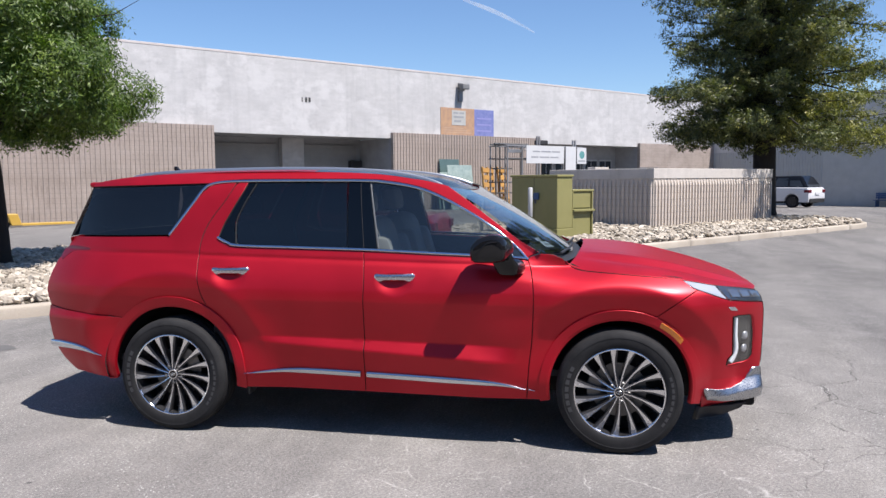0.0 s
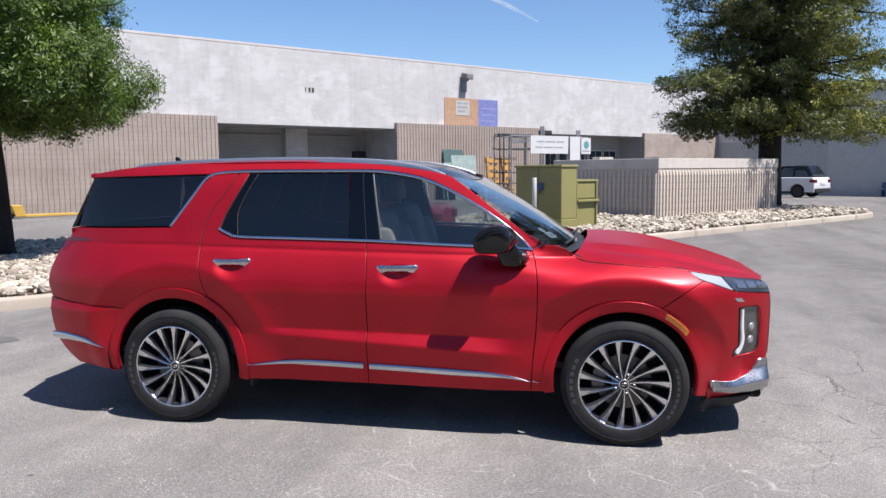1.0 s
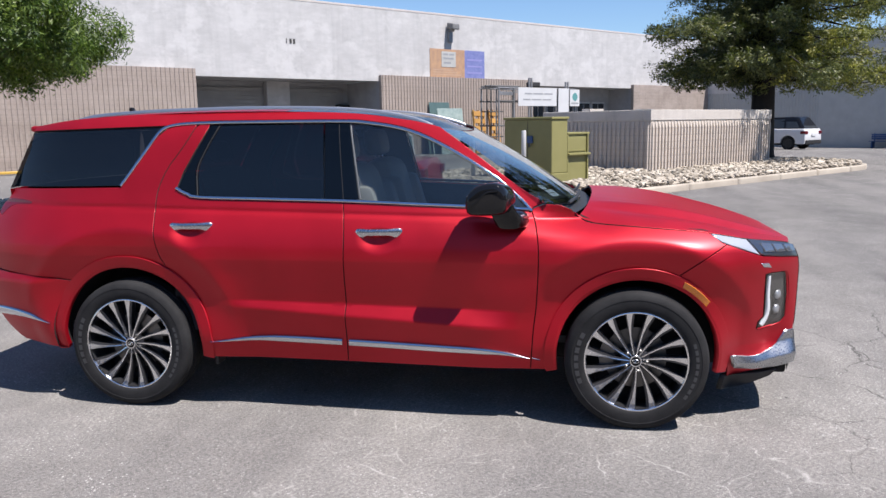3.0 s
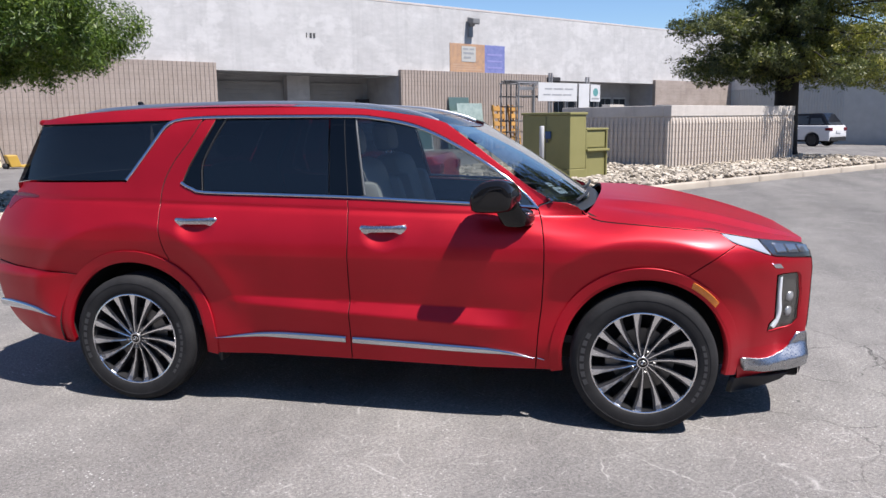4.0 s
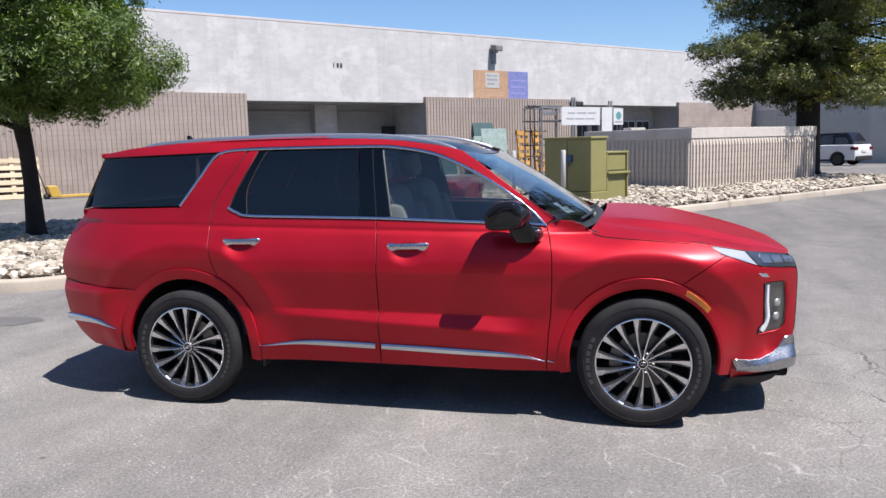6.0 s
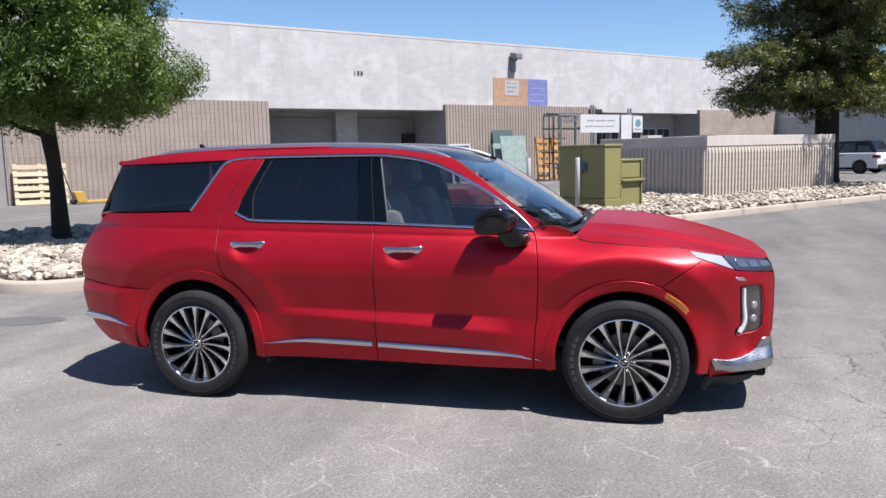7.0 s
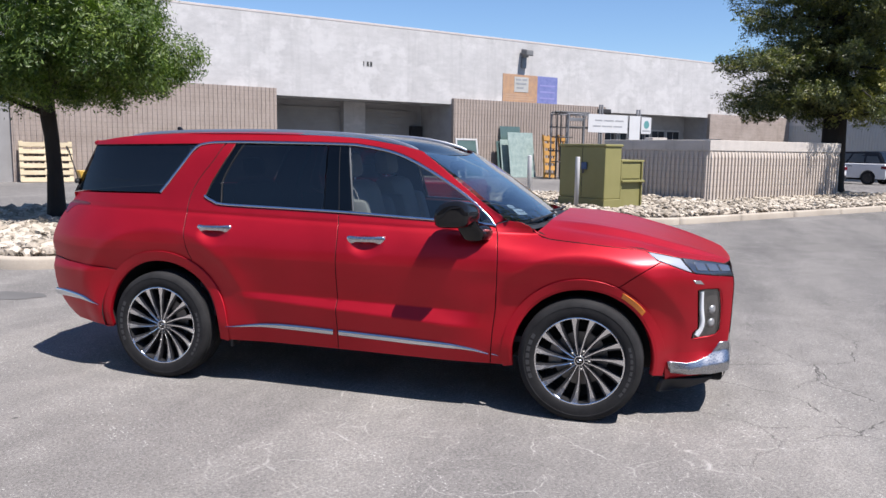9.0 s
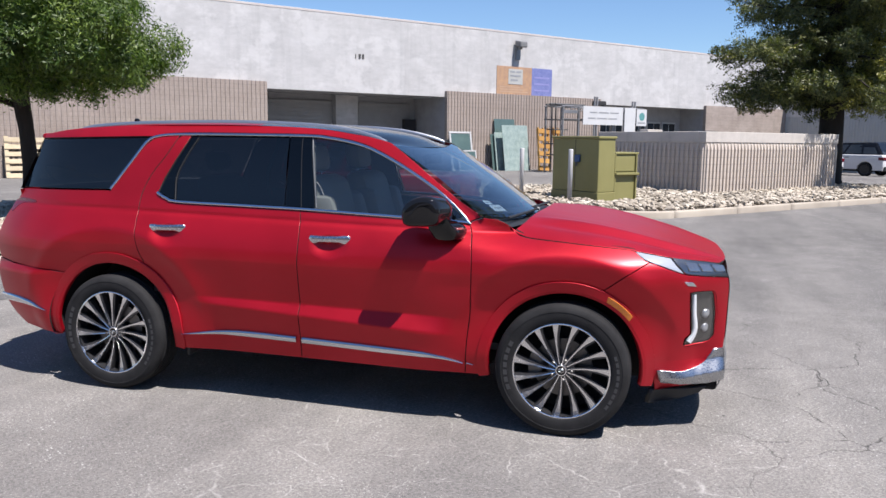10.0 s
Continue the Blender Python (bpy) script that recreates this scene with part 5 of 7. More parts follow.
def build_side(side):
    """Panels, trim and glass of one side; side: -1 right, 1 left."""
    flip = side > 0
    near = side < 0
    fine = 0.020 if near else 0.05
    body, proud, deep = flank(side), flank(side, 0.004), flank(side, -0.010)
    # front door
    seam_f, seam_m, seam_r = smooth_line(FRONT_SEAM), smooth_line(MID_SEAM), smooth_line(REAR_SEAM)
    belt = smooth_line(BELT)
    belt_f = [q for q in belt if q[0] > -0.143]
    belt_r = [q for q in belt if q[0] < -0.147]
    cup = [(hx - 0.15, hx + 0.15, hz - 0.10, hz + 0.07, 0.008) for hx, hz in HANDLES] if near else []
    door = skin("front_door", joined([seam_m[0]], belt_f, seam_f, straight(seam_f[-1], seam_m[-1])[1:], seam_m[::-1][1:-1]), body, P_RED, car, fine, flip=flip, zones=cup[1:] + [(-0.1, 0.9, 0.535, 0.685, 0.011), (-0.12, 0.9, 1.105, 1.165, 0.008)] if near else ())
    rear_low = arc(-1.45, 0.385, LIP_REAR, 62, -8)
    rdoor = skin("rear_door", joined(belt_r, [seam_m[0]], seam_m, straight(seam_m[-1], (-0.955, 0.300))[1:], rear_low[::-1], [q for q in seam_r[::-1] if 0.85 < q[1] < 1.645], [(-1.05, 1.648)], [(-0.985, 1.650)], [(-1.055, 1.497)], [(-1.115, 1.375)]), body, P_RED, car, fine, flip=flip, zones=cup[:1] + [(-0.9, -0.2, 0.535, 0.685, 0.011), (-1.24, -0.14, 1.135, 1.19, 0.008)] if near else ())
    for d, (hx, hz) in ((rdoor, HANDLES[0]), (door, HANDLES[1])):
        handle(d, hx, hz, side)
    # fender, from the front door to the lamp, over the arch
    fender = joined(seam_f[::-1][0:], [(0.905, 1.175)], [(0.97, 1.197)], [(1.05, 1.19)], smooth_line(HOOD_EDGE), [(1.875, 1.003)], smooth_line(BUMPER_SEAM), arc(1.46, 0.38, LIP_FRONT, 61, 190), straight((0.972, 0.298), seam_f[-1]))
    skin("fender", fender, body, P_RED, car, fine, flip=flip, zones=[(0.95, 2.0, 0.74, 1.10, 0.0095)] if near else ())
    # rear quarter with the body-coloured pillar behind the rear door
    tail = [(reach_x(z, tail_y(z), False), z) for z in np.linspace(0.80, 1.26, 14)]
    quarter = joined([(-1.905, 0.752)], arc(-1.45, 0.385, LIP_REAR, 136, 62), [q for q in seam_r[::-1] if q[1] > 0.85], [(-1.10, 1.650)], [(-1.20, 1.640)], [(-1.258, 1.622)], [(-1.30, 1.585)], smooth_line([(-1.345, 1.52), (-1.40, 1.44), (-1.457, 1.352), (-1.50, 1.290)]), straight((-1.50, 1.290), (-2.30, 1.277)), tail[::-1], [(-2.26, 0.778)])
    skin("quarter_panel", quarter, body, P_RED, car, fine, flip=flip, zones=[(-2.2, -1.2, 0.74, 1.10, 0.0095)] if near else ())
    # bumpers' side faces
    nose = [(reach_x(z, 0.56, True), z) for z in np.linspace(0.290, 0.885, 16)]
    lamp_hole = joined(straight((2.118, 0.820), (2.150, 0.824), (2.236, 0.820), (2.248, 0.800), (2.262, 0.700), (2.262, 0.562), (2.240, 0.530), (2.205, 0.518), (2.098, 0.506), (2.104, 0.545), (2.134, 0.575), (2.126, 0.70)))
    bump_f = joined(smooth_line(BUMPER_SEAM), arc(1.46, 0.38, LIP_FRONT, 61, -5), [(1.955, 0.24)], nose, [(2.10, 0.922)], [(2.06, 0.935)], [(1.934, 0.982)])
    fb = skin("front_bumper", bump_f, body, P_RED, car, fine, rim=0.007, holes=[lamp_hole], flip=flip, dark_edge=False)
    bump_r = joined([(-1.905, 0.750)], [(-2.26, 0.776)], [(reach_x(z, 0.80, False), z) for z in np.linspace(0.797, 0.36, 14)], [(-2.25, 0.345)], [(-1.90, 0.325)], arc(-1.45, 0.385, LIP_REAR, 187, 136))
    
    def shelf(x, z):
        p = body(x, z)
        p[:, 1] += side * (0.006 + (0.034 * step(0.80, 0.725, z) - 0.13 * soft(0.66 - z, 0.04) * step(-1.96, -2.14, x)) * step(-1.80, -2.10, x))
        return p
    rb = skin("rear_bumper", bump_r, shelf, P_RED, car, fine, gap=-0.001, flip=flip)
    # wheel arch mouldings
    for (cx, cz, r0, r1, a0, a1) in ((1.46, 0.38, R_FRONT, LIP_FRONT, -12, 190), (-1.45, 0.385, R_REAR, LIP_REAR, -10, 188)):
        bands = joined(arc(cx, cz, r0, a0, a1), arc(cx, cz, r1, a1, a0))
        ang = flank(side)

        def flare(x, z, cx=cx, cz=cz, r0=r0, r1=r1, base=ang):
            p = base(x, z)
            d = np.hypot(x - cx, z - cz)
            t = np.clip((d - r0) / (r1 - r0), -0.2, 1.2)
            p[:, 1] += side * (0.010 + (0.20 * (r1 - d) + 0.003) * step(0.40, 0.70, z) - 0.004 * step(0.2, 0.0, t))
            return p
        skin("wheel_arch_moulding", bands, flare, P_RED, car, 0.009 if near else 0.04, gap=-0.003, rim=0.030, flip=flip, dark_edge=False)
    # roof side and screen pillar in one pressing
    up = smooth_line(ROOFLINE)
    rail_line = smooth_line([(-2.20, 1.650), (-1.88, 1.690), (-1.39, 1.714), (-0.82, 1.720), (-0.18, 1.702), (0.17, 1.660), (0.28, 1.640), (0.372, 1.618)])
    rail_line = [np.array((q[0], q[1])) for q in rail_line]
    top = joined([(-2.21, 1.618)], straight((-2.21, 1.618), (-1.27, 1.638)), up[1:], [(0.905, 1.178)], smooth_line(A_LOW)[::-1], rail_line[::-1][1:])
    skin("roof_side", top, body, P_RED, car, fine, flip=flip)
    # black strips added behind the shut lines to stand for shade in the gaps
    under = flank(side, -0.013)
    for line in (FRONT_SEAM, MID_SEAM, REAR_SEAM, BUMPER_SEAM, HOOD_EDGE[1:]):
        moulding("gap_strip", smooth_line(line, 0.04), under, 0.03, 0.001, P_LINING_GAP, car, flip, 2)
    # bright trim round the side windows
    moulding("window_trim", joined(smooth_line([(-1.502, 1.297), (-1.455, 1.362), (-1.36, 1.505), (-1.30, 1.600), (-1.262, 1.630), (-1.20, 1.645), (-1.10, 1.652), (-0.9, 1.655)]), [q for q in smooth_line([(a, b - 0.009) for a, b in ROOFLINE]) if q[0] > -0.88]), proud, 0.018, 0.006, P_CHROME, car, flip, label="satin chrome window surround")
    moulding("window_trim", smooth_line([(a, b + 0.010) for a, b in BELT[:-1]] + [(0.885, 1.168)]), proud, 0.018, 0.006, P_CHROME, car, flip, label="satin chrome window surround")
    # glass and pillars
    front_glass = joined([q + (0, 0.016) for q in belt_f if q[0] > -0.05], [(0.868, 1.178)], [q - (0, 0.014) for q in up[::-1] if -0.140 < q[0] < 0.87], [(-0.140, 1.640)], [(-0.052, 1.222)])
    skin("door_glass", front_glass, deep, P_SIDEGLASS, door, 0.05, rim=0.004, flip=flip, label="lightly tinted window glass")
    pillar = joined([q + (0, 0.018) for q in belt if -0.255 < q[0] < -0.056], straight((-0.056, 1.222), (-0.143, 1.642)), [q - (0, 0.016) for q in up[::-1] if -0.29 < q[0] < -0.15], [(-0.292, 1.646)], [(-0.256, 1.228)])
    skin("pillar_cover", pillar, flank(side, -0.006), P_PILLAR, car, 0.05, rim=0.01, flip=flip, label="gloss black pillar cover")
    moulding("pillar_gap", straight((-0.205, 1.640), (-0.147, 1.222)), flank(side, -0.006), 0.004, 0.001, P_LINING_GAP, car, flip)
    rear_glass = joined([q + (0, 0.016) for q in belt_r if -1.02 < q[0] < -0.258], straight((-0.258, 1.228), (-0.295, 1.645)), [q - (0, 0.014) for q in up[::-1] if -0.92 < q[0] < -0.30], smooth_line([(-0.921, 1.642), (-0.995, 1.489), (-1.030, 1.380), (-1.016, 1.245)]))
    skin("door_glass", rear_glass, deep, P_PRIVACY, rdoor, 0.05, rim=0.004, flip=flip, label="dark privacy glass")
    small = joined([q + (0, 0.016) for q in belt_r if q[0] < -1.03], smooth_line([(-1.026, 1.245), (-1.040, 1.380), (-1.004, 1.489), (-0.932, 1.642)]), [(-0.99, 1.642)], [(-1.058, 1.489)], [(-1.115, 1.370)], [(-1.145, 1.29)])
    skin("fixed_pane", small, deep, P_PILLAR, rdoor, 0.05, rim=0.004, flip=flip, label="black fixed corner pane")
    moulding("divider", smooth_line([(-1.021, 1.240), (-1.035, 1.380), (-1.0, 1.489), (-0.927, 1.642)]), deep, 0.006, 0.003, P_PLASTIC, rdoor, flip)
    moulding("window_edge", straight((-0.05, 1.222), (-0.139, 1.640)), deep, 0.010, 0.003, plain("grey_window_seal", (0.09, 0.095, 0.10), 0.4), door, flip)
    qg = joined(straight((-1.518, 1.294), (-1.285, 1.632)), straight((-1.285, 1.632), (-2.205, 1.612)), smooth_line([(-2.205, 1.612), (-2.208, 1.55), (-2.22, 1.48), (-2.262, 1.38), (-2.315, 1.282)]), straight((-2.315, 1.282), (-1.518, 1.294)))
    skin("quarter_glass", qg, flank(side, -0.004), P_PRIVACY, car, 0.05, rim=0.004, flip=flip, label="dark privacy glass")
    # foot of the doors: bright strip in two lengths
    low = smooth_line([(-0.948, 0.404), (-0.62, 0.428), (-0.118, 0.422), (0.36, 0.410), (0.72, 0.398), (0.945, 0.360)])
    for d, a, b, w in ((rdoor, -0.948, -0.138, (0.004, 0.024, 0.040, 0.043, 0.042)), (door, -0.130, 0.89, (0.042, 0.043, 0.043, 0.038, 0.006))):
        moulding("sill_trim", [q for q in low if a <= q[0] <= b], body, w, 0.018, P_CHROME, d, flip, label="satin chrome sill strip")
    moulding("sill_trim", [q for q in low if q[0] > 0.9], body, (0.008, 0.003), 0.006, P_CHROME, car, flip)
    # lamps
    tl = joined(smooth_line([(-2.375, 1.185), (-2.33, 1.207), (-2.28, 1.214), (-2.15, 1.206), (-2.118, 1.192), (-2.25, 1.182), (-2.31, 1.160), (-2.36, 1.118), (-2.385, 1.13)], 0.015, True))
    skin("tail_lamp", tl, flank(side, 0.003), P_TAIL, car, 0.02, gap=0, flip=flip, label="slim dark red tail lamp")
    lamp = joined([(1.818, 1.046)], [(1.92, 1.031)], [(2.008, 1.013)], [(2.04, 0.975)], [(2.078, 0.931)], [(2.0, 0.958)], [(1.934, 0.982)], [(1.876, 1.004)])
    skin("headlamp", lamp, flank(side, 0.002), P_LAMP, car, 0.02, flip=flip, label="clear white headlamp")
    grille = joined([(2.012, 1.013)], [(2.12, 0.998)], [(2.235, 0.975)], [(reach_x(0.955, 0.56, True), 0.955)], [(reach_x(0.89, 0.56, True), 0.888)], [(2.20, 0.905)], [(2.104, 0.922)], [(2.084, 0.930)], [(2.045, 0.976)])
    g = skin("grille_end", grille, flank(side, -0.004), plain("dark_chrome", (0.20, 0.21, 0.23), 0.2, 0.9), car, 0.02, flip=flip, label="dark chrome grille end")
    for k in range(3):
        a = 2.085 + 0.072 * k
        cell = joined([(a, 0.990 - 0.012 * k)], [(a + 0.058, 0.980 - 0.012 * k)], [(a + 0.080, 0.938 - 0.008 * k)], [(a + 0.026, 0.944 - 0.008 * k)])
        skin("grille_cell", cell, flank(side, 0.006), P_LAMPDARK, g, 0.02, gap=0, rim=0.012, flip=flip, label="smoked lamp cell")
    # upright lamp in the bumper: box, light bar, projectors, cover
    well = skin("lamp_housing", lamp_hole, flank(side, -0.016), plain("lamp_reflector", (0.13, 0.127, 0.12), 0.2, 0.5), fb, 0.03, gap=-0.006, rim=-0.014, flip=flip)
    moulding("light_bar", smooth_line([(2.140, 0.808), (2.145, 0.70), (2.156, 0.61), (2.146, 0.560), (2.125, 0.524)]), flank(side, -0.014), (0.024, 0.028, 0.030, 0.036, 0.040), 0.010, plain("white_light_bar", (0.80, 0.82, 0.84), 0.3), well, flip, label="white light bar")
    for z in (0.69, 0.605):
        bm = bmesh.new()
        c = Vector((2.205, side * (half_width(2.205, z) - 0.024), z))
        tube(bm, [c, c + Vector((0.010, side * 0.010, 0)), c + Vector((0.014, side * 0.014, 0))], [0.028, 0.026, 0.012], 20)
        part("projector", bm, P_PROJECTOR, well, smooth=True)
    skin("lamp_cover", lamp_hole, flank(side, -0.004), P_CLEAR, fb, 0.03, gap=0.001, rim=0.003, flip=flip)
    mk = joined(arc(1.46, 0.38, 0.478, 61, 41), arc(1.46, 0.38, 0.448, 40, 60.5))
    skin("side_marker", mk, flank(side, 0.021), P_AMBER, fb, 0.02, gap=0, rim=0.02, flip=flip, label="amber side marker")
    wash = joined([(2.085, 0.884)], [(2.13, 0.880)], [(2.15, 0.856)], [(2.105, 0.864)])
    skin("washer_cap", wash, flank(side, 0.003), P_CHROME, fb, 0.02, gap=0, flip=flip)
    # bright mouldings on the bumpers
    corner = [(reach_x(z, 0.56, True), z) for z in (0.48, 0.42, 0.36, 0.30)]
    cm = joined(smooth_line([(1.975, 0.366), (2.08, 0.358), (2.16, 0.374), (2.225, 0.412), (2.275, 0.478)]), [corner[0]], corner, [(2.22, 0.280)], [(2.09, 0.282)], [(1.985, 0.296)])
    def blade(x, z):
        p = body(x, z)
        fold = 0.316 + 0.22 * np.clip(x - 2.10, 0, 0.2)
        p[:, 1] += side * (0.016 + 0.030 * np.clip(1 - np.abs(z - fold) / 0.075, 0, 1))
        return p
    skin("bumper_trim", cm, blade, P_SATIN, fb, 0.011, gap=0, rim=0.05, flip=flip, label="satin chrome bumper blade")
    moulding("bumper_trim", smooth_line([(-2.44, 0.532), (-2.30, 0.538), (-2.15, 0.528), (-2.06, 0.510), (-1.965, 0.484)]), shelf, (0.05, 0.055, 0.05, 0.035, 0.004), 0.016, P_CHROME, rb, flip, label="satin chrome bumper strip")
    lip = joined([(1.945, 0.238)], [(2.0, 0.235)], [(2.14, 0.240)], [(2.24, 0.250)], [(2.20, 0.215)], [(2.09, 0.182)], [(1.925, 0.165)])
    skin("front_lip", lip, flank(side, -0.012), P_PLASTIC, car, 0.03, gap=0, rim=0.03, flip=flip, label="black plastic lip")
    # inner lining of the doors and pillars, seen through the glass
    inner = flank(side, -0.075)
    skin("door_trim", joined([(-1.2, 0.45)], [(0.88, 0.45)], [(0.88, 1.15)], [(-0.14, 1.195)], [(-1.2, 1.22)]), inner, P_TRIM, car, 0.08, gap=0, rim=0.004, flip=not flip)
    skin("pillar_trim", joined([(-0.29, 1.22)], [(-0.06, 1.21)], [(-0.15, 1.66)], [(-0.30, 1.66)]), flank(side, -0.05), P_HEADLINER, car, 0.08, gap=0, rim=0.004, flip=not flip)
    # rail on the roof
    yr = 0.630
    rail = [(-1.90, yr - 0.05, 1.692), (-1.80, yr - 0.04, 1.712), (-1.6, yr - 0.02, 1.727), (-1.3, yr, 1.739), (-0.8, yr, 1.746), (-0.35, yr, 1.738), (-0.05, yr, 1.719), (0.15, yr + 0.01, 1.686), (0.28, yr + 0.03, 1.650), (0.33, yr + 0.035, 1.628)]
    bm = bmesh.new()
    pts = [Vector((a, side * b, c)) for a, b, c in smooth_line(rail, 0.05)]
    rings = []
    for p in pts:
        rings.append([bm.verts.new(p + Vector((0, dy, dz))) for dy, dz in ((-0.012, -0.020), (-0.0125, -0.006), (-0.008, 0.0), (0.008, 0.0), (0.0125, -0.006), (0.012, -0.020))])
    for a, b in zip(rings, rings[1:]):
        for j in range(6):
            bm.faces.new((a[j], b[j], b[(j + 1) % 6], a[(j + 1) % 6]))
    bm.faces.new(rings[0])
    bm.faces.new(rings[-1])
    bmesh.ops.recalc_face_normals(bm, faces=bm.faces[:])
    part("roof_rail", bm, P_ALU, car, "brushed silver roof rail", smooth=True, crease=0.9)
    mirror(side)
    # wheel well liners
    for cx, cz, r in ((1.46, 0.38, R_FRONT + 0.012), (-1.45, 0.385, R_REAR + 0.012)):
        def well_wall(u, v, cx=cx, cz=cz, r=r):
            x, z = cx + r * math.cos(radians(-6 + 192 * u)), cz + r * math.sin(radians(-6 + 192 * u))
            edge = min(0.875, float(half_width(x, z)) - 0.035)
            return (x, side * (edge + (0.57 - edge) * v), z)
        sheet("wheel_liner", well_wall, 30, 2, P_LINING_GAP, car)
        sheet("wheel_liner", lambda u, v, cx=cx, cz=cz, r=r: (cx + r * v * math.cos(radians(-6 + 192 * u)), side * 0.57, cz + r * v * math.sin(radians(-6 + 192 * u))), 30, 2, P_LINING_GAP, car)


def handle(door, hx, hz, side):
    """A bright pull bar, swollen at both ends, over its cup."""
    bm = bmesh.new()
    n = 26
    rings = []
    for k in range(n + 1):
        s = -1 + 2 * k / n
        x = hx + 0.137 * s
        lobe = float(step(0.42, 0.72, abs(s)))
        end = math.sqrt(max(1 - (max(abs(s) - 0.86, 0) / 0.14) ** 2, 0.03))
        hgt = (0.0195 + 0.0065 * lobe) * end
        z = hz + 0.008 - 0.004 * lobe + 0.003 * s
        y = float(half_width(x, hz + 0.06)) + 0.014 + 0.019 * (1 - s * s)
        dep = (0.014 - 0.002 * lobe) * max(end, 0.5)
        ring = []
        for a in np.linspace(0, 2 * math.pi, 16, endpoint=False):
            ca, sa = math.cos(a), math.sin(a)
            ring.append(bm.verts.new((x, side * (y + dep * math.copysign(abs(ca) ** 0.7, ca)), z + hgt * math.copysign(abs(sa) ** 0.8, sa))))
        rings.append(ring)
    for a, b in zip(rings, rings[1:]):
        for j in range(16):
            bm.faces.new((a[j], a[(j + 1) % 16], b[(j + 1) % 16], b[j]))
    bm.faces.new(rings[0])
    bm.faces.new(rings[-1])
    for s in (-0.80, 0.80):
        y0 = float(half_width(hx + 0.137 * s, hz + 0.06))
        box(bm, hx + 0.137 * s - 0.02, hx + 0.137 * s + 0.02, min(side * (y0 - 0.045), side * (y0 + 0.012)), max(side * (y0 - 0.045), side * (y0 + 0.012)), hz - 0.016, hz + 0.016, 0.005)
    bmesh.ops.recalc_face_normals(bm, faces=bm.faces[:])
    part("door_handle", bm, P_HANDLE, door, "satin chrome pull handle", smooth=True)


def mirror(side):
    """A boxy gloss black cap on a short foot, its glass turned to the rear."""
    cx, cy, cz = 0.700, 1.030, 1.243
    rim = smooth_line([(0.573, 1.196), (0.571, 1.236), (0.588, 1.270), (0.624, 1.304), (0.680, 1.324), (0.752, 1.324), (0.798, 1.303), (0.824, 1.258), (0.826, 1.208), (0.806, 1.173), (0.75, 1.162), (0.66, 1.157), (0.602, 1.159), (0.579, 1.170)], 0.014, True)
    n = len(rim)
    bm = bmesh.new()
    rows = []
    for v in (-1.0, -0.99, -0.96, -0.9, -0.78, -0.5, -0.2, 0.1, 0.4, 0.62, 0.76, 0.86, 0.92, 0.96, 0.985, 0.996, 1.0):
        k = (1 - min(abs(v), 0.9999) ** 6.0) ** (1 / 6.0)
        y = cy + 0.112 * v
        row = []
        for q in rim:
            dx, dz = (q[0] - cx) * k, (q[1] - cz) * k
            # the front face is swept back towards the outer end
            dx -= 0.020 * (v + 1) * max(dx, 0) / 0.125
            row.append(bm.verts.new((cx + dx, side * y, cz + dz + 0.006 * v)))
        rows.append(row)
    for a, b in zip(rows, rows[1:]):
        for j in range(n):
            bm.faces.new((a[j], a[(j + 1) % n], b[(j + 1) % n], b[j]))
    bm.faces.new(rows[0])
    bm.faces.new(rows[-1])
    bmesh.ops.recalc_face_normals(bm, faces=bm.faces[:])
    cap = part("door_mirror", bm, P_GLOSSBLACK, car, "gloss black door mirror", smooth=True, crease=0.9)
    part("mirror_glass", boxes((cx - 0.1225, cx - 0.115, min(side * 0.97, side * 1.08), max(side * 0.97, side * 1.08), 1.192, 1.264), bevel=0.001), plain("silvered_glass", (0.8, 0.8, 0.82), 0.02, 1.0), cap)
    bm = bmesh.new()
    foot = [(0.80, 0.86, 1.115), (0.80, 0.93, 1.112), (0.785, 0.985, 1.118), (0.765, 1.02, 1.16), (0.75, 1.03, 1.20)]
    wide = ((0.085, 0.050), (0.082, 0.046), (0.074, 0.040), (0.066, 0.034), (0.06, 0.03))
    rings = []
    for (x, y, z), (wx, wz) in zip(foot, wide):
        rings.append([bm.verts.new((x + wx * math.copysign(abs(math.cos(a)) ** 0.8, math.cos(a)), side * y, z + wz * math.copysign(abs(math.sin(a)) ** 0.8, math.sin(a)))) for a in np.linspace(0, 2 * math.pi, 20, endpoint=False)])
    for a, b in zip(rings, rings[1:]):
        for j in range(20):
            bm.faces.new((a[j], a[(j + 1) % 20], b[(j + 1) % 20], b[j]))
    bm.faces.new(rings[0])
    bm.faces.new(rings[-1])
    bmesh.ops.recalc_face_normals(bm, faces=bm.faces[:])
    part("mirror_foot", bm, P_GLOSSBLACK, cap, smooth=True)

    def on_cap(x, z):
        k = np.clip(np.hypot((x - cx) / 0.125, (z - cz) / 0.086), 0, 0.985)
        return np.stack([x, side * (cy + 0.112 * (1 - k ** 6.0) ** (1 / 6.0)), z], axis=1)
    moulding("mirror_crease", smooth_line([(0.602, 1.214), (0.64, 1.236), (0.655, 1.262), (0.69, 1.285), (0.74, 1.290)]), on_cap, 0.009, 0.004, P_GLOSSBLACK, cap, side > 0)


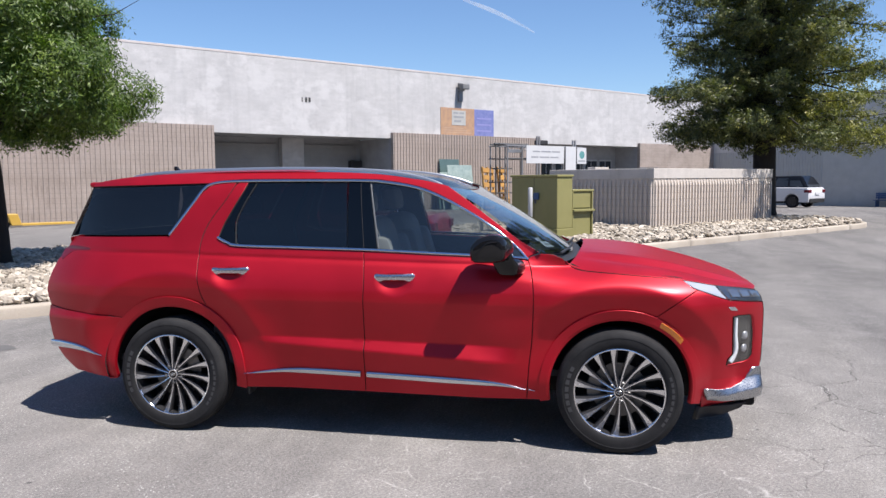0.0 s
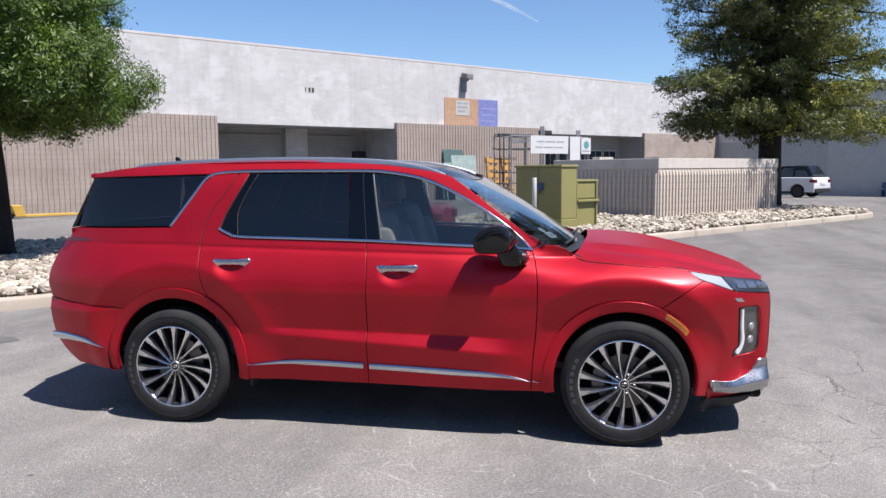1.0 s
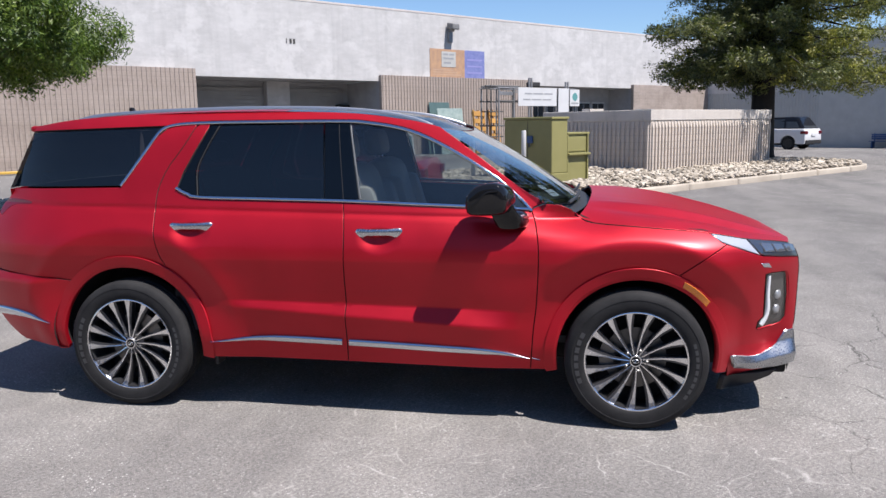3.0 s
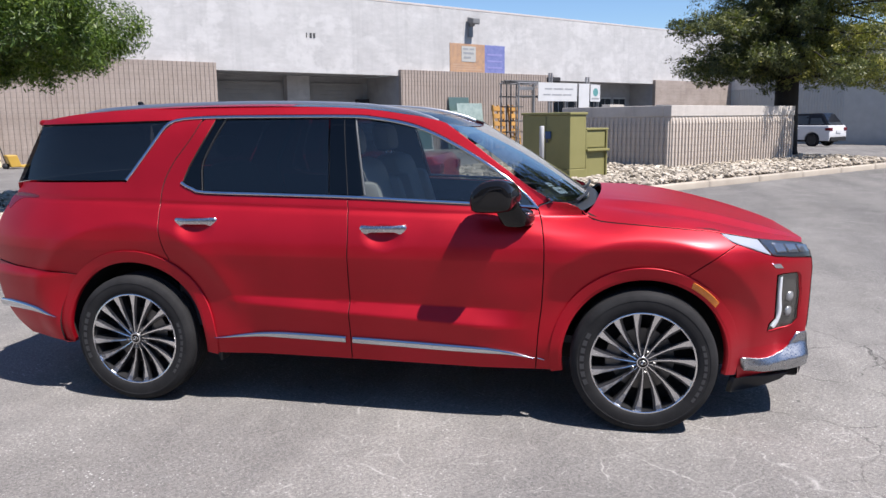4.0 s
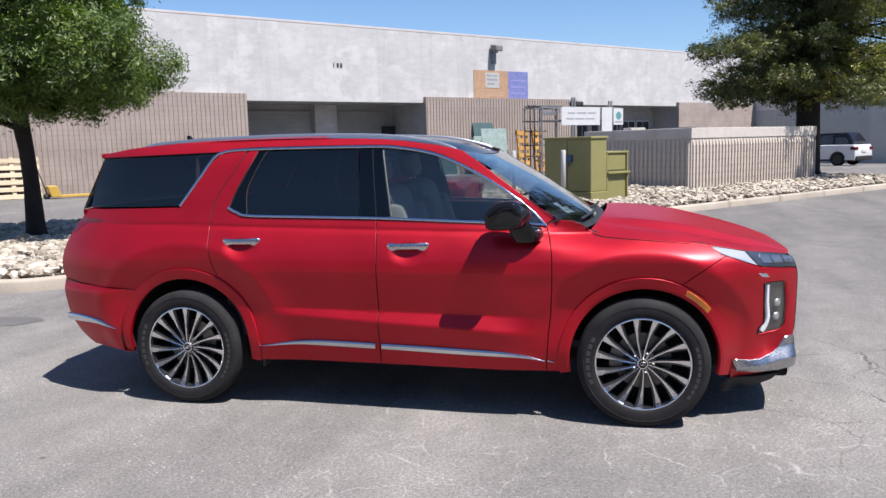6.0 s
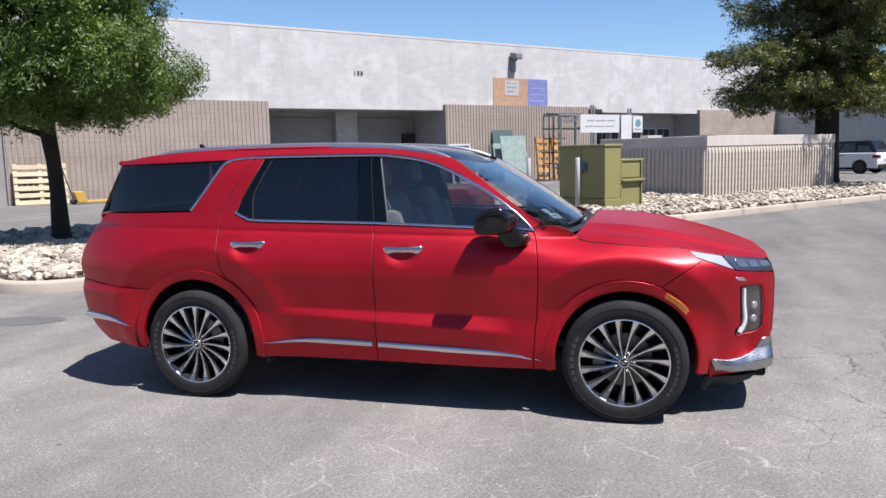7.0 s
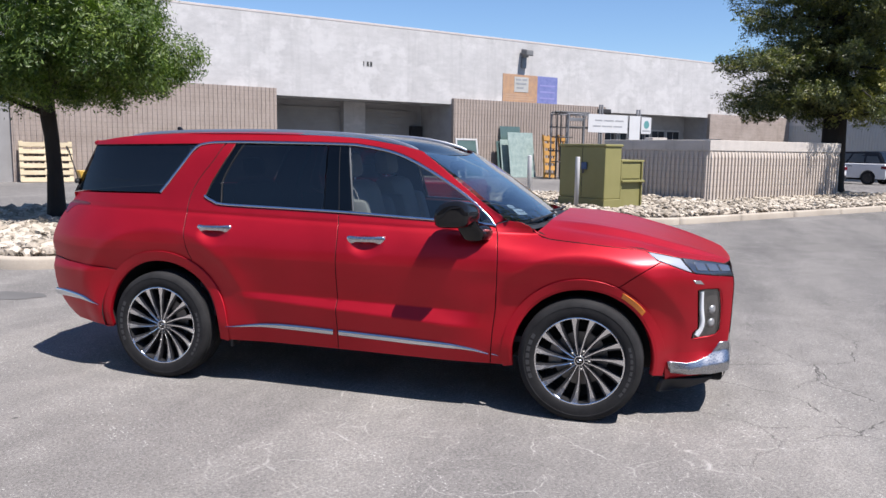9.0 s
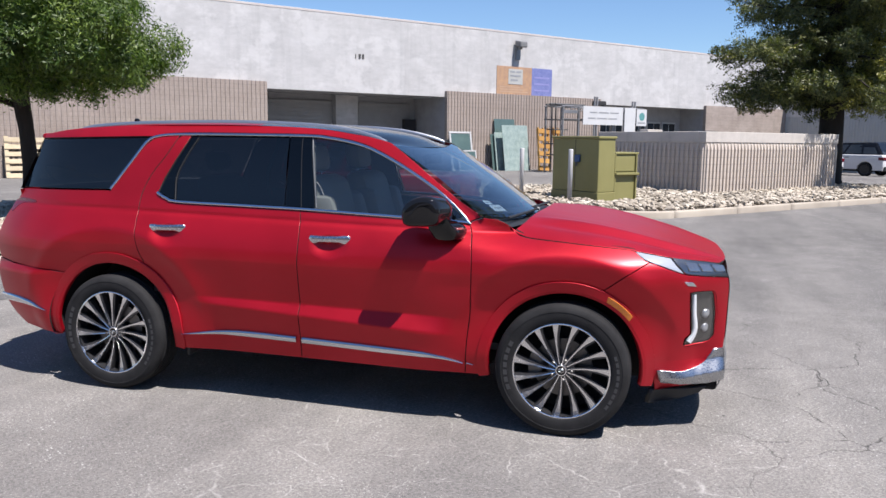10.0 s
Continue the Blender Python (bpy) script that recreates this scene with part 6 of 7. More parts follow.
# ---- top and ends of the body ----
def hood_z(x, y):
    mid = blend(x, (1.0, 1.212), (1.15, 1.207), (1.28, 1.201), (1.6, 1.163), (1.9, 1.092), (2.2, 1.005), (2.36, 0.945))
    rim_z = blend(x, (1.0, 1.19), (1.105, 1.165), (1.15, 1.124), (1.22, 1.098), (1.45, 1.083), (1.8, 1.050), (2.0, 1.014), (2.24, 0.975), (2.36, 0.935))
    rim_y = np.array([half_width(a, b) for a, b in zip(np.atleast_1d(x), np.atleast_1d(rim_z))])
    rim_y = np.clip(rim_y, 0.3, 2)
    s = np.clip(np.abs(y) / rim_y, 0, 1.05)
    ridge = 0.011 * np.exp(-((s - 0.66) / 0.05) ** 2) - 0.012 * np.exp(-((s - 0.79) / 0.05) ** 2) - 0.006 * step(0.6, 0.35, s)
    return rim_z + (mid - rim_z) * (1 - s ** 4.0) + ridge * step(1.12, 1.5, x) * (1 - 0.6 * step(2.0, 2.3, x))


def hood_fn(x, y):
    return np.stack([x, y, hood_z(x, y)], axis=1)


def build_top():
    edge = [(x, -float(half_width(x, z))) for x, z in smooth_line(HOOD_EDGE, 0.03)]
    lampline = [(x, -float(half_width(x, z)) + 0.002) for x, z in ((1.92, 1.033), (2.008, 1.016), (2.12, 1.0), (2.235, 0.978), (2.27, 0.97))]
    right = edge[1:] + lampline
    front = [(2.315, -0.40), (2.335, -0.2), (2.34, 0.0), (2.335, 0.2), (2.315, 0.40)]
    left = [(x, -y) for x, y in right[::-1]]
    cowl = [(1.14, 0.80), (1.19, 0.6), (1.215, 0.3), (1.22, 0.0), (1.215, -0.3), (1.19, -0.6), (1.14, -0.80)]
    skin("hood", joined(smooth_line(right, 0.03), smooth_line(front, 0.03), smooth_line(left, 0.03), smooth_line(cowl, 0.03)), hood_fn, P_RED, car, 0.018, rim=0.02, label="long creased hood")
    # black scuttle between hood and screen
    sheet("scuttle", lambda u, v: (1.02 + 0.19 * u - 0.08 * abs(2 * v - 1) ** 2, -0.78 + 1.56 * v, 1.158 - 0.012 * u), 4, 14, P_PLASTIC, car, "black plastic scuttle")
    for k, (y0, y1) in enumerate(((-0.70, 0.02), (-0.02, 0.66))):
        part("wiper", tubes(([(1.09, y0, 1.188), (1.135, (y0 + y1) / 2, 1.190), (1.145, y1, 1.185)], 0.009)), P_PLASTIC, car)

    # windscreen
    def screen(u, v):
        # u: foot to head, v: right to left
        s = 2 * v - 1
        foot = Vector((1.150 - 0.185 * s * s, 0.835 * s, 1.165 + 0.036 * s * s))
        head = Vector((0.450 - 0.075 * s * s, 0.705 * s, 1.578 + 0.030 * s * s))
        p = foot.lerp(head, u)
        p.z += 0.022 * math.sin(math.pi * u)
        return p
    sheet("windscreen", screen, 12, 24, P_SCREEN, car, "clear raked windscreen", flip=True)

    def band(u, v):
        p = screen(-0.01 + 0.06 * u, v)
        return p - Vector((0.004, 0, 0.006))
    sheet("screen_band", band, 3, 24, P_GLOSSBLACK, car)
    for v0, u0, w, h in ((0.122, 0.158, 0.050, 0.045), (0.130, 0.075, 0.085, 0.075)):
        st = sheet("sticker", lambda u, v, v0=v0, u0=u0, w=w, h=h: screen(u0 + h * u, v0 + w * v) - Vector((0.003, 0, 0.004)), 3, 3, P_STICKER, car, "small white windscreen sticker")
        sheet("print_bar", lambda u, v, v0=v0, u0=u0, w=w, h=h: screen(u0 + h * (0.42 + 0.16 * u), v0 + w * (0.2 + 0.6 * v)) - Vector((0.002, 0, 0.003)), 2, 2, M_GREYINK, st)
    # roof: dark glass front, red behind
    ridge = ((-2.30, 1.628), (-2.16, 1.665), (-1.9, 1.706), (-1.4, 1.738), (-0.9, 1.746), (-0.4, 1.738), (0.0, 1.706), (0.2, 1.672), (0.45, 1.582))

    def roof(x, v):
        s = 2 * v - 1
        y = s * float(blend(x, (-2.2, 0.60), (-1.4, 0.622), (-0.8, 0.620), (-0.2, 0.640), (0.17, 0.678), (0.45, 0.71)))
        x2 = x - (0.078 * s * s) * float(step(0.0, 0.45, x))
        edge = float(blend(x, (-2.3, 1.60), (-2.16, 1.640), (-1.88, 1.684), (-1.39, 1.710), (-0.82, 1.716), (-0.18, 1.698), (0.17, 1.658), (0.38, 1.605), (0.45, 1.600)))
        mid = float(blend(x, *ridge))
        return Vector((x2, y, edge + (mid - edge) * (1 - abs(s) ** 2.5)))
    sheet("roof_glass", lambda u, v: roof(-0.55 + 0.995 * u, v), 26, 20, P_ROOFGLASS, car, "black glass roof panel", flip=True)
    sheet("roof_panel", lambda u, v: roof(-2.18 + 1.628 * u, v), 26, 20, P_RED, car, "red rear roof panel", flip=True)
    sheet("headliner", lambda u, v: roof(-2.1 + 2.45 * u, v) - Vector((0, 0, 0.045)), 20, 12, P_HEADLINER, car)
    bm = boxes((-0.035, 0.035, -0.02, 0.02, 0, 0.065), bevel=0.012)
    for v in bm.verts:
        if v.co.z > 0.03:
            v.co.x = v.co.x * 0.35 - 0.03
    fin = part("antenna_fin", bm, P_GLOSSBLACK, car, "black fin antenna")
    fin.location = (-1.87, 0, 1.705)

    # nose and tail faces between the two sides
    def face(nose, z0, z1, y, bulge):
        def fn(u, v):
            z = z0 + (z1 - z0) * u
            s = 2 * v - 1
            ye = y if nose else tail_y(z) + 0.003 if z < 1.262 else 0.735 - (z - 1.262) * 0.36
            x = reach_x(z, ye, nose) if z < 1.262 or nose else -2.315 + (z - 1.27) * 0.32
            return Vector((x + (1 if nose else -1) * bulge * (1 - abs(s) ** 2.2), ye * s, z))
        return fn
    sheet("grille", face(True, 0.50, 0.925, 0.558, 0.025), 10, 16, plain("dark_chrome_mesh", (0.20, 0.21, 0.23), 0.25, 0.9), car, "dark chrome grille")
    sheet("nose_blade", face(True, 0.30, 0.497, 0.585, 0.07), 8, 16, P_SATIN, car, "satin chrome blade across the nose")
    sheet("nose_lower", face(True, 0.245, 0.299, 0.585, 0.07), 8, 16, P_PLASTIC, car)
    sheet("tailgate", face(False, 0.80, 1.27, 0.803, 0.13), 12, 18, P_RED, car, "red tailgate", flip=True)
    sheet("tail_bumper", face(False, 0.34, 0.797, 0.803, 0.14), 10, 18, P_RED, car, "red rear bumper face", flip=True)
    sheet("rear_window", face(False, 1.275, 1.62, 0.80, 0.10), 8, 18, P_PRIVACY, car, "dark rear window", flip=True)
    part("spoiler", boxes((-2.28, -2.14, -0.55, 0.55, 1.612, 1.652), bevel=0.018), P_RED, car, "red roof spoiler")
    # floor and chassis, with an unseen box in the nose added to block sunlight
    part("underbody", boxes((-0.95, 0.98, -0.80, 0.80, 0.29, 0.44), (-2.32, -1.93, -0.64, 0.64, 0.36, 0.60), (1.93, 2.30, -0.56, 0.56, 0.22, 0.5), (2.22, 2.33, -0.40, 0.40, 0.23, 0.5), (-1.95, 1.95, -0.55, 0.55, 0.26, 0.45), bevel=0.02), P_LINING_GAP, car)
    part("mud_flap", boxes((-0.965, -0.945, -0.86, -0.76, 0.24, 0.33), bevel=0.006), P_PLASTIC, car)


def wheel(m, phase, lug, spin):
    """Tyre and alloy wheel with fifteen machined spokes; local -y faces out."""
    w = part("wheel", lathe_bm([(0.262, -0.106), (0.268, -0.112), (0.272, -0.110), (0.272, -0.100), (0.262, -0.096), (0.258, -0.05), (0.255, 0.10), (0.27, 0.105)], 72), P_ALLOYDARK, car, "alloy wheel with machined spokes", smooth=True)
    w.matrix_local = m
    lathe("rim_ring", [(0.2605, -0.1005), (0.262, -0.1125), (0.2655, -0.1145), (0.270, -0.1130), (0.2705, -0.108)], P_MACHINED, w, 96)
    tyre = lathe("tyre", [(0.264, -0.098), (0.270, -0.112), (0.280, -0.118), (0.298, -0.1215), (0.315, -0.1225), (0.332, -0.1215), (0.334, -0.1230), (0.340, -0.1225), (0.348, -0.118), (0.358, -0.1135), (0.366, -0.106), (0.372, -0.096), (0.375, -0.082), (0.3755, -0.072), (0.367, -0.069), (0.367, -0.061), (0.376, -0.058), (0.376, -0.032), (0.367, -0.029), (0.367, -0.021), (0.376, -0.018), (0.376, 0.018), (0.367, 0.021), (0.367, 0.029), (0.376, 0.032), (0.376, 0.070), (0.372, 0.096), (0.355, 0.115), (0.31, 0.122), (0.268, 0.105)], P_RUBBER, w, 96, "black road tyre", 0.7)
    for a0, a1, r0, r1, cells in ((150, 205, 0.300, 0.322, 7), (-38, 22, 0.303, 0.319, 9)):
        for k in range(cells):
            b0 = radians(a0 + (a1 - a0) * (k + 0.12) / cells)
            b1 = radians(a0 + (a1 - a0) * (k + 0.82) / cells)
            bm = bmesh.new()
            for s in range(3):
                c0, c1 = b0 + (b1 - b0) * s / 3, b0 + (b1 - b0) * (s + 1) / 3
                quad = [bm.verts.new((r * math.cos(c), -0.1232, r * math.sin(c))) for r, c in ((r0, c0), (r1, c0), (r1, c1), (r0, c1))]
                bm.faces.new(quad)
            part("raised_mark", bm, P_MARK, tyre)
    n = 15
    for k in range(n):
        th = radians(phase + 360 * k / n)

        def at(r, off, y, th=th):
            a = th + radians(7.0) * (0.26 - r) / 0.2
            return Vector((r * math.cos(a) - off * math.sin(a), y, r * math.sin(a) + off * math.cos(a)))
        rs = [0.036, 0.08, 0.14, 0.20, 0.24, 0.2635]
        wide = [0.010, 0.014, 0.021, 0.032, 0.042, 0.046]
        face_w = [0.005, 0.0055, 0.0075, 0.015, 0.027, 0.034]
        ys = [-0.088, -0.086, -0.084, -0.088, -0.094, -0.100]
        bm = bmesh.new()
        rows = [[bm.verts.new(at(r, o, y + dy)) for o, dy in ((-b * 0.55, 0.045), (-b * 0.5, 0.006), (b * 0.5, 0.006), (b * 0.55, 0.045))] for r, b, y in zip(rs, wide, ys)]
        for a, b in zip(rows, rows[1:]):
            for j in range(3):
                bm.faces.new((a[j], a[j + 1], b[j + 1], b[j]))
        bmesh.ops.recalc_face_normals(bm, faces=bm.faces[:])
        sp = part("spoke", bm, P_ALLOYDARK, w, smooth=True, crease=0.4)
        bm = bmesh.new()
        rows = [[bm.verts.new(at(r, o + b * 0.12, y + dy)) for o, dy in ((-f * 0.5, 0.008), (-f * 0.5, 0.0), (f * 0.5, -0.002), (f * 0.5, 0.008))] for r, b, f, y in zip(rs, wide, face_w, ys)]
        for a, b in zip(rows, rows[1:]):
            for j in range(3):
                bm.faces.new((a[j], a[j + 1], b[j + 1], b[j]))
        bmesh.ops.recalc_face_normals(bm, faces=bm.faces[:])
        part("machined_face", bm, P_MACHINED, sp, "bright machined spoke face")
    lathe("hub", [(0.0, -0.080), (0.05, -0.080), (0.074, -0.074), (0.078, -0.03), (0.078, 0.02)], P_ALLOYDARK, w, 40)
    for k in range(5):
        a = radians(lug + 72 * k)
        bm = bmesh.new()
        c = Vector((0.0575 * math.cos(a), -0.076, 0.0575 * math.sin(a)))
        tube(bm, [c, c + Vector((0, -0.014, 0)), c + Vector((0, -0.018, 0))], [0.0115, 0.0105, 0.006], 6)
        part("wheel_nut", bm, P_DISC, w)
    cap = lathe("centre_cap", [(0.0, -0.0965), (0.022, -0.0965), (0.024, -0.094)], P_GLOSSBLACK, w, 36)
    lathe("cap_ring", [(0.0235, -0.088), (0.025, -0.0985), (0.030, -0.0985), (0.034, -0.090)], P_MACHINED, w, 40)
    bm = bmesh.new()
    ring = [(0.016 * math.cos(a), -0.0985, 0.010 * math.sin(a)) for a in np.linspace(0, 2 * math.pi, 25)]
    tube(bm, ring, 0.0016, 6)
    tube(bm, [(-0.006, -0.0985, -0.007), (0.006, -0.0985, 0.007)], 0.0022, 6)
    part("oval_badge", bm, P_MACHINED, cap, "plain oval badge")
    lathe("brake_disc", [(0.07, -0.02), (0.165, -0.02), (0.165, 0.005), (0.07, 0.005)], P_DISC, w, 48)
    cal = bmesh.new()
    for k in range(6):
        a0, a1 = radians(spin + 9 * k), radians(spin + 9 * (k + 1))
        ids = [cal.verts.new((r * math.cos(a), y, r * math.sin(a))) for y in (-0.05, 0.03) for r, a in ((0.115, a0), (0.19, a0), (0.19, a1), (0.115, a1))]
        for f in ((0, 1, 2, 3), (7, 6, 5, 4), (0, 4, 5, 1), (1, 5, 6, 2), (2, 6, 7, 3), (3, 7, 4, 0)):
            cal.faces.new([ids[i] for i in f])
    bmesh.ops.remove_doubles(cal, verts=cal.verts[:], dist=1e-5)
    part("brake_caliper", cal, P_DISC, w)
    lathe("back_plate", [(0.0, 0.03), (0.254, 0.03), (0.254, 0.09)], P_LINING_GAP, w, 40)
    return w


def lathe_bm(profile, segments):
    bm = bmesh.new()
    rings = []
    for k in range(segments):
        a = 2 * math.pi * k / segments
        rings.append([bm.verts.new((r * math.cos(a), y, r * math.sin(a))) for r, y in profile])
    for k in range(segments):
        a, b = rings[k], rings[(k + 1) % segments]
        for j in range(len(profile) - 1):
            bm.faces.new((a[j], a[j + 1], b[j + 1], b[j]))
    bmesh.ops.recalc_face_normals(bm, faces=bm.faces[:])
    return bm


# ---- cabin ----
def cushion(bm, x0, x1, y0, y1, z0, z1, tilt=0.0, bevel=0.05):
    made = len(bm.verts)
    box(bm, x0, x1, y0, y1, z0, z1, bevel)
    bm.verts.ensure_lookup_table()
    for v in bm.verts[made:]:
        v.co.x -= tilt * (v.co.z - z0)


def build_cabin():
    for y in (-0.39, 0.39):
        bm = bmesh.new()
        cushion(bm, -0.05, 0.48, y - 0.27, y + 0.27, 0.66, 0.86)
        part("seat_cushion", bm, P_SEAT, car, "pale grey leather seat", smooth=True)
        bm = bmesh.new()
        cushion(bm, -0.12, 0.06, y - 0.26, y + 0.26, 0.78, 1.40, 0.30, 0.07)
        for s in (-1, 1):
            cushion(bm, -0.09, 0.11, y + s * 0.24 - 0.05, y + s * 0.24 + 0.05, 0.80, 1.28, 0.30, 0.04)
        back = part("seat_back", bm, P_SEAT, car, "pale grey leather seat back with side bolsters", smooth=True)
        bm = bmesh.new()
        cushion(bm, -0.32, -0.19, y - 0.14, y + 0.14, 1.42, 1.60, 0.15, 0.05)
        part("headrest", bm, P_SEAT, back, smooth=True)
        part("headrest_post", tubes(([(-0.24, y - 0.06, 1.36), (-0.26, y - 0.06, 1.46)], 0.007), ([(-0.24, y + 0.06, 1.36), (-0.26, y + 0.06, 1.46)], 0.007)), P_CHROME, back)
    for y in (-0.40, 0.40):
        bm = bmesh.new()
        cushion(bm, -1.25, -0.72, y - 0.28, y + 0.28, 0.62, 0.82)
        part("seat_cushion", bm, P_SEAT, car, smooth=True)
        bm = bmesh.new()
        cushion(bm, -1.35, -1.18, y - 0.28, y + 0.28, 0.74, 1.34, 0.3, 0.07)
        back = part("seat_back", bm, P_SEAT, car, smooth=True)
        bm = bmesh.new()
        cushion(bm, -1.50, -1.40, y - 0.13, y + 0.13, 1.38, 1.53, 0.15, 0.045)
        part("headrest", bm, P_SEAT, back, smooth=True)
    bm = bmesh.new()
    box(bm, 0.55, 1.12, -0.80, 0.80, 0.75, 1.10, 0.06)
    for v in bm.verts:
        if v.co.x > 0.9 and v.co.z > 0.9:
            v.co.z += 0.05
    part("dashboard", bm, P_TRIM, car, "dark dashboard", smooth=True)
    part("console", boxes((-0.35, 0.6, -0.12, 0.12, 0.5, 0.86), bevel=0.03), P_TRIM, car)
    bm = bmesh.new()
    pts = []
    for a in np.linspace(0, 2 * math.pi, 29):
        pts.append((0.42 + 0.10 * math.sin(a) * 0.9, 0.39 + 0.185 * math.cos(a), 1.02 + 0.165 * math.sin(a)))
    tube(bm, pts, 0.016, 8, False)
    tube(bm, [(0.42, 0.22, 1.02), (0.42, 0.56, 1.02)], 0.02, 8)
    tube(bm, [(0.42, 0.39, 1.02), (0.62, 0.39, 0.96)], 0.035, 8)
    part("steering_wheel", bm, P_TRIM, car, smooth=True)
    part("floor_pan", boxes((-2.2, 1.1, -0.82, 0.82, 0.43, 0.47)), P_TRIM, car)
    part("load_cover", boxes((-2.1, -1.6, -0.7, 0.7, 0.95, 0.98), bevel=0.01), P_TRIM, car)
    bm = bmesh.new()
    box(bm, 0.40, 0.46, -0.13, 0.13, 1.47, 1.54, 0.02)
    part("rear_view_mirror", bm, P_GLOSSBLACK, car)


for s in (-1, 1):
    build_side(s)
build_top()
build_cabin()
wheel(pose(1.45, -0.852, HUB), 1.0, -5.0, 150)
wheel(pose(-1.45, -0.852, HUB), 16.5, -20.0, 20)
wheel(pose(1.45, 0.852, HUB, 0, 0, 180), 4.0, 0.0, 20)
wheel(pose(-1.45, 0.852, HUB, 0, 0, 180), 12.0, 0.0, 150)


# ---- other parked cars ----
def parked_car(name, m, paint, label, length=4.8, belt=1.12, high=1.78, nose=1.0, rims=P_ALLOYDARK, boot=0.25, cabin_paint=None, deck=0.0, plate=True):
    """A plain parked car: body with arches, cabin with dark glass, wheels, lamps. Local x points ahead."""
    root = thing(name, m, label, "car")
    h = length / 2
    ax, r = (-h + 0.95, h - 0.92), 0.40
    prof = [(-h + 0.05, 0.32), (-h, 0.55), (-h + 0.03, belt - 0.12), (-h + 0.12, belt)]
    prof += [(0.9, belt), (h - 0.25, nose - 0.02), (h - 0.05, nose - 0.18), (h, 0.55), (h - 0.05, 0.28)]
    for c in ax[::-1]:
        prof += [(c + r * math.cos(a), 0.36 + r * math.sin(a)) for a in np.linspace(0, math.pi, 13)]
    prof.append((ax[0] - r, 0.32))
    bm = bmesh.new()
    f = bm.faces.new([bm.verts.new((x, -0.95, z)) for x, z in prof])
    ext = bmesh.ops.extrude_face_region(bm, geom=[f])
    for v in ext["geom"]:
        if isinstance(v, bmesh.types.BMVert):
            v.co.y = 0.95
    bmesh.ops.recalc_face_normals(bm, faces=bm.faces[:])
    rim = [e for e in bm.edges if abs(e.verts[0].co.y - e.verts[1].co.y) < 1e-6 and e.verts[0].co.z > 0.45]
    bmesh.ops.bevel(bm, geom=rim, offset=0.07, segments=3, profile=0.6, affect="EDGES")
    body = part("body", bm, paint, root, smooth=True)
    bm = bmesh.new()
    top = (-h + 0.15 + boot + deck, 0.25)
    foot = (-h + 0.10 + deck, 1.05)
    v = [bm.verts.new(p) for p in ((foot[0], -0.86, belt - 0.03), (foot[1], -0.86, belt - 0.03), (foot[1], 0.86, belt - 0.03), (foot[0], 0.86, belt - 0.03), (top[0], -0.64, high), (top[1], -0.64, high - 0.04), (top[1], 0.64, high - 0.04), (top[0], 0.64, high))]
    for q in ((0, 1, 5, 4), (1, 2, 6, 5), (2, 3, 7, 6), (3, 0, 4, 7), (4, 5, 6, 7), (3, 2, 1, 0)):
        bm.faces.new([v[i] for i in q])
    bmesh.ops.bevel(bm, geom=[e for e in bm.edges if max(a.co.z for a in e.verts) > belt], offset=0.07, segments=3, affect="EDGES")
    bmesh.ops.recalc_face_normals(bm, faces=bm.faces[:])
    cabin = part("cabin", bm, cabin_paint or paint, root, smooth=True)
    for y in (-1, 1):
        for a0, a1 in ((0.07, 0.30), (0.34, 0.60), (0.64, 0.93)):
            bm = bmesh.new()
            pts = []
            for a, t in ((a0, 0.12), (a1, 0.12), (a1 - 0.02 * (a1 > 0.9), 0.84), (a0 + 0.02 * (a0 < 0.1), 0.84)):
                x0, x1 = foot[0] + (foot[1] - foot[0]) * a, top[0] + (top[1] - top[0]) * a
                pts.append((x0 + (x1 - x0) * t, y * (0.86 - 0.22 * t + 0.006), belt - 0.03 + (high - belt) * t))
            bm.faces.new([bm.verts.new(p) for p in pts])
            part("side_window", bm, M_WINDARK, cabin)
    for x_foot, x_top, sgn in ((foot[0], top[0], -1), (foot[1], top[1], 1)):
        bm = bmesh.new()
        bm.faces.new([bm.verts.new((x_foot + (x_top - x_foot) * t + sgn * 0.006, y * (0.78 - 0.2 * t), belt - 0.03 + (high - belt) * t)) for t, y in ((0.12, -1), (0.12, 1), (0.88, 1), (0.88, -1))])
        part("end_window", bm, M_WINDARK, cabin)
    for y in (-1, 1):
        part("tail_lamp", boxes((-h - 0.01, -h + 0.28, y * 0.80 - 0.16, y * 0.80 + 0.16, belt - 0.28, belt - 0.12), bevel=0.02), P_TAIL, body)
        part("headlamp", boxes((h - 0.32, h - 0.05, y * 0.72 - 0.2, y * 0.72 + 0.2, nose - 0.30, nose - 0.16), bevel=0.03), P_LAMP, body)
        for z in (0.86,):
            for x in (-0.62, 0.42):
                part("door_handle", boxes((x, x + 0.2, y * 0.965 - 0.015, y * 0.965 + 0.015, belt - 0.16, belt - 0.13), bevel=0.006), P_PLASTIC, body)
    part("rear_bumper", boxes((-h - 0.04, -h + 0.2, -0.86, 0.86, 0.30, 0.52), bevel=0.04), P_PLASTIC, body)
    if plate:
        part("plate_bar", boxes((-h - 0.03, -h - 0.005, -0.24, 0.24, 0.72, 0.86), bevel=0.004), M_BANNER, body)
    part("underbody", boxes((-h + 0.3, h - 0.3, -0.7, 0.7, 0.25, 0.5)), P_LINING_GAP, root)
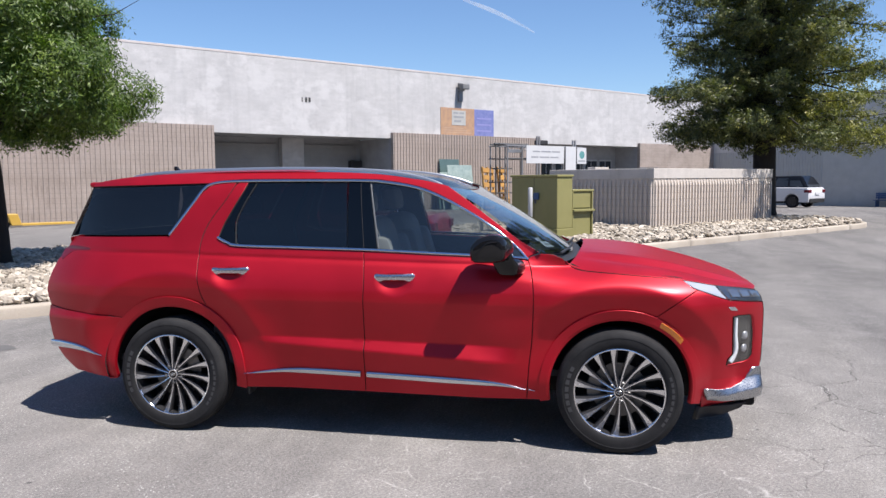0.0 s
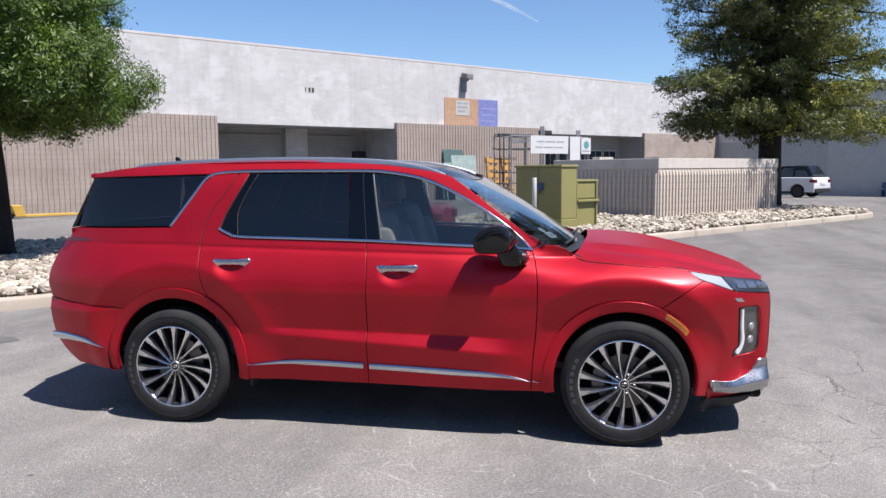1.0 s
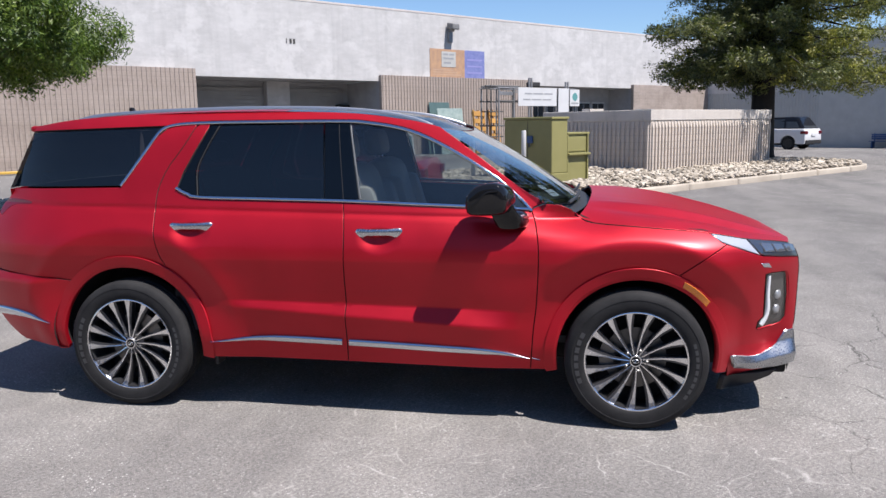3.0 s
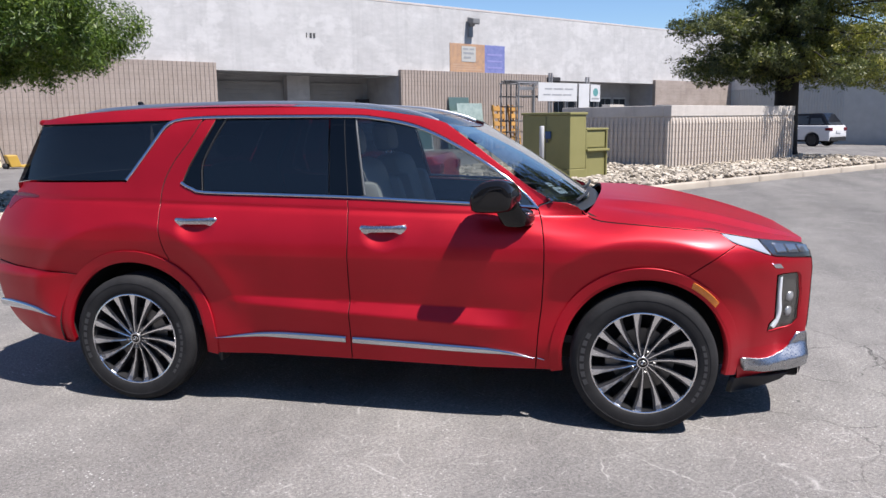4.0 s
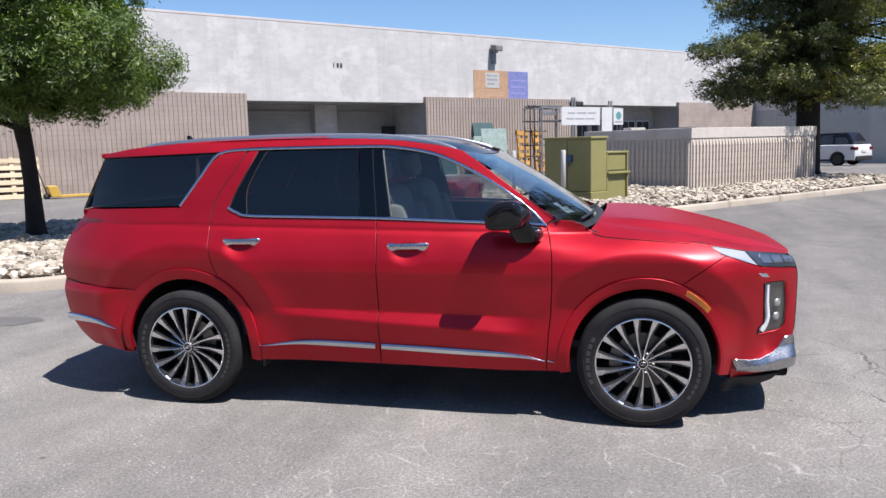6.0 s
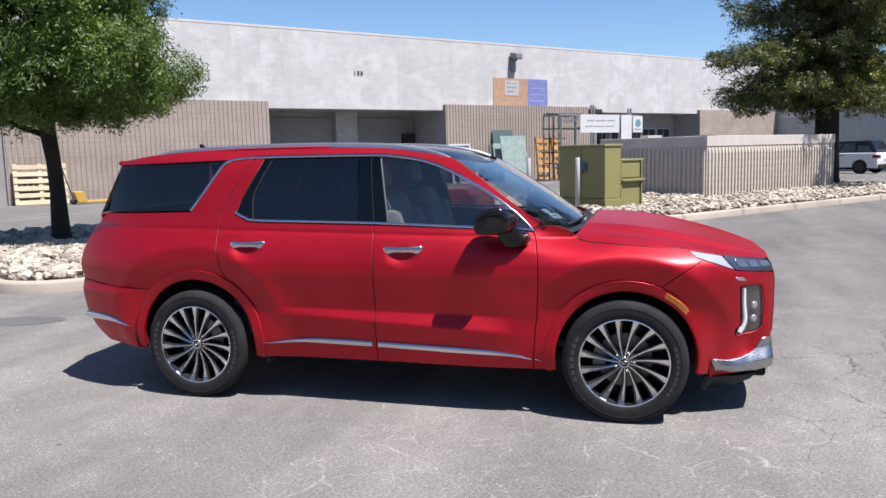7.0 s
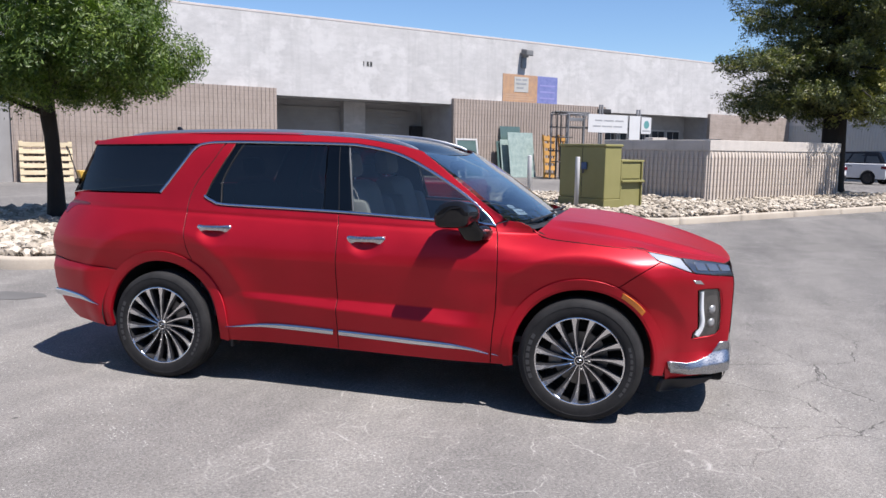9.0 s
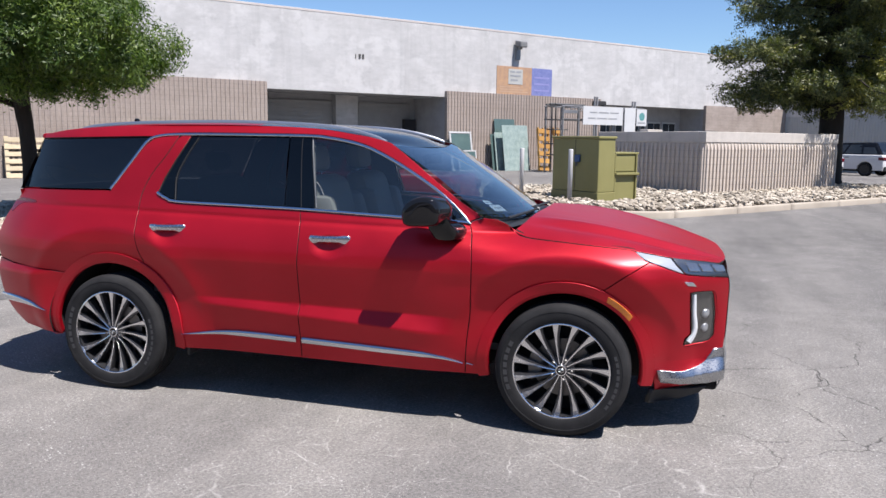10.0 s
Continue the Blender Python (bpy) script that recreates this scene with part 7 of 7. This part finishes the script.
    for x in ax:
        for y in (-1, 1):
            w = part("wheel", lathe_bm([(0.235, 0.0), (0.25, -0.10), (0.30, -0.118), (0.345, -0.105), (0.36, -0.08), (0.36, 0.10), (0.25, 0.11)], 32), P_RUBBER, root, smooth=True)
            w.matrix_local = pose(x, y * 0.845, 0.36, 0, 0, 0 if y < 0 else 180)
            lathe("rim", [(0.0, -0.075), (0.06, -0.085), (0.10, -0.07), (0.22, -0.08), (0.245, -0.10)], rims, w, 24)
            for k in range(5):
                bm = boxes((0.05, 0.235, -0.095, -0.078, -0.022, 0.022))
                sp = part("spoke", bm, rims, w)
                sp.matrix_local = pose(0, 0, 0, 0, 72 * k, 0)
    return root


P_WHITEPAINT = plain("white_car_paint", (0.60, 0.60, 0.61), 0.3, 0.0, 0.8, 0.02)
P_REDPAINT = plain("plain_red_car_paint", (0.20, 0.006, 0.011), 0.35, 0.0, 0.6, 0.05)
parked_car("parked_suv", yard(39.5, 17.85, -0.02, 90), P_WHITEPAINT, "white SUV with black roof parked by the grey wing", 4.85, 1.12, 1.76, 1.05, P_PLASTIC, 0.42, P_GLOSSBLACK)
parked_car("parked_hatchback", yard(35.0, 18.3, 0, 90), P_WHITEPAINT, "white car parked behind the conifer trunk", 4.5, 1.05, 1.55, 0.95, P_ALLOYDARK, 0.4)
parked_car("parked_crossover", pose(-3.78, 8.47, 0, 0, 0, 180), P_REDPAINT, "plain red pickup-like car parked across the lane", 4.9, 1.03, 1.72, 1.0, P_ALLOYDARK, 0.12, None, 1.35, False)


# ---- a thin vapour trail high in the sky ----
TRAIL = ((-452, 2887, 656), (-196, 2939, 538))


def build_trail():
    mat, nt, b = blank("vapour", 1.0)
    b.inputs["Base Color"].default_value = (0.8, 0.8, 0.8, 1)
    b.inputs["Specular IOR Level"].default_value = 0.0
    fade = noisy(nt, coords(nt, (0.004, 0.004, 0.004)), 3.0, 4)
    nt.links.new(ramp(nt, fade, [(0.3, (0.12, 0.12, 0.12)), (0.7, (0.5, 0.5, 0.5))]), b.inputs["Alpha"])
    bm = bmesh.new()
    a, c = TRAIL
    n = 24
    rows = []
    for k in range(n + 1):
        t = k / n
        p = Vector(a).lerp(Vector(c), t) + Vector((0, 0, 9 * math.sin(math.pi * t)))
        w = 2.5 + 6 * math.sin(math.pi * min(t * 0.9 + 0.1, 1))
        rows.append([bm.verts.new(p + Vector((0, 0, w))), bm.verts.new(p - Vector((0, 0, w)))])
    for r, s in zip(rows, rows[1:]):
        bm.faces.new((r[0], r[1], s[1], s[0]))
    ob = part("vapour_trail", bm, mat)
    tagged(ob, "thin white vapour trail in the clear sky", "cloud", kind="structure")


build_trail()


# ---- planting beds and their stones ----
bed, outline = build_island("planting_bed", "kerbed bed of river stones under the broadleaf tree", -2.35, 1.7, 6.0, 14.2, (0.9, 0.9, 0.9, 0.9))
scatter_stones(bed, outline, (-2.3, 1.7, 6.0, 14.2), 3600, 300, 0.09, 0.19, 31)
bed, outline = build_island("planting_bed", "kerbed bed of river stones round the block enclosure", 9.7, 25.6, 6.25, 14.4, (1.5, 2.8, 1.5, 1.5))
scatter_stones(bed, outline, (9.7, 25.6, 6.25, 14.4), 8200, 300, 0.08, 0.18, 32, ((16.1, 23.2, 9.4, 13.7), (11.05, 13.1, 8.55, 10.7)))
